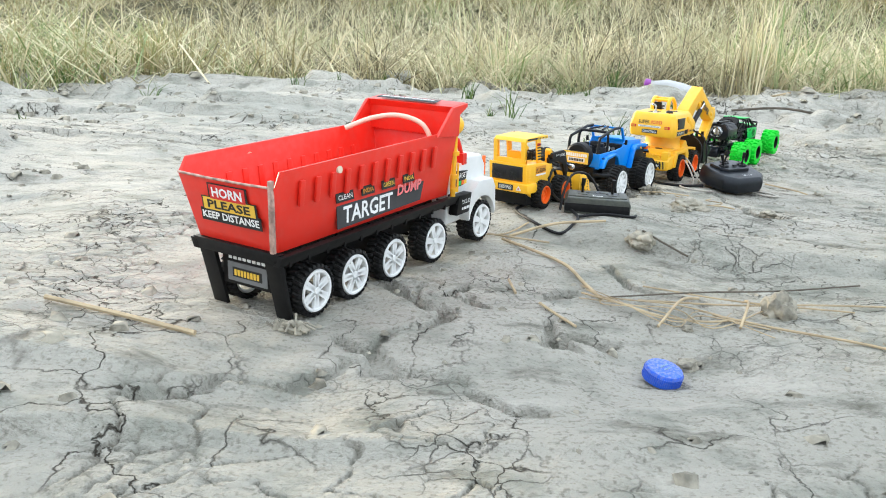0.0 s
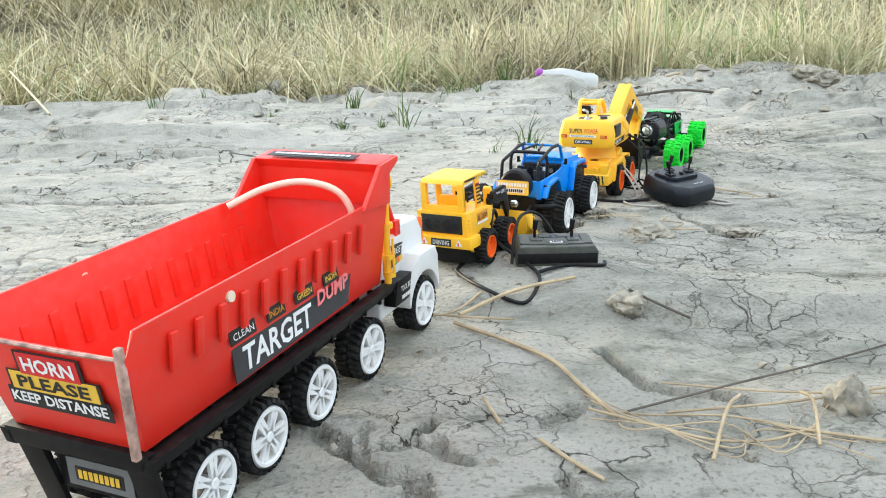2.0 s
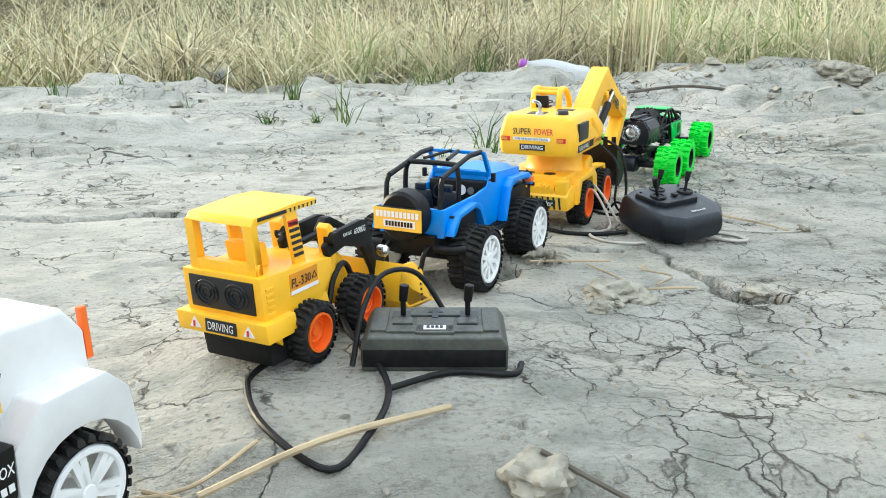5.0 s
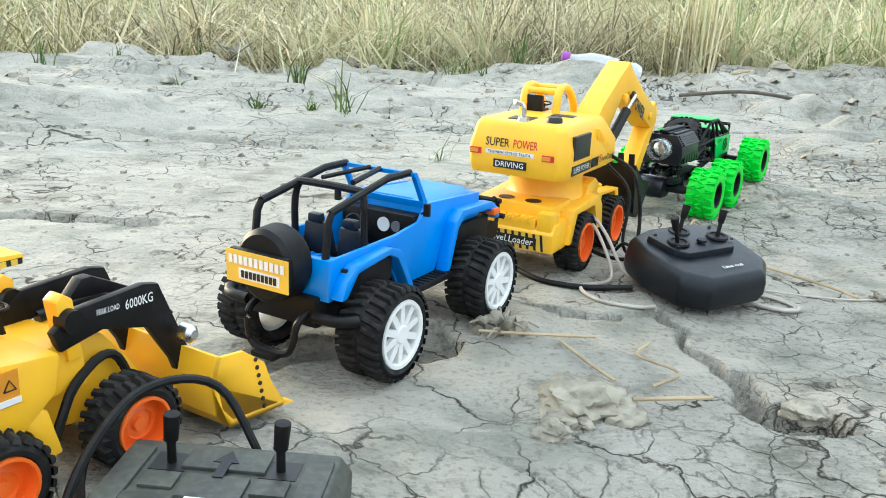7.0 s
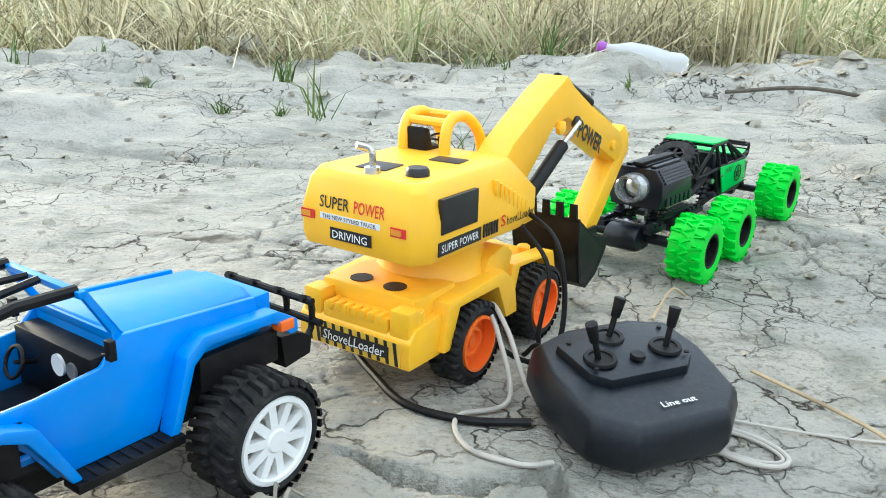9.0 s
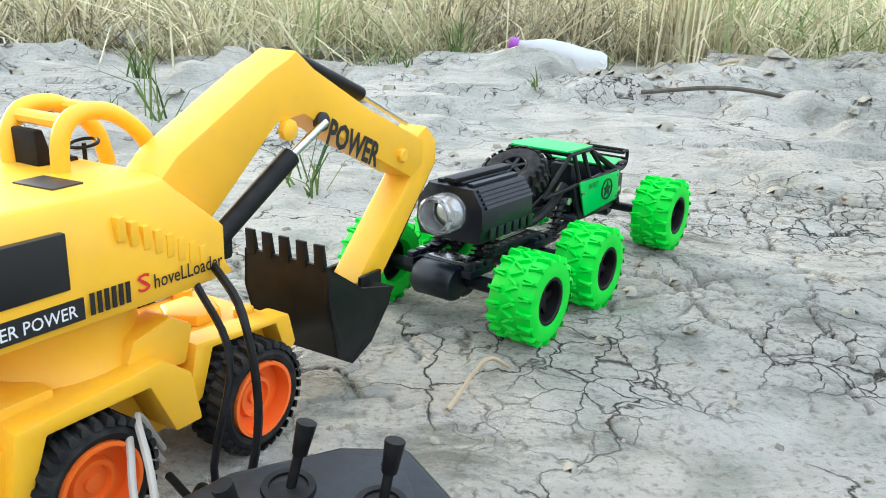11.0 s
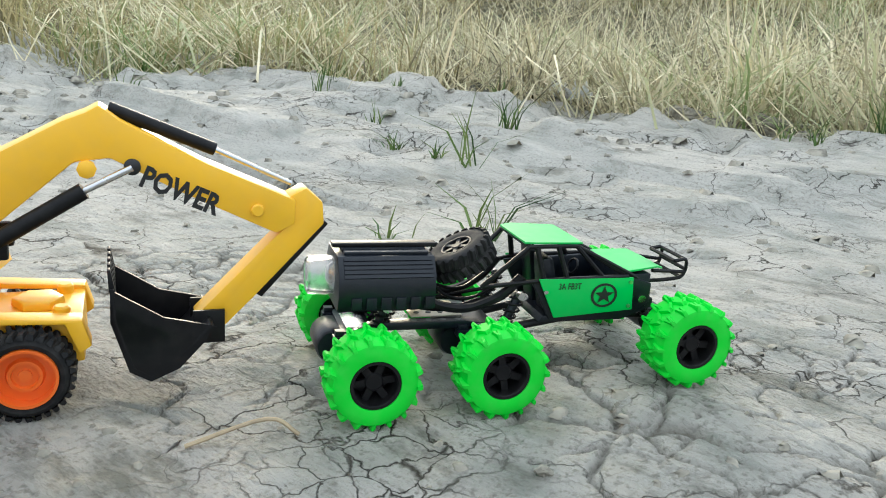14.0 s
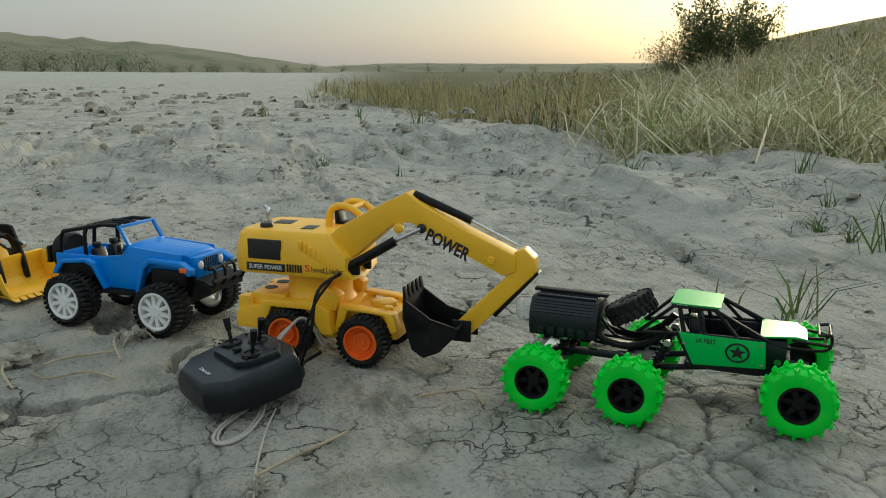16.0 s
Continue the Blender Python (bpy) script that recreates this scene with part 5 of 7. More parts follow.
    for pts, r, mat in (([(0.054, 0.083), (0.104, 0.113)], 0.0042, BLACK), ([(0.104, 0.113), (0.126, 0.1240)], 0.0018, STEEL)):
        b = B()
        rod(b, (pts[0][0], yb - 0.0125, pts[0][1]), (pts[1][0], yb - 0.0125, pts[1][1]), r)
        part("ram", b, mat, boom)
    for pts, r, mat in (([(0.116, 0.1510), (0.166, 0.1310)], 0.0034, BLACK), ([(0.166, 0.1310), (0.205, 0.1130)], 0.0013, STEEL)):
        b = B()
        rod(b, (pts[0][0], yb, pts[0][1]), (pts[1][0], yb, pts[1][1]), r)
        part("ram", b, mat, boom)
    b = B()
    box(b, 0.044, 0.070, yb - 0.0145, yb - 0.0100, 0.080, 0.093)
    box(b, 0.044, 0.070, yb + 0.0100, yb + 0.0145, 0.080, 0.093)
    part("boom_foot", b, BLACK, t, bevel=0.002)
    b = B()
    w = 0.0235
    shell = [(0.1105, 0.062), (0.1100, 0.045), (0.1180, 0.018), (0.1280, 0.012), (0.1420, 0.018), (0.1550, 0.032), (0.1590, 0.040), (0.1570, 0.041), (0.1400, 0.022), (0.1280, 0.0150), (0.1205, 0.020), (0.1130, 0.046), (0.1125, 0.062)]
    prism(b, shell, yb - w, yb + w)
    for s in (-1, 1):
        prism(b, shell[:7] + [(0.1350, 0.046)], yb + s * w, yb + s * (w - 0.0018))
    for k in range(5):
        y = yb - w + 0.0045 + k * 0.0096
        prism(b, [(0.1100, 0.060), (0.1130, 0.060), (0.1110, 0.0715), (0.1095, 0.0715)], y - 0.0025, y + 0.0025)
    for s in (-1, 1):
        box(b, 0.150, 0.166, yb + s * 0.0105 - 0.001, yb + s * 0.0105 + 0.001, 0.026, 0.044)
    part("bucket", b, BLACK, t, "black toothed digging bucket", bevel=0.0004, at=pose(0.003, 0, 0.004))
    tyre = tyre_mesh("wheel", 0.0230, 0.0190, 0.0150, TYRE, 30, 0.0020)
    b = B()
    lathe(b, [(-0.0098, 0.0138), (-0.0098, 0.0153), (0.006, 0.0156), (0.006, 0.0138)], 32, hollow=True)
    lathe(b, [(-0.0050, 0.0005), (-0.0050, 0.0030), (-0.0035, 0.0032), (-0.0035, 0.0060), (-0.0055, 0.0064), (-0.0055, 0.0080), (-0.0030, 0.0090), (-0.0030, 0.0152), (0.004, 0.0152)], 28)
    ob = part("rim", b, ORANGE)
    rim = ob.data
    bpy.data.objects.remove(ob)
    b = B()
    for x in (0, 0.0735):
        rod(b, (x, -0.032, 0.023), (x, 0.032, 0.023), 0.004)
    part("axle", b, BLACK, t)
    wheels(t, [(x, s * 0.0345, 0.0230, s) for x in (0, 0.0735) for s in (-1, 1)], tyre, rim, "black treaded tyre", "orange dished rim")
    return t


jeep(placed(0.287, 1.148, 0.0025, 55.3, 0.2, 0, 0.054, 1.045))
excavator(placed(0.438, 1.359, 0.002, 56.6, 0.4, 0, 0.0455, 1.035))


# ---- wheel loader ----
def wheel_loader(at):
    t = thing("toy_wheel_loader", at, "yellow plastic toy wheel loader with black lifting arms", "toy loader")
    # rear engine body with its bumper
    b = B()
    prism(b, [(-0.033, 0.030), (0.014, 0.030), (0.030, 0.042), (0.034, 0.058), (0.012, 0.061), (-0.033, 0.0635)], -0.0275, 0.0275)
    body = part("body", b, YELLOW, t, "yellow moulded body", bevel=0.0014)
    b = box(B(), -0.0385, -0.012, -0.0320, 0.0320, 0.0235, 0.0360)
    part("bumper", b, YELLOW, t, bevel=0.0012)
    b = box(B(), -0.030, 0.020, -0.0240, 0.0240, 0.006, 0.026)
    part("underbody", b, BLACK, t, bevel=0.002)
    b = box(B(), -0.0340, -0.0325, -0.0225, 0.0225, 0.0390, 0.0600)
    grille = part("grille", b, INK, t, "black grille with two round fans", bevel=0.0004)
    for y in (-0.0105, 0.0105):
        for r in (0.003, 0.0055, 0.0080):
            b = B()
            tube(b, [Vector((-0.0342, y + r * math.cos(a), 0.0495 + r * math.sin(a))) for a in (2 * math.pi * k / 22 for k in range(23))], 0.0005, 5)
            part("fan_ring", b, SATIN, grille)
    sticker(t, pose(-0.0388, 0, 0.0298, *REAR), 0.022, 0.0075, INK)
    lettering("DRIVING", t, pose(-0.0391, 0, 0.0298, *REAR), 0.0048, PAPER, 0.018)
    for y in (-0.019, 0.019):
        b = B()
        prism(b, [(-0.0038, 0), (0.0038, 0), (0, 0.0065)], -0.0003, 0.0003)
        part("warning_sign", b, PAPER, t, "white triangular warning print", at=pose(-0.0388, y, 0.0268, 0, 0, -90), smooth=False)
        sticker(t, pose(-0.0393, y, 0.0292, *REAR), 0.0012, 0.0032, REDINK, "print")
    # cab: four posts, roof and back pane opening
    b = B()
    h = 0.0230
    prism(b, [(-0.026, 0.0940), (-0.022, 0.0990), (0.016, 0.1010), (0.034, 0.1000), (0.034, 0.0965), (0.012, 0.0955), (-0.022, 0.0935)], -h, h)
    part("roof", b, YELLOW, t, "yellow cab roof", bevel=0.0012)
    b = B()
    for s in (-1, 1):
        prism(b, [(-0.030, 0.062), (-0.024, 0.062), (-0.0205, 0.0950), (-0.0260, 0.0950)], s * h, s * (h - 0.0055))
        prism(b, [(0.004, 0.060), (0.014, 0.060), (0.014, 0.0960), (0.004, 0.0960)], s * h, s * (h - 0.0022))
    prism(b, [(-0.030, 0.062), (-0.024, 0.062), (-0.0235, 0.070), (-0.0290, 0.070)], -h, h)
    part("cab_frame", b, YELLOW, t, bevel=0.0010)
    b = box(B(), -0.012, -0.004, -0.012, 0.012, 0.062, 0.078)
    part("seat", b, YELLOW, t, bevel=0.002)
    for s in (-1, 1):
        b = B()
        for k in range(6):
            box(b, 0.0045, 0.0135, s * (h + 0.0003), s * (h + 0.0001), 0.066 + k * 0.0042, 0.0682 + k * 0.0042, pose(0, 0, 0))
        part("stripes", b, INK, t, smooth=False)
        b = box(B(), 0.0045, 0.0135, s * (h + 0.0003), s * (h + 0.0001), 0.0865, 0.0905)
        part("print", b, REDINK, t, smooth=False)
        b = box(B(), -0.020, 0.033, s * (h + 0.0004), s * (h + 0.0001), 0.0962, 0.0985)
        part("print", b, INK, t, smooth=False)
    for k in range(7):
        sticker(t, pose(0.006 + k * 0.004, -h - 0.0006, 0.0973, *SIDE), 0.0022, 0.0020, GOLD, "print")
    # side print
    sticker(t, pose(0.004, -0.0280, 0.0515, *SIDE), 0.026, 0.0125, AMBER)
    sticker(t, pose(0.004, -0.0283, 0.0462, *SIDE), 0.026, 0.0022, PAPER)
    lettering("FL-330", t, pose(0.001, -0.0284, 0.0525, *SIDE), 0.0055, INK, 0.018)
    b = B()
    tube(b, [(-0.0022, 0, 0), (0.0022, 0, 0), (0, 0, 0.0038), (-0.0022, 0, 0)], 0.0003, 4)
    part("print", b, INK, t, at=pose(0.0135, -0.0285, 0.0508))
    for k in range(5):
        b = box(B(), -0.030, -0.0235, -0.0285, -0.0270, 0.0380 + k * 0.004, 0.0402 + k * 0.004)
        part("louvre", b, YELLOW, body, bevel=0.0004)
    # wheel arches and articulated front frame
    for s in (-1, 1):
        b = B()
        arc = [(0.0 + 0.0215 * math.cos(a), 0.0185 + 0.0215 * math.sin(a)) for a in (radians(d) for d in range(-5, 186, 19))]
        out = [(-0.026, 0.020), (-0.026, 0.044), (0.012, 0.0465), (0.026, 0.036), (0.028, 0.018)]
        prism(b, arc + out, s * 0.0270, s * 0.0130)
        part("wheel_arch", b, YELLOW, body, bevel=0.0008)
    b = B()
    prism(b, [(0.026, 0.020), (0.074, 0.014), (0.078, 0.024), (0.070, 0.040), (0.062, 0.052), (0.052, 0.056), (0.030, 0.050)], -0.0130, 0.0130)
    box(b, 0.030, 0.048, -0.0200, 0.0200, 0.036, 0.058)
    part("front_frame", b, YELLOW, t, "yellow moulded front frame", bevel=0.0022)
    for s in (-1, 1):
        b = B()
        prism(b, [(0.040, 0.050), (0.046, 0.050), (0.0475, 0.076), (0.0445, 0.079), (0.0405, 0.076)], s * 0.0140, s * 0.0220)
        part("bracket", b, YELLOW, t, bevel=0.0008)
    b = B()
    tube(b, [Vector((0.030, 0, 0.072)) + Vector((0.0045 * math.cos(a), 0.0050 * math.sin(a), 0)) for a in (2 * math.pi * k / 16 for k in range(17))], 0.0007, 6)
    rod(b, (0.030, 0, 0.060), (0.030, 0, 0.072), 0.0012, None, 8)
    part("steering_wheel", b, BLACK, t)
    # lifting arms
    for s in (-1, 1):
        b = B()
        prism(b, [(0.037, 0.070), (0.048, 0.0765), (0.082, 0.0785), (0.090, 0.0770), (0.106, 0.0440), (0.112, 0.0200), (0.106, 0.0185), (0.096, 0.0420), (0.083, 0.0600), (0.060, 0.0655), (0.040, 0.0620)], s * 0.0145, s * 0.0185)
        arm = part("lift_arm", b, BLACK, t, "black lifting arm", bevel=0.0008)
        b = B()
        lathe(b, [(-0.0035, 0.0045), (0.0035, 0.0045)], 16, (0.0445, s * 0.0185, 0.0735))
        part("pin", b, BLACK, arm)
        b = B()
        rod(b, (0.050, s * 0.0110, 0.058), (0.078, s * 0.0110, 0.0600), 0.0030)
        rod(b, (0.078, s * 0.0110, 0.0600), (0.096, s * 0.0110, 0.0500), 0.0016)
        part("ram", b, SATIN, t)
        b = B()
        lathe(b, [(-0.0060, 0.0022), (-0.0040, 0.0040), (0.0010, 0.0040), (0.0022, 0.0026)], 16, (0.0985, s * 0.0235, 0.0550))
        part("bolt", b, STEEL, arm, "bright metal bolt")
    lettering("6000KG", t, pose(0.0730, -0.0233, 0.0672, *SIDE), 0.0040, PAPER, 0.013)
    lettering("PEAK LOAD", t, pose(0.0590, -0.0233, 0.0677, *SIDE), 0.0022, PAPER, 0.010)
    b = B()
    prism(b, [(0.0560, 0.0740), (0.0640, 0.0815), (0.0690, 0.0815), (0.0800, 0.0765), (0.0960, 0.0690), (0.0940, 0.0660), (0.0760, 0.0730)], -0.0030, 0.0030)
    part("tilt_link", b, BLACK, t, bevel=0.0008)
    # bucket
    b = B()
    shell = [(0.108, 0.038), (0.105, 0.026), (0.108, 0.011), (0.115, 0.003), (0.150, 0.000), (0.150, 0.0025), (0.117, 0.006), (0.111, 0.013), (0.1085, 0.026), (0.111, 0.037)]
    prism(b, shell, -0.0395, 0.0395)
    for s in (-1, 1):
        prism(b, [(0.108, 0.037), (0.105, 0.026), (0.108, 0.011), (0.115, 0.003), (0.150, 0.000), (0.141, 0.014), (0.136, 0.026), (0.124, 0.035)], s * 0.0395, s * 0.0377)
    for k in range(9):
        y = -0.0364 + k * 0.0091
        prism(b, [(0.148, 0.0), (0.1560, -0.001), (0.148, 0.0028)], y - 0.0032, y + 0.0032)
    bucket = part("bucket", b, YELLOW, t, "yellow wide loading bucket", bevel=0.0005)
    for k in range(7):
        b = B()
        lathe(b, [(-0.0004, 0.0010), (0.0004, 0.0010)], 8, (0.1305 - k * 0.0006 + 0.010 * k / 7, -0.0397, 0.029 - k * 0.0040))
        part("rivet", b, INK, bucket)
    sticker(bucket, pose(0.130, -0.0398, 0.011, *SIDE), 0.006, 0.004, AMBER, "print")
    for o in t.children:
        kind = o.name.split(".")[0]
        if kind in ("lift_arm", "tilt_link"):
            o.matrix_basis = pose(-0.002, 0, -0.010) @ Matrix.Diagonal((0.89, 1, 1, 1))
        elif kind == "bucket":
            o.matrix_basis = pose(-0.020, 0.003, -0.001) @ Matrix.Diagonal((1, 1.05, 1, 1))
    reshape(t, ("bucket", "rivet", "lift_arm", "tilt_link", "pin", "bolt"), lambda x, y, z: (x - 0.004 * min(1.0, z / 0.06) - 0.007 * min(1.0, max(0.0, (z - 0.06) / 0.035)), y + 0.004 * min(1.0, z / 0.04), z if z < 0.024 else 0.024 + (z - 0.024) * 0.90))
    tyre = tyre_mesh("wheel", 0.0185, 0.0170, 0.0115, TYRE, 24, 0.0018)
    b = B()
    lathe(b, [(-0.0086, 0.0105), (-0.0086, 0.0117), (0.005, 0.0120), (0.005, 0.0105)], 28, hollow=True)
    lathe(b, [(-0.0050, 0.0005), (-0.0050, 0.0026), (-0.0034, 0.0030), (-0.0034, 0.0055), (-0.0048, 0.0060), (-0.0030, 0.0085), (-0.0030, 0.0116), (0.003, 0.0116)], 24)
    ob = part("rim", b, ORANGE)
    rim = ob.data
    bpy.data.objects.remove(ob)
    b = B()
    for x in (0, 0.0555):
        rod(b, (x, -0.028, 0.0185), (x, 0.028, 0.0185), 0.0035)
    part("axle", b, BLACK, t)
    wheels(t, [(x, s * 0.0265, 0.0185, s) for x in (0, 0.0555) for s in (-1, 1)], tyre, rim, "black treaded tyre", "orange dished rim")
    return t


# ---- rock crawler ----
def coil(bm, p0, p1, r, turns, wire):
    p0, p1 = Vector(p0), Vector(p1)
    q = (p1 - p0).to_track_quat("Z", "Y").to_matrix()
    n = int(turns * 10)
    tube(bm, [p0.lerp(p1, k / n) + q @ Vector((math.cos(2 * math.pi * k / 10) * r, math.sin(2 * math.pi * k / 10) * r, 0)) for k in range(n + 1)], wire, 5)


def crawler(at):
    t = thing("toy_rock_crawler", at, "green and black six-wheeled toy rock crawler with knobbly tyres", "toy car")
    hubs = ((0.0, 0.0285), (0.0695, 0.0295), (0.1820, 0.0405))
    tyre = tyre_mesh("wheel", 0.0247, 0.0275, 0.0125, LIME, 34, 0.0019, "chunky")
    rim = rim_mesh("rim", 0.0128, 0.0250, BLACK, 6, 0.0036, 0.40, deep=0.36, backing=True)
    wheels(t, [(x, s * 0.0505, z, s) for x, z in hubs for s in (-1, 1)], tyre, rim, "bright green knobbly tyre", "black six-spoke rim")
    for x, z in hubs:
        b = B()
        rod(b, (x, -0.042, z), (x, 0.042, z), 0.0042)
        lathe(b, [(-0.017, 0.0075), (-0.015, 0.0095), (0.006, 0.0095), (0.008, 0.0075)], 20, (x - 0.001, 0.004, z))
        box(b, x - 0.009, x + 0.009, -0.0150, 0.0150, z + 0.004, z + 0.0105)
        part("axle", b, SATIN, t, "black axle with motor housing", bevel=0)
        b = box(B(), x - 0.006, x + 0.006, -0.0120, 0.0120, z + 0.0104, z + 0.0116)
        part("plate", b, STEEL if x == 0.0 else SATIN, t, bevel=0.0003)
    # linkage plates between the rear axles, pierced
    for s in (-1, 1):
        b = B()
        prism(b, [(0.006, 0.040), (0.066, 0.040), (0.070, 0.045), (0.060, 0.048), (0.010, 0.048), (0.003, 0.045)], s * 0.0120, s * 0.0185)
        link = part("link_plate", b, SATIN, t, bevel=0.0004)
        for k in range(6):
            b = B()
            lathe(b, [(0.0479, 0.0018), (0.0482, 0.0018)], 10, (0.014 + k * 0.0085, s * 0.0152, 0), "z")
            part("hole", b, GREYP, link)
        b = B()
        rod(b, (0.074, s * 0.015, 0.036), (0.128, s * 0.018, 0.050), 0.0026)
        rod(b, (0.128, s * 0.018, 0.050), (0.180, s * 0.015, 0.044), 0.0026)
        part("link_rod", b, BLACK, t)
    for x, z in hubs[:2]:
        b = B()
        lathe(b, [(-0.0135, 0.004), (-0.0130, 0.0088), (-0.011, 0.0098), (0.011, 0.0098), (0.0125, 0.0088), (0.0130, 0.004)], 24, (x - 0.0125, 0.0, z + 0.001))
        part("motor", b, SATIN, t, "black motor can behind the axle")
        for s in (-1, 1):
            b = B()
            for k in range(3):
                box(b, x - 0.0135 + k * 0.008, x - 0.0085 + k * 0.008, s * 0.0170, s * 0.0212, z + 0.0095, z + 0.0142)
            box(b, x - 0.0145, x + 0.0115, s * 0.0160, s * 0.0222, z + 0.0060, z + 0.0100)
            part("axle_bracket", b, SATIN, t, bevel=0.0004)
            b = B()
            lathe(b, [(z + 0.0142, 0.0016), (z + 0.0150, 0.0016), (z + 0.0152, 0.0010)], 10, (x - 0.002, s * 0.0191, 0), "z")
            part("screw", b, STEEL, t)
    # pierced metal plate across the rear links
    b = box(B(), 0.030, 0.060, -0.0125, 0.0125, 0.0488, 0.0502)
    plate = part("link_cover", b, material("pale_alloy", (0.52, 0.46, 0.36), 0.38, 0.8, vary=0.12, scale=120), t, "pale pierced alloy plate", bevel=0.0003)
    for k in range(4):
        for y in (-0.007, 0.0, 0.007):
            b = B()
            lathe(b, [(0.0502, 0.0016), (0.0505, 0.0016)], 10, (0.0345 + k * 0.007, y, 0), "z")
            part("hole", b, INK, plate)
    for y in (-0.004, 0.004):
        b = B()
        tube(b, bend([(0.022, y, 0.060), (0.034, y * 2.2, 0.0545), (0.052, y * 2.6, 0.0535), (0.070, y * 2, 0.058), (0.084, y * 2.4, 0.060)], 5), 0.0013, 6)
        part("cable", b, BLACK, t)
    # shock absorbers
    for x0, z0, x1, z1, y in ((0.006, 0.034, 0.014, 0.059, 0.0170), (0.010, 0.034, 0.022, 0.062, 0.0080), (0.078, 0.036, 0.088, 0.066, 0.0190), (0.172, 0.044, 0.162, 0.062, 0.0190)):
        for s in (-1, 1):
            b = B()
            rod(b, (x0, s * y, z0), (x1, s * y, z1), 0.0016, None, 8)
            rod(b, Vector((x0, s * y, z0)).lerp(Vector((x1, s * y, z1)), 0.45), (x1, s * y, z1), 0.0024, None, 10)
            shock = part("shock_absorber", b, SATIN, t)
            b = B()
            coil(b, (x0, s * y, z0), (x1, s * y, z1), 0.0036, 7, 0.0008)
            part("spring", b, BLACK, shock)
            b = B()
            lathe(b, [(-0.002, 0.0026), (0.002, 0.0026), (0.0026, 0.0016)], 12, (x1, s * (y + 0.0035), z1))
            part("screw", b, STEEL, shock, "bright screw")
    # battery box at the back with its lamp
    b = B()
    sec = [(-0.0185, 0.0610), (0.0185, 0.0610), (0.0215, 0.0700), (0.0205, 0.0820), (0.0140, 0.0920), (-0.0140, 0.0920), (-0.0205, 0.0820), (-0.0215, 0.0700)]
    loft(b, [[(x, y, z) for y, z in sec] for x in (-0.017, 0.036)])
    case = part("engine_case", b, SATIN, t, "black ribbed plastic engine case", bevel=0.0010)
    for s in (-1, 1):
        for k in range(5):
            b = box(B(), -0.014, 0.034, -0.0008, 0.0008, -0.0005, 0.0010)
            m = Matrix.Translation((0, s * (0.0208 - k * 0.0014), 0.0820 + k * 0.0021)) @ pose(0, 0, 0, -57 * s, 0, 0)
            part("fin", b, SATIN, case, at=m)
        for k in range(6):
            b = box(B(), -0.010 + k * 0.0080, -0.0045 + k * 0.0080, s * 0.0205, s * 0.0222, 0.0630, 0.0700)
            part("rib", b, SATIN, case, bevel=0.0005)
    for k in range(4):
        b = box(B(), -0.013, 0.033, -0.0120 + k * 0.0064, -0.0080 + k * 0.0064, 0.0918, 0.0940)
        part("fin", b, SATIN, case, bevel=0.0006)
    b = box(B(), -0.018, 0.040, -0.0035, 0.0035, 0.0938, 0.0965)
    part("top_rail", b, BLACK, case, bevel=0.0008)
    b = B()
    lathe(b, [(0.0, 0.0112), (-0.004, 0.0115), (-0.0130, 0.0108), (-0.0140, 0.0095), (-0.0135, 0.0080), (-0.004, 0.0095), (0.0, 0.0095)], 28, (-0.017, 0.0, 0.0770), "x", True)
    part("lamp_cover", b, CLEAR, t, "clear plastic lamp cover")
    b = B()
    lathe(b, [(-0.0035, 0.0030), (-0.0020, 0.0060), (0.0005, 0.0085)], 20, (-0.017, 0.0, 0.0770), "x")
    part("reflector", b, STEEL, t)
    # spare tyre lying behind the cab
    spare = tyre_mesh("spare_wheel", 0.0195, 0.0150, 0.0090, TYRE, 22, 0.0018)
    o = attach("spare_wheel", spare, t, "black spare tyre tilted behind the cage", pose(0.0600, -0.002, 0.0850, 0, 0, 90) @ pose(0, 0, 0, -119, 0, 0))
    attach("rim", rim_mesh("rim", 0.0092, 0.0140, BLACK, 6, 0.0022, 0.35), o)
    # pipes and cables under the spare
    for s in (-1, 1):
        b = B()
        tube(b, bend([(0.034, s * 0.012, 0.066), (0.044, s * 0.015, 0.058), (0.062, s * 0.016, 0.056), (0.078, s * 0.018, 0.064), (0.088, s * 0.020, 0.078)], 5), 0.0028, 8)
        part("pipe", b, BLACK, t)
        b = B()
        tube(b, bend([(0.038, s * 0.006, 0.074), (0.050, s * 0.010, 0.062), (0.066, s * 0.009, 0.060), (0.080, s * 0.012, 0.070)], 5), 0.0011, 6)
        part("cable", b, BLACK, t)
    # cage
    for s in (-1, 1):
        for line in ([(0.068, s * 0.018, 0.070), (0.090, s * 0.0215, 0.0985), (0.118, s * 0.0205, 0.0985), (0.152, s * 0.024, 0.0800), (0.164, s * 0.020, 0.0720)],
                     [(0.068, s * 0.018, 0.070), (0.100, s * 0.0255, 0.0775), (0.150, s * 0.0255, 0.0790)], [(0.094, s * 0.0215, 0.0980), (0.098, s * 0.0250, 0.0760)],
                     [(0.106, s * 0.0215, 0.0980), (0.112, s * 0.0250, 0.0770)], [(0.118, s * 0.0210, 0.0980), (0.134, s * 0.0245, 0.0790)], [(0.124, s * 0.0205, 0.0950), (0.148, s * 0.0235, 0.0800)]):
            b = B()
            tube(b, line, 0.0015, 8)
            part("cage_bar", b, BLACK, t)
    b = B()
    for x, z in ((0.090, 0.0985), (0.118, 0.0985)):
        tube(b, [(x, -0.021, z), (x, 0.021, z)], 0.0015, 8)
    part("cage_bar", b, BLACK, t)
    # tub, seat, panels
    b = B()
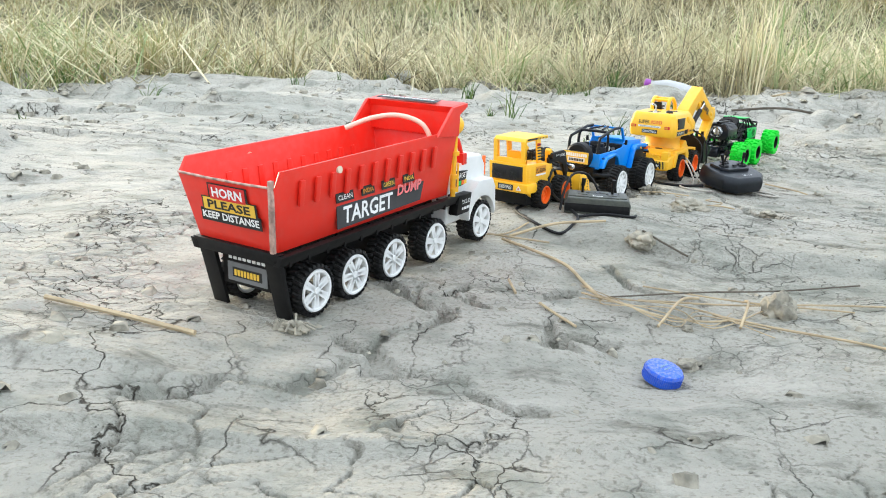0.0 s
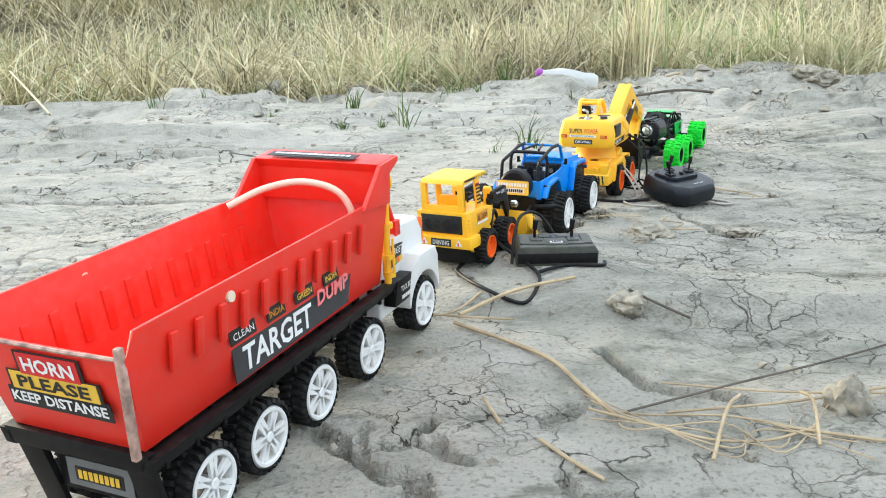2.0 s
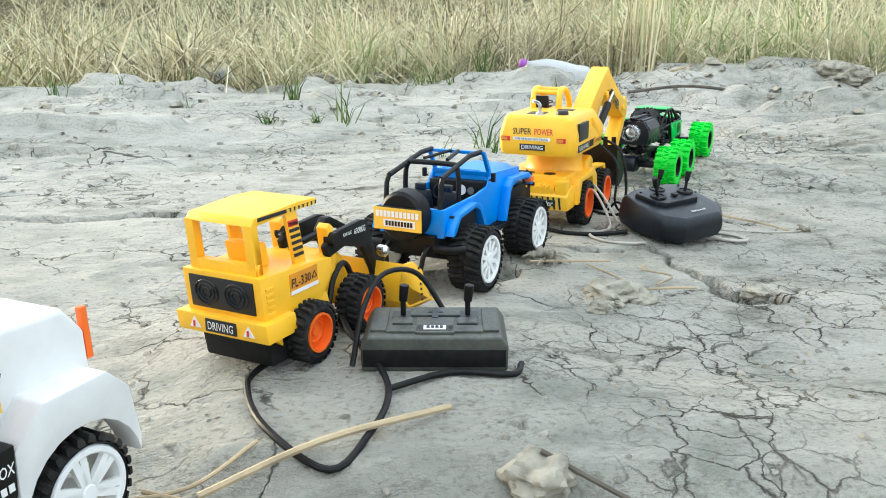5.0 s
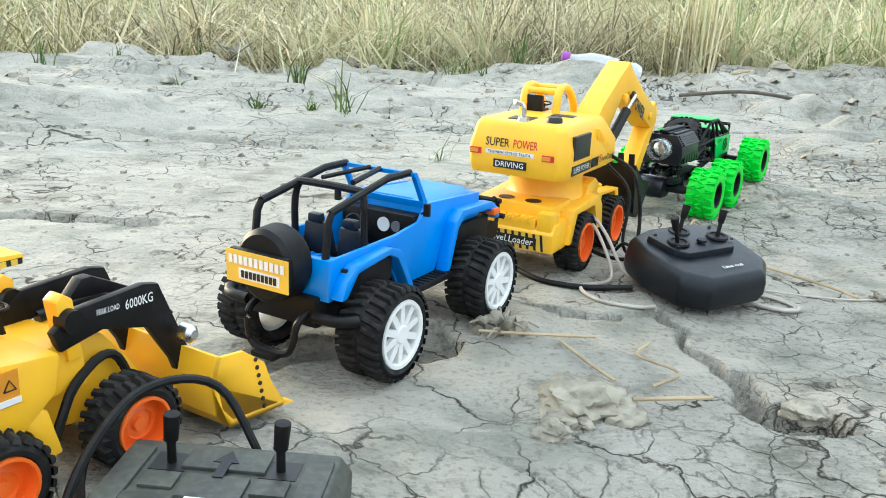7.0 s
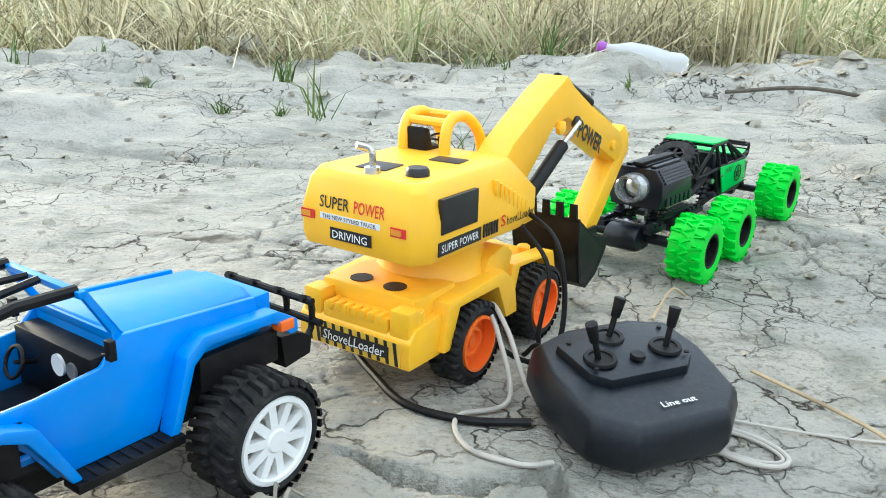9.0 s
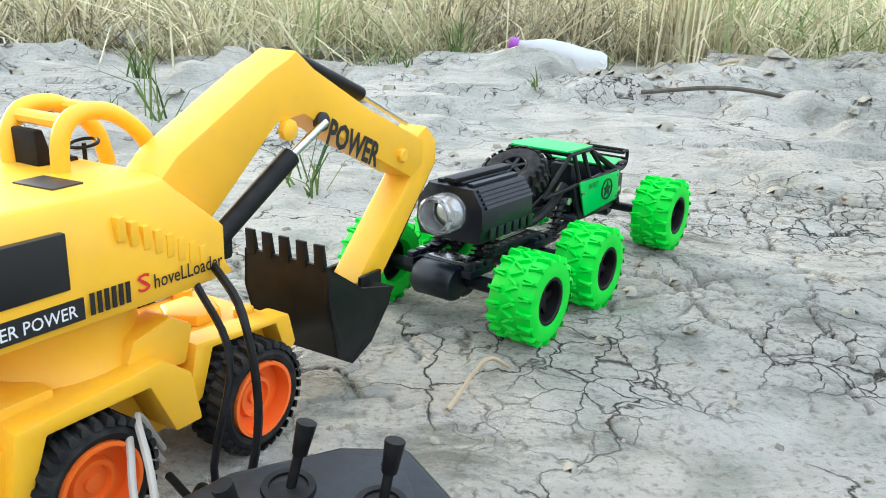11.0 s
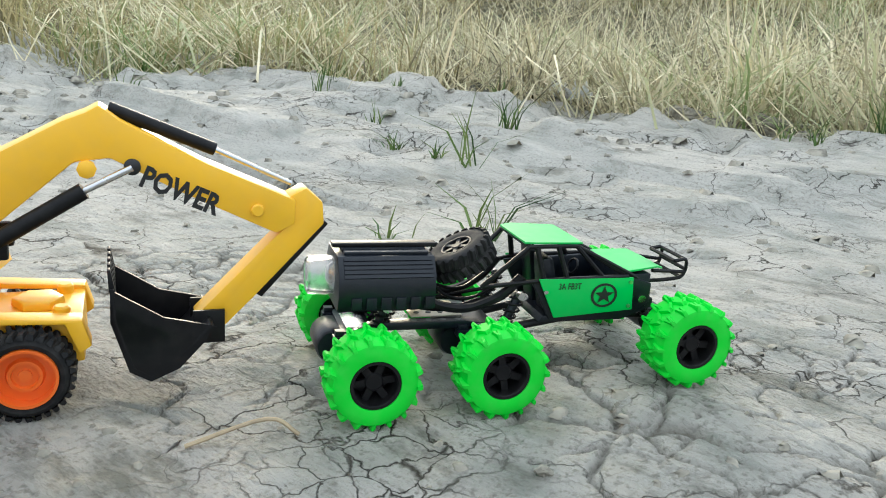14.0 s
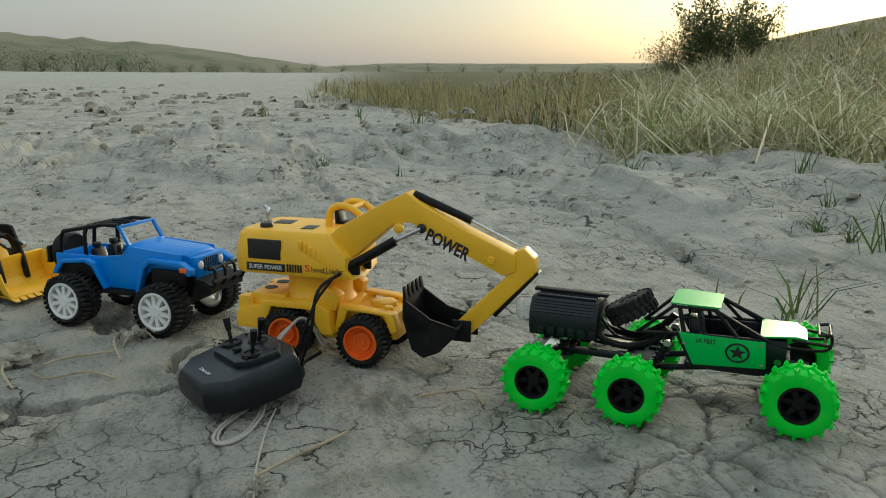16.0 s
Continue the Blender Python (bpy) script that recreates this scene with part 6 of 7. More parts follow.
    prism(b, [(0.092, 0.0760), (0.104, 0.0480), (0.152, 0.0480), (0.168, 0.0600), (0.168, 0.0730), (0.150, 0.0790)], -0.0240, -0.0210)
    prism(b, [(0.092, 0.0760), (0.104, 0.0480), (0.152, 0.0480), (0.168, 0.0600), (0.168, 0.0730), (0.150, 0.0790)], 0.0210, 0.0240)
    prism(b, [(0.098, 0.0460), (0.150, 0.0460), (0.172, 0.0560), (0.172, 0.0620), (0.150, 0.0520), (0.100, 0.0520)], -0.0230, 0.0230)
    box(b, 0.150, 0.168, -0.0220, 0.0220, 0.0600, 0.0790)
    part("tub", b, SATIN, t, "black plastic cockpit tub", bevel=0.0008)
    for y in (-0.010, 0.010):
        b = B()
        prism(b, [(0.104, 0.052), (0.124, 0.052), (0.124, 0.060), (0.112, 0.061), (0.1055, 0.0890), (0.0990, 0.0890)], y - 0.0075, y + 0.0075)
        part("seat", b, SATIN, t, bevel=0.0016)
    b = B()
    tube(b, [Vector((0.132, 0.010, 0.074)) + Vector((0.002 * math.sin(a), 0.0055 * math.cos(a), 0.0050 * math.sin(a))) for a in (2 * math.pi * k / 16 for k in range(17))], 0.0008, 6)
    part("steering_wheel", b, BLACK, t)
    for s in (-1, 1):
        b = B()
        prism(b, [(0.0945, 0.0785), (0.1530, 0.0785), (0.1545, 0.0560), (0.1050, 0.0520)], s * 0.0258, s * 0.0270)
        door = part("door_panel", b, GREENP, t, "green door panel with star print", bevel=0.0003)
        for x, z in ((0.0985, 0.0700), (0.1510, 0.0755), (0.1515, 0.0590)):
            b = B()
            lathe(b, [(-0.0008, 0.0012), (0.0008, 0.0012)], 10, (x, s * 0.0272, z))
            part("screw", b, STEEL, door)
        if s < 0:
            b = B()
            c = Vector((0.1350, -0.0272, 0.0668))
            n = 28
            for r0, r1 in ((0.0068, 0.0083),):
                ring = [[c + Vector((r * math.cos(2 * math.pi * k / n), d, r * math.sin(2 * math.pi * k / n))) for k in range(n)] for r, d in ((r0, 0), (r0, -0.0003), (r1, -0.0003), (r1, 0))]
                loft(b, ring, False)
            star = [(c.x + (0.0062 if k % 2 == 0 else 0.0026) * math.sin(2 * math.pi * k / 10), c.z + (0.0062 if k % 2 == 0 else 0.0026) * math.cos(2 * math.pi * k / 10)) for k in range(10)]
            prism(b, star, -0.0276, -0.0272)
            part("star_print", b, INK, door, "black star in a ring", smooth=False)
            lettering("3A FB3T", door, pose(0.1130, -0.0271, 0.0735, *SIDE), 0.0038, INK, 0.0140)
    b = B()
    loft(b, [[(0.088, -0.0200, 0.0998), (0.088, 0.0200, 0.0998), (0.088, 0.0200, 0.1010), (0.088, -0.0200, 0.1010)], [(0.094, -0.0225, 0.1006), (0.094, 0.0225, 0.1006), (0.094, 0.0225, 0.1018), (0.094, -0.0225, 0.1018)], [(0.121, -0.0205, 0.0998), (0.121, 0.0205, 0.0998), (0.121, 0.0205, 0.1010), (0.121, -0.0205, 0.1010)]])
    part("roof_panel", b, GREENP, t, "green roof panel")
    b = B()
    loft(b, [[(0.149, -0.0235, 0.0806), (0.149, 0.0235, 0.0806), (0.149, 0.0235, 0.0818), (0.149, -0.0235, 0.0818)], [(0.176, -0.0190, 0.0822), (0.176, 0.0190, 0.0822), (0.176, 0.0190, 0.0834), (0.176, -0.0190, 0.0834)], [(0.186, -0.0130, 0.0790), (0.186, 0.0130, 0.0790), (0.186, 0.0130, 0.0802), (0.186, -0.0130, 0.0802)]])
    part("hood_panel", b, GREENP, t, "green hood panel")
    # front bull bar
    b = B()
    for s in (-1, 1):
        tube(b, bend([(0.168, s * 0.016, 0.0720), (0.186, s * 0.015, 0.0720), (0.2035, s * 0.014, 0.0735), (0.2075, s * 0.014, 0.0800), (0.2060, s * 0.014, 0.0860), (0.196, s * 0.014, 0.0850)], 4), 0.0014, 6)
        tube(b, [(0.172, s * 0.018, 0.0800), (0.206, s * 0.014, 0.0770)], 0.0014, 6)
    for x, z in ((0.2075, 0.0790), (0.2060, 0.0860), (0.2035, 0.0735), (0.196, 0.0850)):
        tube(b, [(x, -0.014, z), (x, 0.014, z)], 0.0014, 6)
    part("bull_bar", b, BLACK, t, "black tubular bull bar")
    drop = lambda x, z: 0.0455 + (z - 0.05) * (0.94 - 0.07 * min(1.0, max(0.0, (x - 0.05) / 0.04))) if z > 0.05 else z - 0.0045 * max(0.0, (z - 0.04) / 0.01) if z > 0.04 else z
    reshape(t, ("wheel", "rim"), lambda x, y, z: (x + 0.005 * min(1.0, max(0.0, (x - 0.07) / 0.03)) - max(0.0, x - 0.165) * 0.28, y, drop(x, z)))
    for o in t.children:
        if o.name.split(".")[0] in ("engine_case", "lamp_cover", "reflector"):
            o.matrix_basis = pose(0.003, -0.006, -0.002)
    return t


# ---- remote controls ----
def box_remote(at):
    t = thing("box_remote_control", at, "dark olive box-shaped toy remote control with two sticks", "remote control")
    b = B()
    prism(b, [(-0.045, 0.0), (0.045, 0.0), (0.0455, 0.016), (0.041, 0.0225), (-0.041, 0.0225), (-0.0455, 0.016)], -0.0270, 0.0270)
    body = part("case", b, CAMO, t, "dark olive plastic case", bevel=0.0018, segments=3)
    b = box(B(), -0.0440, 0.0440, -0.0276, -0.0262, 0.003, 0.0145)
    part("front_panel", b, BLACK, t, bevel=0.0008)
    for x0, x1, y0, y1 in ((-0.030, 0.030, -0.020, -0.010), (-0.012, 0.012, -0.022, 0.004), (-0.040, -0.030, -0.018, 0.020), (0.030, 0.040, -0.018, 0.020), (-0.016, 0.016, 0.008, 0.022), (-0.027, -0.014, -0.006, 0.004), (0.014, 0.027, -0.006, 0.004)):
        b = box(B(), x0, x1, y0, y1, 0.0220, 0.0240)
        part("panel", b, CAMO, body, bevel=0.0006)
    b = B()
    prism(b, [(-0.005, 0.002), (0.0, 0.010), (0.005, 0.002), (0.002, 0.002), (0.002, -0.008), (-0.002, -0.008), (-0.002, 0.002)], -0.0244, -0.0240)
    part("arrow_print", b, SATIN, t, at=Matrix(((1, 0, 0, 0), (0, 0, 1, 0.010), (0, -1, 0, 0), (0, 0, 0, 1))), smooth=False)
    sticker(t, pose(0, -0.0145, 0.0243), 0.014, 0.006, PAPER, "badge", "white badge")
    bars(t, pose(0, -0.0145, 0.0245), 0.011, 0.0036, INK, 4)
    for x in (-0.021, 0.021):
        b = box(B(), x - 0.007, x + 0.007, 0.006, 0.018, 0.0223, 0.0228)
        part("stick_slot", b, INK, t, smooth=False)
        b = B()
        rod(b, (x, 0.012, 0.0205), (x, 0.012, 0.0330), 0.0018)
        rod(b, (x, 0.012, 0.0320), (x + 0.001, 0.012, 0.0430), 0.0028, 0.0032)
        part("stick", b, BLACK, t, "black control stick", bevel=0.0004)
    return t


def pad_remote(at):
    t = thing("pad_remote_control", at, "black rounded toy remote control with three sticks and printed words", "remote control")
    b = B()
    out = [(-0.026, -0.044), (0.026, -0.044), (0.043, -0.028), (0.047, 0.008), (0.042, 0.034), (0.020, 0.042), (-0.020, 0.042), (-0.042, 0.034), (-0.047, 0.008), (-0.043, -0.028)]
    rings = []
    for k, z in ((0.80, 0.0), (0.94, 0.003), (1.0, 0.010), (1.0, 0.018), (0.965, 0.0240), (0.90, 0.0280)):
        rings.append([(x * k, y * k, z + (0.0060 * (y + 0.044) / 0.086 if z > 0.02 else 0)) for x, y in out])
    loft(b, rings)
    case = part("case", b, SATIN, t, "satin black rounded case", bevel=0.0015)
    b = B()
    deck = [(-0.030, -0.004), (-0.022, -0.012), (0.022, -0.012), (0.030, -0.004), (0.034, 0.022), (0.018, 0.030), (-0.018, 0.030), (-0.034, 0.022)]
    loft(b, [[(x, y, 0.0290 + 0.06 * (y + 0.012)) for x, y in deck], [(x * 0.98, y * 0.98, 0.0352 + 0.06 * (y + 0.012)) for x, y in deck]])
    part("deck", b, SATIN, case, bevel=0.001)
    for x, y, dx, dy in ((-0.019, 0.004, -0.004, 0.001), (0.019, 0.004, 0.003, 0.002), (-0.004, 0.021, 0.004, 0.002)):
        b = B()
        lathe(b, [(0.0362, 0.0085), (0.0376, 0.0080), (0.0376, 0.0060), (0.0368, 0.0058)], 24, (x, y, 0.0006), "z")
        part("stick_ring", b, BLACK, case)
        b = B()
        rod(b, (x, y, 0.034), (x + dx, y + dy, 0.0480), 0.0016)
        rod(b, (x + dx, y + dy, 0.0470), (x + dx * 1.7, y + dy * 1.7, 0.0570), 0.0024, 0.0032)
        part("stick", b, BLACK, t, "black control stick", bevel=0.0004)
    b = B()
    lathe(b, [(0.0362, 0.004), (0.0380, 0.0036)], 8, (0.0, 0.0, 0.0008), "z")
    part("button", b, BLACK, case)
    for x, y in ((-0.026, -0.004), (0.026, -0.004), (0.027, 0.021), (-0.027, 0.021)):
        b = B()
        lathe(b, [(0.0362, 0.0014), (0.0370, 0.0012)], 10, (x, y, 0.001), "z")
        part("screw", b, BLACK, case)
    lettering("Line out", t, pose(0.004, -0.0300, 0.0288, 4, 0, 0) @ pose(0, 0, 0.0008), 0.0036, PAPER, 0.019)
    return t


# ---- leads ----
def lead(name, points, r, mat, label):
    """A lead lying on the ground along the given points (x, y, height over the ground)."""
    b = B()
    tube(b, bend([(x, y, ground_at(x, y) + h) for x, y, h in points], 6), r, 8)
    return tagged(part(name, b, mat), label, "cable")


wheel_loader(placed(0.1510, 0.9840, 0.0210, 54.5, 0, 0, 0.0345, 1.01))
crawler(placed(0.608, 1.538, 0.000, 52.8, -0.3, 0, 0.0575, 1.037))
box_remote(pose(0.2185, 0.985, 0.0215, 1, 0, -9) @ Matrix.Scale(0.93, 4))
pad_remote(pose(0.5120, 1.3220, 0.004, 7, -2, 23))
lead("black_lead", [(0.176, 1.050, .020), (0.168, 1.045, .042), (0.160, 1.025, .036), (0.150, 1.005, .010), (0.115, 0.972, .003), (0.111, 0.945, .003), (0.123, 0.900, .003), (0.153, 0.868, .003), (0.174, 0.890, .003), (0.185, 0.925, .004), (0.184, 0.960, .005), (0.168, 1.000, .010), (0.164, 1.030, .014)], 0.0019, BLACK, "looped black rubber lead lying on the mud")
lead("black_lead", [(0.186, 0.938, .003), (0.222, 0.950, .003), (0.256, 0.944, .003), (0.266, 0.962, .003)], 0.0019, BLACK, "black rubber lead lying along the olive remote")
lead("black_lead", [(0.168, 0.966, .006), (0.176, 0.986, .030), (0.190, 1.008, .044), (0.213, 1.022, .040), (0.232, 1.012, .012)], 0.0017, BLACK, "arched black lead from loader to remote")
lead("grey_lead", [(0.445, 1.395, .012), (0.440, 1.380, .036), (0.446, 1.360, .030), (0.452, 1.335, .004), (0.425, 1.320, .002), (0.430, 1.290, .002), (0.455, 1.278, .002), (0.470, 1.282, .002)], 0.0014, CORD, "pale grey twin lead looped beside the excavator")
lead("grey_lead", [(0.445, 1.397, .016), (0.443, 1.378, .040), (0.452, 1.360, .030), (0.462, 1.340, .008), (0.472, 1.330, .006)], 0.0014, CORD, "pale grey lead hanging from the excavator")
lead("grey_lead", [(0.500, 1.354, .006), (0.522, 1.340, .003), (0.554, 1.333, .002), (0.580, 1.320, .002), (0.589, 1.305, .002), (0.580, 1.297, .002), (0.560, 1.302, .002), (0.535, 1.322, .002), (0.512, 1.3455, .004)], 0.0014, CORD, "pale grey lead looped beside the black remote")
lead("grey_lead", [(0.499, 1.352, .005), (0.520, 1.3375, .002), (0.552, 1.3305, .002), (0.577, 1.3185, .002), (0.586, 1.305, .002), (0.579, 1.3, .002), (0.561, 1.3045, .002), (0.538, 1.323, .002)], 0.0010, CORD, "thin pale lead looped beside the black remote")
lead("grey_lead", [(0.545, 1.345, .003), (0.580, 1.335, .002), (0.640, 1.325, .002), (0.690, 1.322, .002)], 0.0008, CORD, "thin pale lead stretched over the mud")
lead("black_lead", [(0.365, 1.385, .004), (0.378, 1.362, .003), (0.398, 1.332, .002), (0.430, 1.316, .002), (0.462, 1.312, .004)], 0.0022, BLACK, "black lead running under the excavator")
lead("black_lead", [(0.462, 1.412, .085), (0.478, 1.388, .075), (0.484, 1.380, .040), (0.478, 1.372, .010), (0.462, 1.378, .006), (0.448, 1.392, .008)], 0.0016, BLACK, "black lead hanging from the excavator house")
lead("black_lead", [(0.458, 1.404, .080), (0.474, 1.384, .060), (0.470, 1.372, .018), (0.490, 1.372, .004), (0.500, 1.360, .003), (0.488, 1.350, .006), (0.470, 1.362, .022), (0.462, 1.372, .012)], 0.0014, BLACK, "coiled black lead beside the excavator wheel")


# ---- things lying about ----
def lump(r, seed, squash=0.6, detail=2):
    """An uneven broken clod."""
    b = B()
    bmesh.ops.create_icosphere(b, subdivisions=detail + 1, radius=1)
    off = Vector((seed * 7.1, seed * 3.3, seed * 1.7))
    for v in b.verts:
        n = noise.noise(v.co * 1.3 + off) * 0.45 + noise.noise(v.co * 3.5 + off) * 0.22 + noise.noise(v.co * 9 + off) * 0.08
        v.co = v.co * r * (1 + n)
        v.co.z *= squash
    return b


def clod(x, y, r, squash, seed, label, sink=0.35):
    ob = part("mud_clod", lump(r, seed, squash, 3), CLOD, at=pose(x, y, ground_at(x, y) + r * squash * (1 - 2 * sink) * 0.8, 0, 0, seed * 57))
    return tagged(ob, label, "clod", "loose clods of mud")


clod(0.333, 0.650, 0.0145, 1.1, 1.2, "upright pale clod of dry mud beside straw")
clod(0.214, 0.536, 0.0085, 0.8, 2.1, "small brown clod beside the blue cap")
clod(0.247, 0.846, 0.0155, 0.75, 3.3, "brown clod with roots")
clod(0.378, 1.123, 0.022, 0.55, 4.2, "flat broken clod of grey mud")
clod(0.398, 1.113, 0.012, 0.6, 5.6, "small broken clod of grey mud")
clod(0.364, 1.103, 0.008, 0.6, 6.4, "crumb of brown mud")
clod(0.375, 1.102, 0.006, 0.6, 7.4, "crumb of brown mud")
clod(0.358, 1.090, 0.008, 0.7, 8.1, "small clod of brown mud")
clod(0.232, 0.602, 0.005, 0.7, 9.1, "small crumb of brown mud")
clod(0.70, 1.56, 0.004, 0.7, 10.1, "small crumb of brown mud")
clod(0.505, 1.128, 0.012, 0.5, 11.1, "clod of mud on the edge of a hollow")


def plant_clump(x, y, r, seed, label):
    """A dried, crusted knot of plant and mud: many small lumps in one."""
    rng = random.Random(seed)
    b = B()
    for k in range(16):
        a, d = rng.uniform(0, 6.28), rng.uniform(0, r)
        bmesh.ops.create_icosphere(b, subdivisions=2, radius=rng.uniform(0.18, 0.38) * r, matrix=Matrix.Translation((math.cos(a) * d, math.sin(a) * d * 0.7, rng.uniform(0, r * 0.7))))
    for v in b.verts:
        v.co += Vector((noise.noise(v.co * 220), noise.noise(v.co * 220 + Vector((9, 0, 0))), noise.noise(v.co * 220 + Vector((0, 9, 0))))) * r * 0.28
    for k in range(9):
        a = rng.uniform(0, 6.28)
        tube(b, [(0, 0, r * 0.3), (math.cos(a) * r * 0.8, math.sin(a) * r * 0.8, r * rng.uniform(0.3, 1.0)), (math.cos(a) * r * 1.5, math.sin(a) * r * 1.5, r * rng.uniform(0.1, 0.9))], 0.0009, 5)
    return tagged(part("dried_plant", b, CLOD, at=pose(x, y, ground_at(x, y) - 0.001)), label, "plant")


plant_clump(-0.104, 0.556, 0.012, 1, "pale dried plant knot by the truck wheel")
plant_clump(-0.118, 0.562, 0.008, 4, "pale dried plant knot on cracked mud")
plant_clump(0.352, 1.222, 0.015, 2, "grey dried plant knot by the jeep wheel")
plant_clump(0.668, 1.325, 0.007, 3, "small dark dried plant on mud")


def straw(points, r, label, mat=None):
    b = B()
    way = bend([(x, y, ground_at(x, y) + h + r) for x, y, h in points], 5)
    tube(b, way, r, 6)
    return tagged(part("straw_stalk", b, mat or TWIG), label, "stalk", "stalks on the mud")


DARKTWIG = material("grey_twig", (0.12, 0.10, 0.075), 0.85, vary=0.2, scale=60, bump=0.6)
straw([(-0.311, .566, .001), (-.25, .550, .002), (-.176, .522, .001)], 0.0022, "long pale dry stalk lying on cracked mud")
straw([(.085, .835, .002), (.120, .790, .002), (.146, .749, .002), (.156, .70, .003), (.166, .658, .003)], 0.0018, "long split straw stalk lying on mud")
straw([(.150, .672, .004), (.180, .640, .006), (.213, .617, .004), (.250, .612, .003), (.290, .622, .002)], 0.0010, "long pale straw across a hollow")
for k, (dx, dy, r) in enumerate(((.006, .012, .0006), (-.004, -.010, .0005), (.014, -.016, .0006), (.004, .022, .0005))):
    straw([(.150 + dx, .672 + dy, .003), (.182 - dx, .640 + dy * .4, .007), (.215 + dx, .617 - dy, .005), (.252, .612 + dy, .004), (.292 + dx * 2, .622 - dy * 2, .002)], r, "thin split straw across a hollow")
straw([(.160, .668, .003), (.19, .650, .006), (.232, .640, .006), (.27, .628, .003)], 0.0008, "thin pale straw across a hollow")
straw([(.262, .628, .003), (.31, .602, .002), (.371, .558, .002), (.43, .50, .002)], 0.0013, "long pale straw stalk lying on mud")
straw([(.175, .664, .004), (.27, .690, .006), (.36, .722, .004), (.457, .7505, .002)], 0.0009, "long thin dark twig lying on mud", DARKTWIG)
straw([(.20, .655, .004), (.29, .655, .006), (.38, .66, .004), (.50, .67, .002)], 0.0010, "thin pale straw lying on mud")
straw([(.215, .70, .003), (.30, .672, .005), (.40, .645, .002)], 0.0009, "thin pale straw lying on mud")
straw([(.205, .598, .003), (.235, .640, .010), (.262, .672, .004)], 0.0013, "short pale straw lying on mud")
straw([(.278, .600, .002), (.298, .640, .012), (.306, .668, .006)], 0.0012, "short bent straw beside a clod")
straw([(.106, .640, .002), (.118, .610, .002), (.132, .590, .001)], 0.0013, "short straw on cracked mud")
straw([(.082, .700, .002), (.086, .665, .001)], 0.0014, "short pale straw on mud")
straw([(.247, .848, .012), (.270, .836, .008), (.295, .822, .004)], 0.0013, "short dark twig beside a clod", DARKTWIG)
straw([(.095, .862, .002), (.150, .880, .004), (.215, .905, .002)], 0.0018, "pale straw beside the black lead")
straw([(.070, .870, .002), (.105, .850, .003), (.140, .842, .002)], 0.0012, "thin pale straw beside the truck")
straw([(.05, .86, .002), (.09, .868, .004), (.12, .888, .002)], 0.0010, "thin pale straw beside the truck")
straw([(.335, 1.212, .004), (.365, 1.205, .006), (.41, 1.215, .003)], 0.0011, "thin straw by the dried plant")
straw([(.385, 1.205, .003), (.395, 1.170, .003), (.405, 1.150, .002)], 0.0010, "thin straw on mud")
straw([(.405, 1.118, .006), (.43, 1.122, .006), (.455, 1.135, .003)], 0.0012, "thin straw by a broken clod")
straw([(.425, 1.145, .002), (.445, 1.160, .006), (.430, 1.190, .003), (.445, 1.215, .002)], 0.0009, "curled thin root on mud")
straw([(.555, 1.46, .002), (.575, 1.495, .010), (.588, 1.505, .002)], 0.0011, "pale straw between the toys")
straw([(.60, 1.395, .002), (.635, 1.345, .003), (.648, 1.325, .002)], 0.0013, "pale straw lying on mud")
straw([(.95, 2.62, .004), (1.1, 2.55, .01), (1.3, 2.50, .004)], 0.004, "dark dry twig lying on the flat mud", DARKTWIG)
straw([(.80, 2.90, .006), (1.02, 2.88, .010), (1.26, 2.93, .01)], 0.004, "long dry stalk at the foot of the grass")
straw([(.10, 1.0, .002), (.06, 1.12, .003)], 0.001, "thin straw on mud")


def tuft(x, y, h, n, seed, label, wide=0.004):
    rng = np.random.default_rng(seed)
    px, py = x + rng.normal(0, h * 0.10, n), y + rng.normal(0, h * 0.10, n)
    return tagged(blades("grass_tuft", px, py, rng.uniform(0.4, 1.0, n) * h, rng.uniform(0.5, 1.0, n) * wide, rng.uniform(0.1, 1.0, n), GREEN, seed + 50), label, "grass tuft", "green tufts on the mud")


for k, (x, y, h, n) in enumerate(((.208, 2.217, .12, 11), (.10, 2.50, .09, 26), (.055, 2.24, .05, 26), (.355, 1.863, .055, 9), (.432, 1.92, .11, 14), (.445, 1.89, .05, 10), (.49, 3.05, .13, 16), (.53, 2.90, .06, 12), (-.44, 2.6, .10, 20), (-.33, 2.72, .05, 14),
                                 (.64, 2.95, .14, 24), (-.13, 2.41, .07, 14), (.15, 2.22, .05, 16), (.45, 2.97, .09, 12), (-.83, 2.37, .09, 14), (-1.22, 2.68, .12, 22), (-1.26, 1.59, .07, 18), (-.67, 2.86, .12, 18), (-1.6, 1.9, .08, 14), (-.9, 1.75, .05, 10),
                                 (-2.2, 2.1, .12, 18), (-1.9, 2.5, .12, 18), (-1.5, 2.9, .14, 20), (-.2, 2.95, .10, 14), (-2.6, 1.5, .10, 12), (-3.1, 2.0, .14, 18), (.98, 3.1, .12, 14), (1.55, 3.2, .12, 14), (.76, 2.61, .05, 10), (-.75, 3.0, .12, 12))):
    tuft(x, y, h, n, k, "small green tuft of grass growing from dry mud" if h < 0.1 else "taller green tuft of grass growing from dry mud")

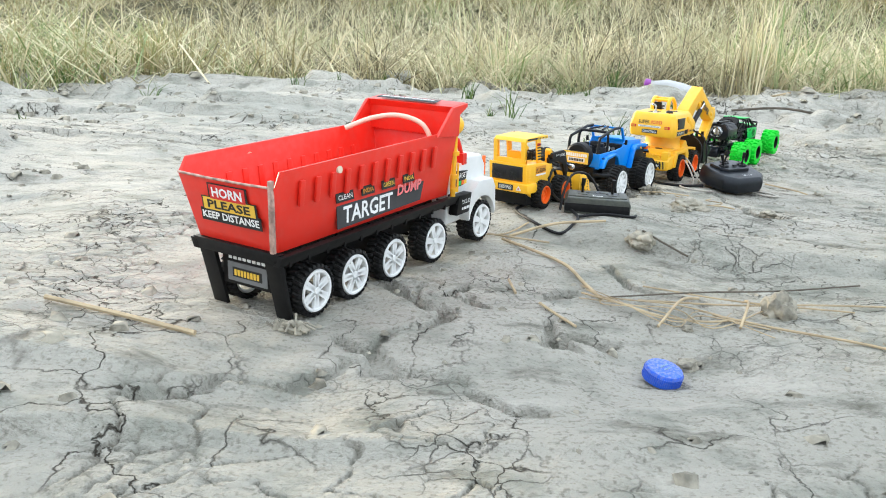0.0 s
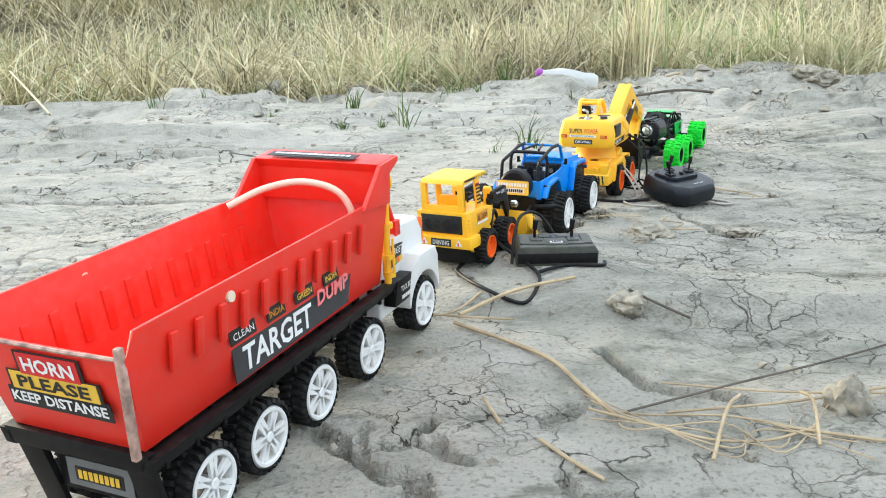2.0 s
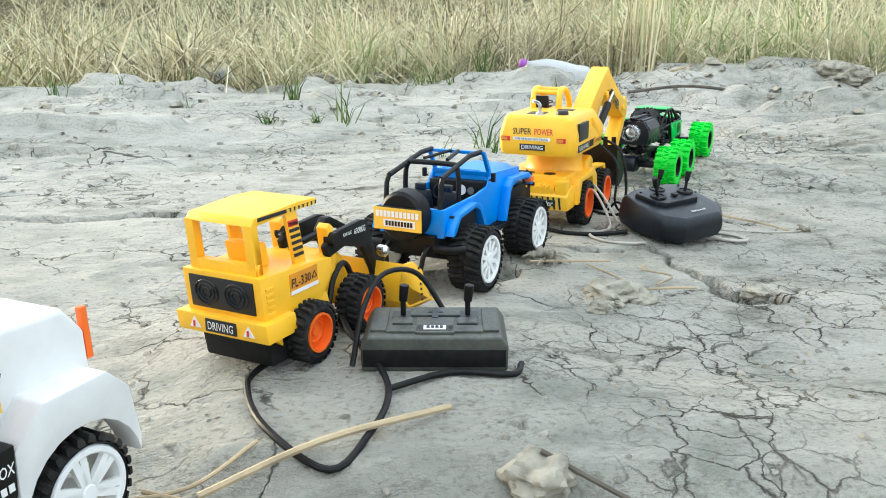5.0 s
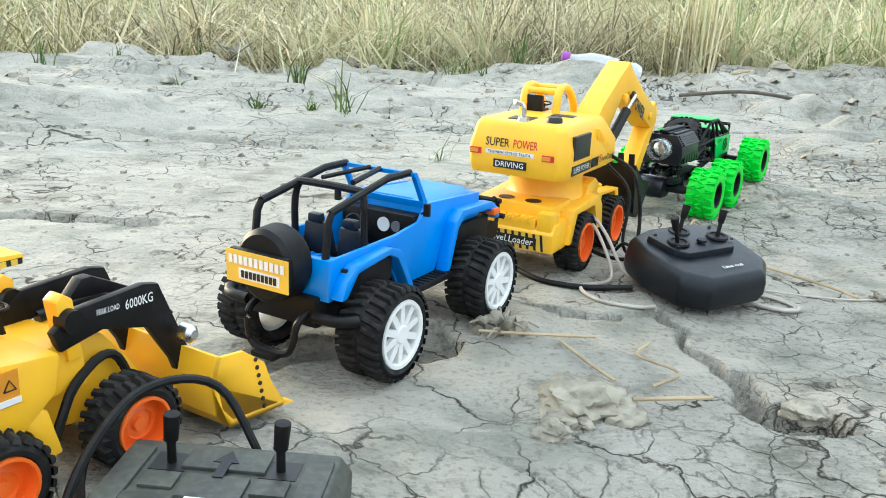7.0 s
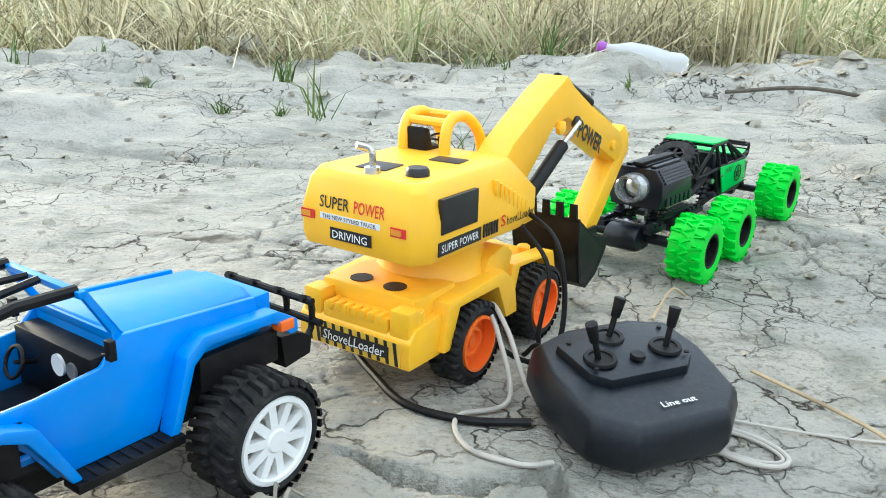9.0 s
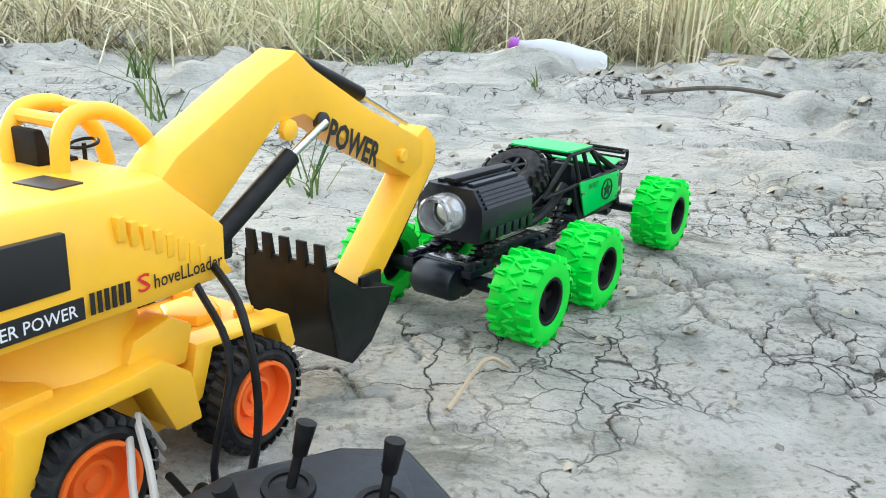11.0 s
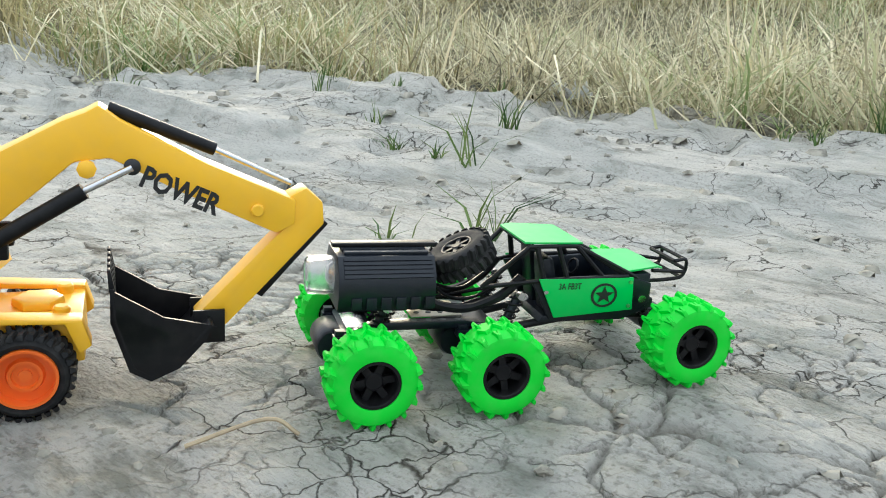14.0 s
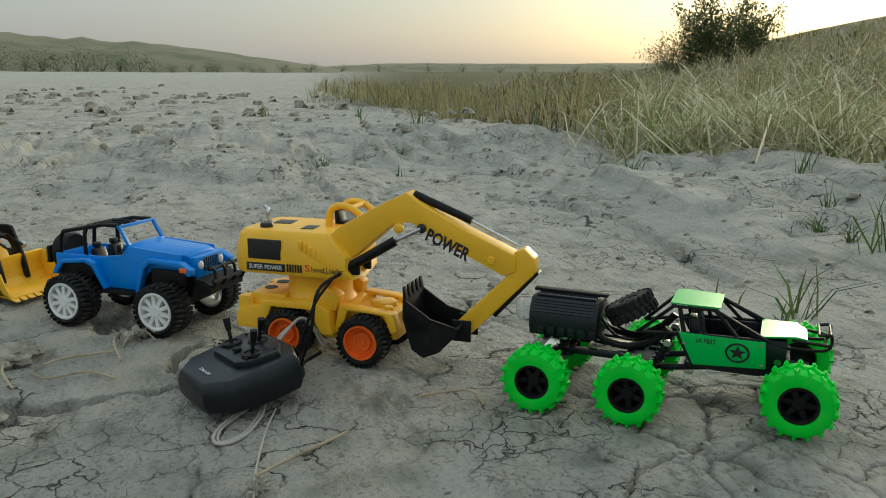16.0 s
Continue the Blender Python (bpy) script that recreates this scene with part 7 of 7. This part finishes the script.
# ---- crumbs and lumps all over the bed ----
rng = np.random.default_rng(77)
n = 11000
r = 0.25 + 9.0 * rng.uniform(0, 1, n) ** 1.6
a = rng.uniform(0, 2 * np.pi, n)
cx, cy = 0.3 + np.cos(a) * r, 1.2 + np.sin(a) * r
dx, dy = cx - 1.0, cy - 1.2
ok = np.hypot(dx, dy) < np.interp(np.degrees(np.arctan2(-dx, dy)), LINE_YAW, LINE_FAR) + 0.3
cx, cy, r = cx[ok], cy[ok], r[ok]
size = rng.uniform(0.25, 1.0, len(cx)) ** 3 * np.clip(0.008 + 0.014 * (r - 0.6), 0.004, 0.055)
base = np.array([(1, 0, -.3), (.3, .95, -.3), (-.8, .6, -.3), (-.8, -.6, -.3), (.3, -.95, -.3), (.55, .35, .5), (-.25, .55, .55), (-.45, -.2, .6), (.25, -.5, .5)])
cz = smooth_ground(cx, cy)
turn = rng.uniform(0, 6.28, len(cx))
pts = base[None] * rng.uniform(0.6, 1.3, (len(cx), 9, 1)) * size[:, None, None]
c, s = np.cos(turn)[:, None], np.sin(turn)[:, None]
pts = np.stack([pts[..., 0] * c - pts[..., 1] * s, pts[..., 0] * s + pts[..., 1] * c, pts[..., 2] * 0.7], -1) + np.stack([cx, cy, cz], -1)[:, None]
q = np.array([[0, 1, 6, 5], [1, 2, 7, 6], [2, 3, 8, 7], [4, 0, 5, 8], [5, 6, 7, 8], [3, 4, 8, 8]])[:5]
faces = (q[None] + (np.arange(len(cx)) * 9)[:, None, None]).reshape(-1, 4)
tagged(array_mesh("mud_crumbs", pts.reshape(-1, 3), faces, CLOD), "loose crumbs and clods of dry mud over the bed", "mud", kind="stuff")

# dark muddy lumps along the foot of the bank
rng = np.random.default_rng(78)
for k in range(16):
    yaw = radians(rng.uniform(-14, 10))
    rr = rng.uniform(1.9, 2.15)
    x, y = 1.0 - math.sin(yaw) * rr - 0.55, 1.2 + math.cos(yaw) * rr
    if x > 0.62:
        continue
    clod(x, y, rng.uniform(0.02, 0.055), 0.55, 20 + k, "grey lump of mud at the foot of the grass")
clod(1.66, 2.80, 0.08, 0.45, 45, "low mound of mud near the grass")
clod(2.0, 3.35, 0.17, 0.5, 46, "grey mound of mud beside the grass")


# ---- bottle, cap, litter ----
def bottle(at):
    t = thing("plastic_bottle", at, "clear crumpled plastic water bottle with a purple cap", "bottle")
    b = B()
    prof = [(0.0, 0.020), (0.004, 0.030), (0.020, 0.034), (0.050, 0.034), (0.054, 0.0325), (0.058, 0.034), (0.092, 0.034), (0.096, 0.0325), (0.100, 0.034), (0.140, 0.034), (0.165, 0.031), (0.190, 0.023), (0.212, 0.0135), (0.222, 0.0125), (0.236, 0.0125)]
    lathe(b, prof, 28, axis="x")
    for v in b.verts:
        d = 0.0045 * noise.noise(Vector((v.co.x * 22, v.co.y * 28, v.co.z * 28)))
        rr = math.hypot(v.co.y, v.co.z)
        if rr > 0.015:
            v.co.y *= 1 + d / rr
            v.co.z *= 1 + d / rr
    part("bottle_body", b, clear_material("scuffed_plastic", (0.95, 0.96, 0.97), 0.5, 0.62), t, "clear crumpled bottle body")
    b = B()
    lathe(b, [(0.226, 0.0150), (0.228, 0.0152), (0.246, 0.0150), (0.248, 0.0135)], 24, axis="x")
    part("cap", b, material("purple_cap", (0.42, 0.10, 0.52), 0.45, vary=0.06), t, "purple screw cap")
    return t


bottle(look((0.958, 2.961, ground_at(0.985, 2.96) + 0.033), (0.775, 2.97, ground_at(0.985, 2.96) + 0.072)) @ pose(0, 0, 0, 0, 90, 0) @ Matrix.Scale(0.87, 4))
CAPINK = material("worn_cap_print", (0.22, 0.34, 0.52), 0.7, vary=0.25, scale=300)
t = thing("bottle_cap", pose(0.187, 0.512, ground_at(0.187, 0.512) + 0.003, 12, 4, 25), "dusty blue plastic bottle cap lying on mud", "bottle cap")
b = B()
lathe(b, [(0.0, 0.0135), (0.0, 0.0150), (0.001, 0.0153), (0.008, 0.0150), (0.0102, 0.0140), (0.0108, 0.0120), (0.0108, 0.0006)], 40, axis="z")
part("cap_body", b, CAPBLUE, t)
for k in range(60):
    b = box(B(), 0.0149, 0.0156, -0.0003, 0.0003, 0.0012, 0.0080)
    part("ridge", b, CAPBLUE, t, at=pose(0, 0, 0, 0, 0, 6 * k), smooth=False)
bars(t, pose(0, 0.002, 0.0109, 0, 0, 20), 0.011, 0.0018, CAPINK, 6)
bars(t, pose(0.001, -0.002, 0.0109, 0, 0, 20), 0.009, 0.0018, CAPINK, 5)


def rag(x, y, w, seed, label):
    """A crumpled scrap of white plastic film."""
    b = B()
    n = 12
    g = [[b.verts.new(((i / n - 0.5) * w, (j / n - 0.5) * w * 0.6, 0.03 + 0.05 * noise.noise(Vector((i * 0.5, j * 0.5, seed))) + 0.02 * noise.noise(Vector((i * 1.3, j * 1.3, seed))))) for i in range(n + 1)] for j in range(n + 1)]
    for j in range(n):
        for i in range(n):
            b.faces.new((g[j][i], g[j][i + 1], g[j + 1][i + 1], g[j + 1][i]))
    bmesh.ops.solidify(b, geom=b.faces[:], thickness=0.001)
    return tagged(part("plastic_scrap", b, WHITE, at=pose(x, y, ground_at(x, y))), label, "litter")


rag(-0.16, 3.22, 0.11, 3, "crumpled white plastic scrap at the foot of the grass")


# ---- far land ----
def bush(x, y, h, w, n, seed, label, sparse=False):
    t = thing("bush", pose(x, y, float(smooth_ground([x], [y])[0])), label, "bush")
    rng = random.Random(seed)
    b = B()
    tips = []
    for k in range(34 if n > 500 else 10):
        a, lean = rng.uniform(0, 6.28), rng.uniform(0.1, 0.95)
        top = Vector((math.cos(a) * lean * w * 0.5, math.sin(a) * lean * w * 0.5, h * rng.uniform(0.5, 1.05) * (1 - 0.35 * lean)))
        mid = Vector((top.x * 0.4, top.y * 0.4, top.z * 0.5))
        rod(b, (0, 0, -0.05), mid, 0.012 * h, 0.007 * h, 5)
        rod(b, mid, top, 0.007 * h, 0.002 * h, 5)
        tips += [(mid, 0.9), (mid, 0.7), (mid.lerp(top, 0.5), 0.8), (top, 0.35)]
    part("stem", b, DARKTWIG, t)
    pts, quads_ = [], []
    for k in range(n):
        c, sp = rng.choice(tips)
        p = c + Vector((rng.gauss(0, 1), rng.gauss(0, 1), rng.gauss(0, 1))) * 0.13 * w * sp
        if p.z < 0.02:
            continue
        u = Vector((rng.gauss(0, 1), rng.gauss(0, 1), rng.gauss(0, 1))).normalized()
        v = u.orthogonal().normalized()
        s = h * rng.uniform(0.008, 0.020) if n > 500 else h * rng.uniform(0.015, 0.035)
        i = len(pts)
        pts += [p - u * s * 1.6, p + v * s * 0.6, p + u * s * 1.6, p - v * s * 0.6]
        quads_.append((i, i + 1, i + 2, i + 3))
    link_mesh("crown", pts, quads_, LEAF, t)
    return t


def polar(yaw, r):
    return 1.0 - math.sin(radians(yaw)) * r, 1.2 + math.cos(radians(yaw)) * r


for k, (yaw, r, h, w) in enumerate(((57.2, 16, 1.45, 1.4), (59.6, 17, 0.85, 1.4), (55.0, 17, 1.35, 1.3), (58.3, 16.5, 1.0, 1.3), (56.2, 16.2, 0.9, 1.6))):
    bush(*polar(yaw, r), h, w, 2600, k, "wild green bush with loose twigs on the slope")
rng = random.Random(4)
for k in range(26):
    yaw = 104 - 21 * (k / 26) + rng.uniform(-0.5, 0.5)
    r = 62 + 4 * rng.random()
    sz = rng.uniform(0.7, 1.3) * (0.9 + 1.2 * max(0, (yaw - 87) / 16))
    bush(*polar(yaw, r), 0.75 * sz, 1.8 * sz, 260, 40 + k, "dark green bush along the far bank")
for yaw in (82.0, 79.5, 76.2, 73.8, 71.4, 69.0, 66.4, 64.0):
    bush(*polar(yaw, 100 + rng.uniform(-5, 5)), 1.1, 2.2, 160, int(yaw * 7), "dark bush on the far shore")


def bank(name, yaws, r, heights, depth, mat, label):
    """A long low embankment round part of the horizon."""
    co, q = [], []
    for k, (yaw, h) in enumerate(zip(yaws, heights)):
        wob = 0.12 * h * noise.noise(Vector((yaw * 0.7, r, 0)))
        for dr, f in ((0, 0), (depth * 0.3, 0.55), (depth, 1.0), (depth * 2.5, 1.0), (depth * 3, 0)):
            x, y = polar(yaw, r + dr)
            co.append((x, y, -0.4 + (h + 0.4 + wob) * f))
        if k:
            for j in range(4):
                i = (k - 1) * 5 + j
                q.append((i, i + 1, i + 6, i + 5))
    ob = link_mesh(name, co, q, mat, smooth=True)
    return tagged(ob, label, "embankment", kind="structure")


FARLAND = material("far_dry_land", (0.24, 0.22, 0.14), 0.95, vary=0.2, scale=0.3, alt=(0.15, 0.16, 0.09), spec=0.2)
yw = [131 - k * 1.0 for k in range(50)]
bank("backdrop_bank", yw, 66, [float(np.interp(v, [81, 83, 92.5, 102.5, 131], [0.1, 0.5, 2.3, 3.1, 3.6])) for v in yw], 14, FARLAND, "long low grassy embankment beyond the flat bed")
yw = [84.5 - k * 1.0 for k in range(30)]
bank("backdrop_shore", yw, 120, [float(np.interp(v, [54, 60, 66, 79, 84], [2.0, 1.6, 1.4, 1.3, 0.6])) for v in yw], 20, FARLAND, "distant low shore under the sky")
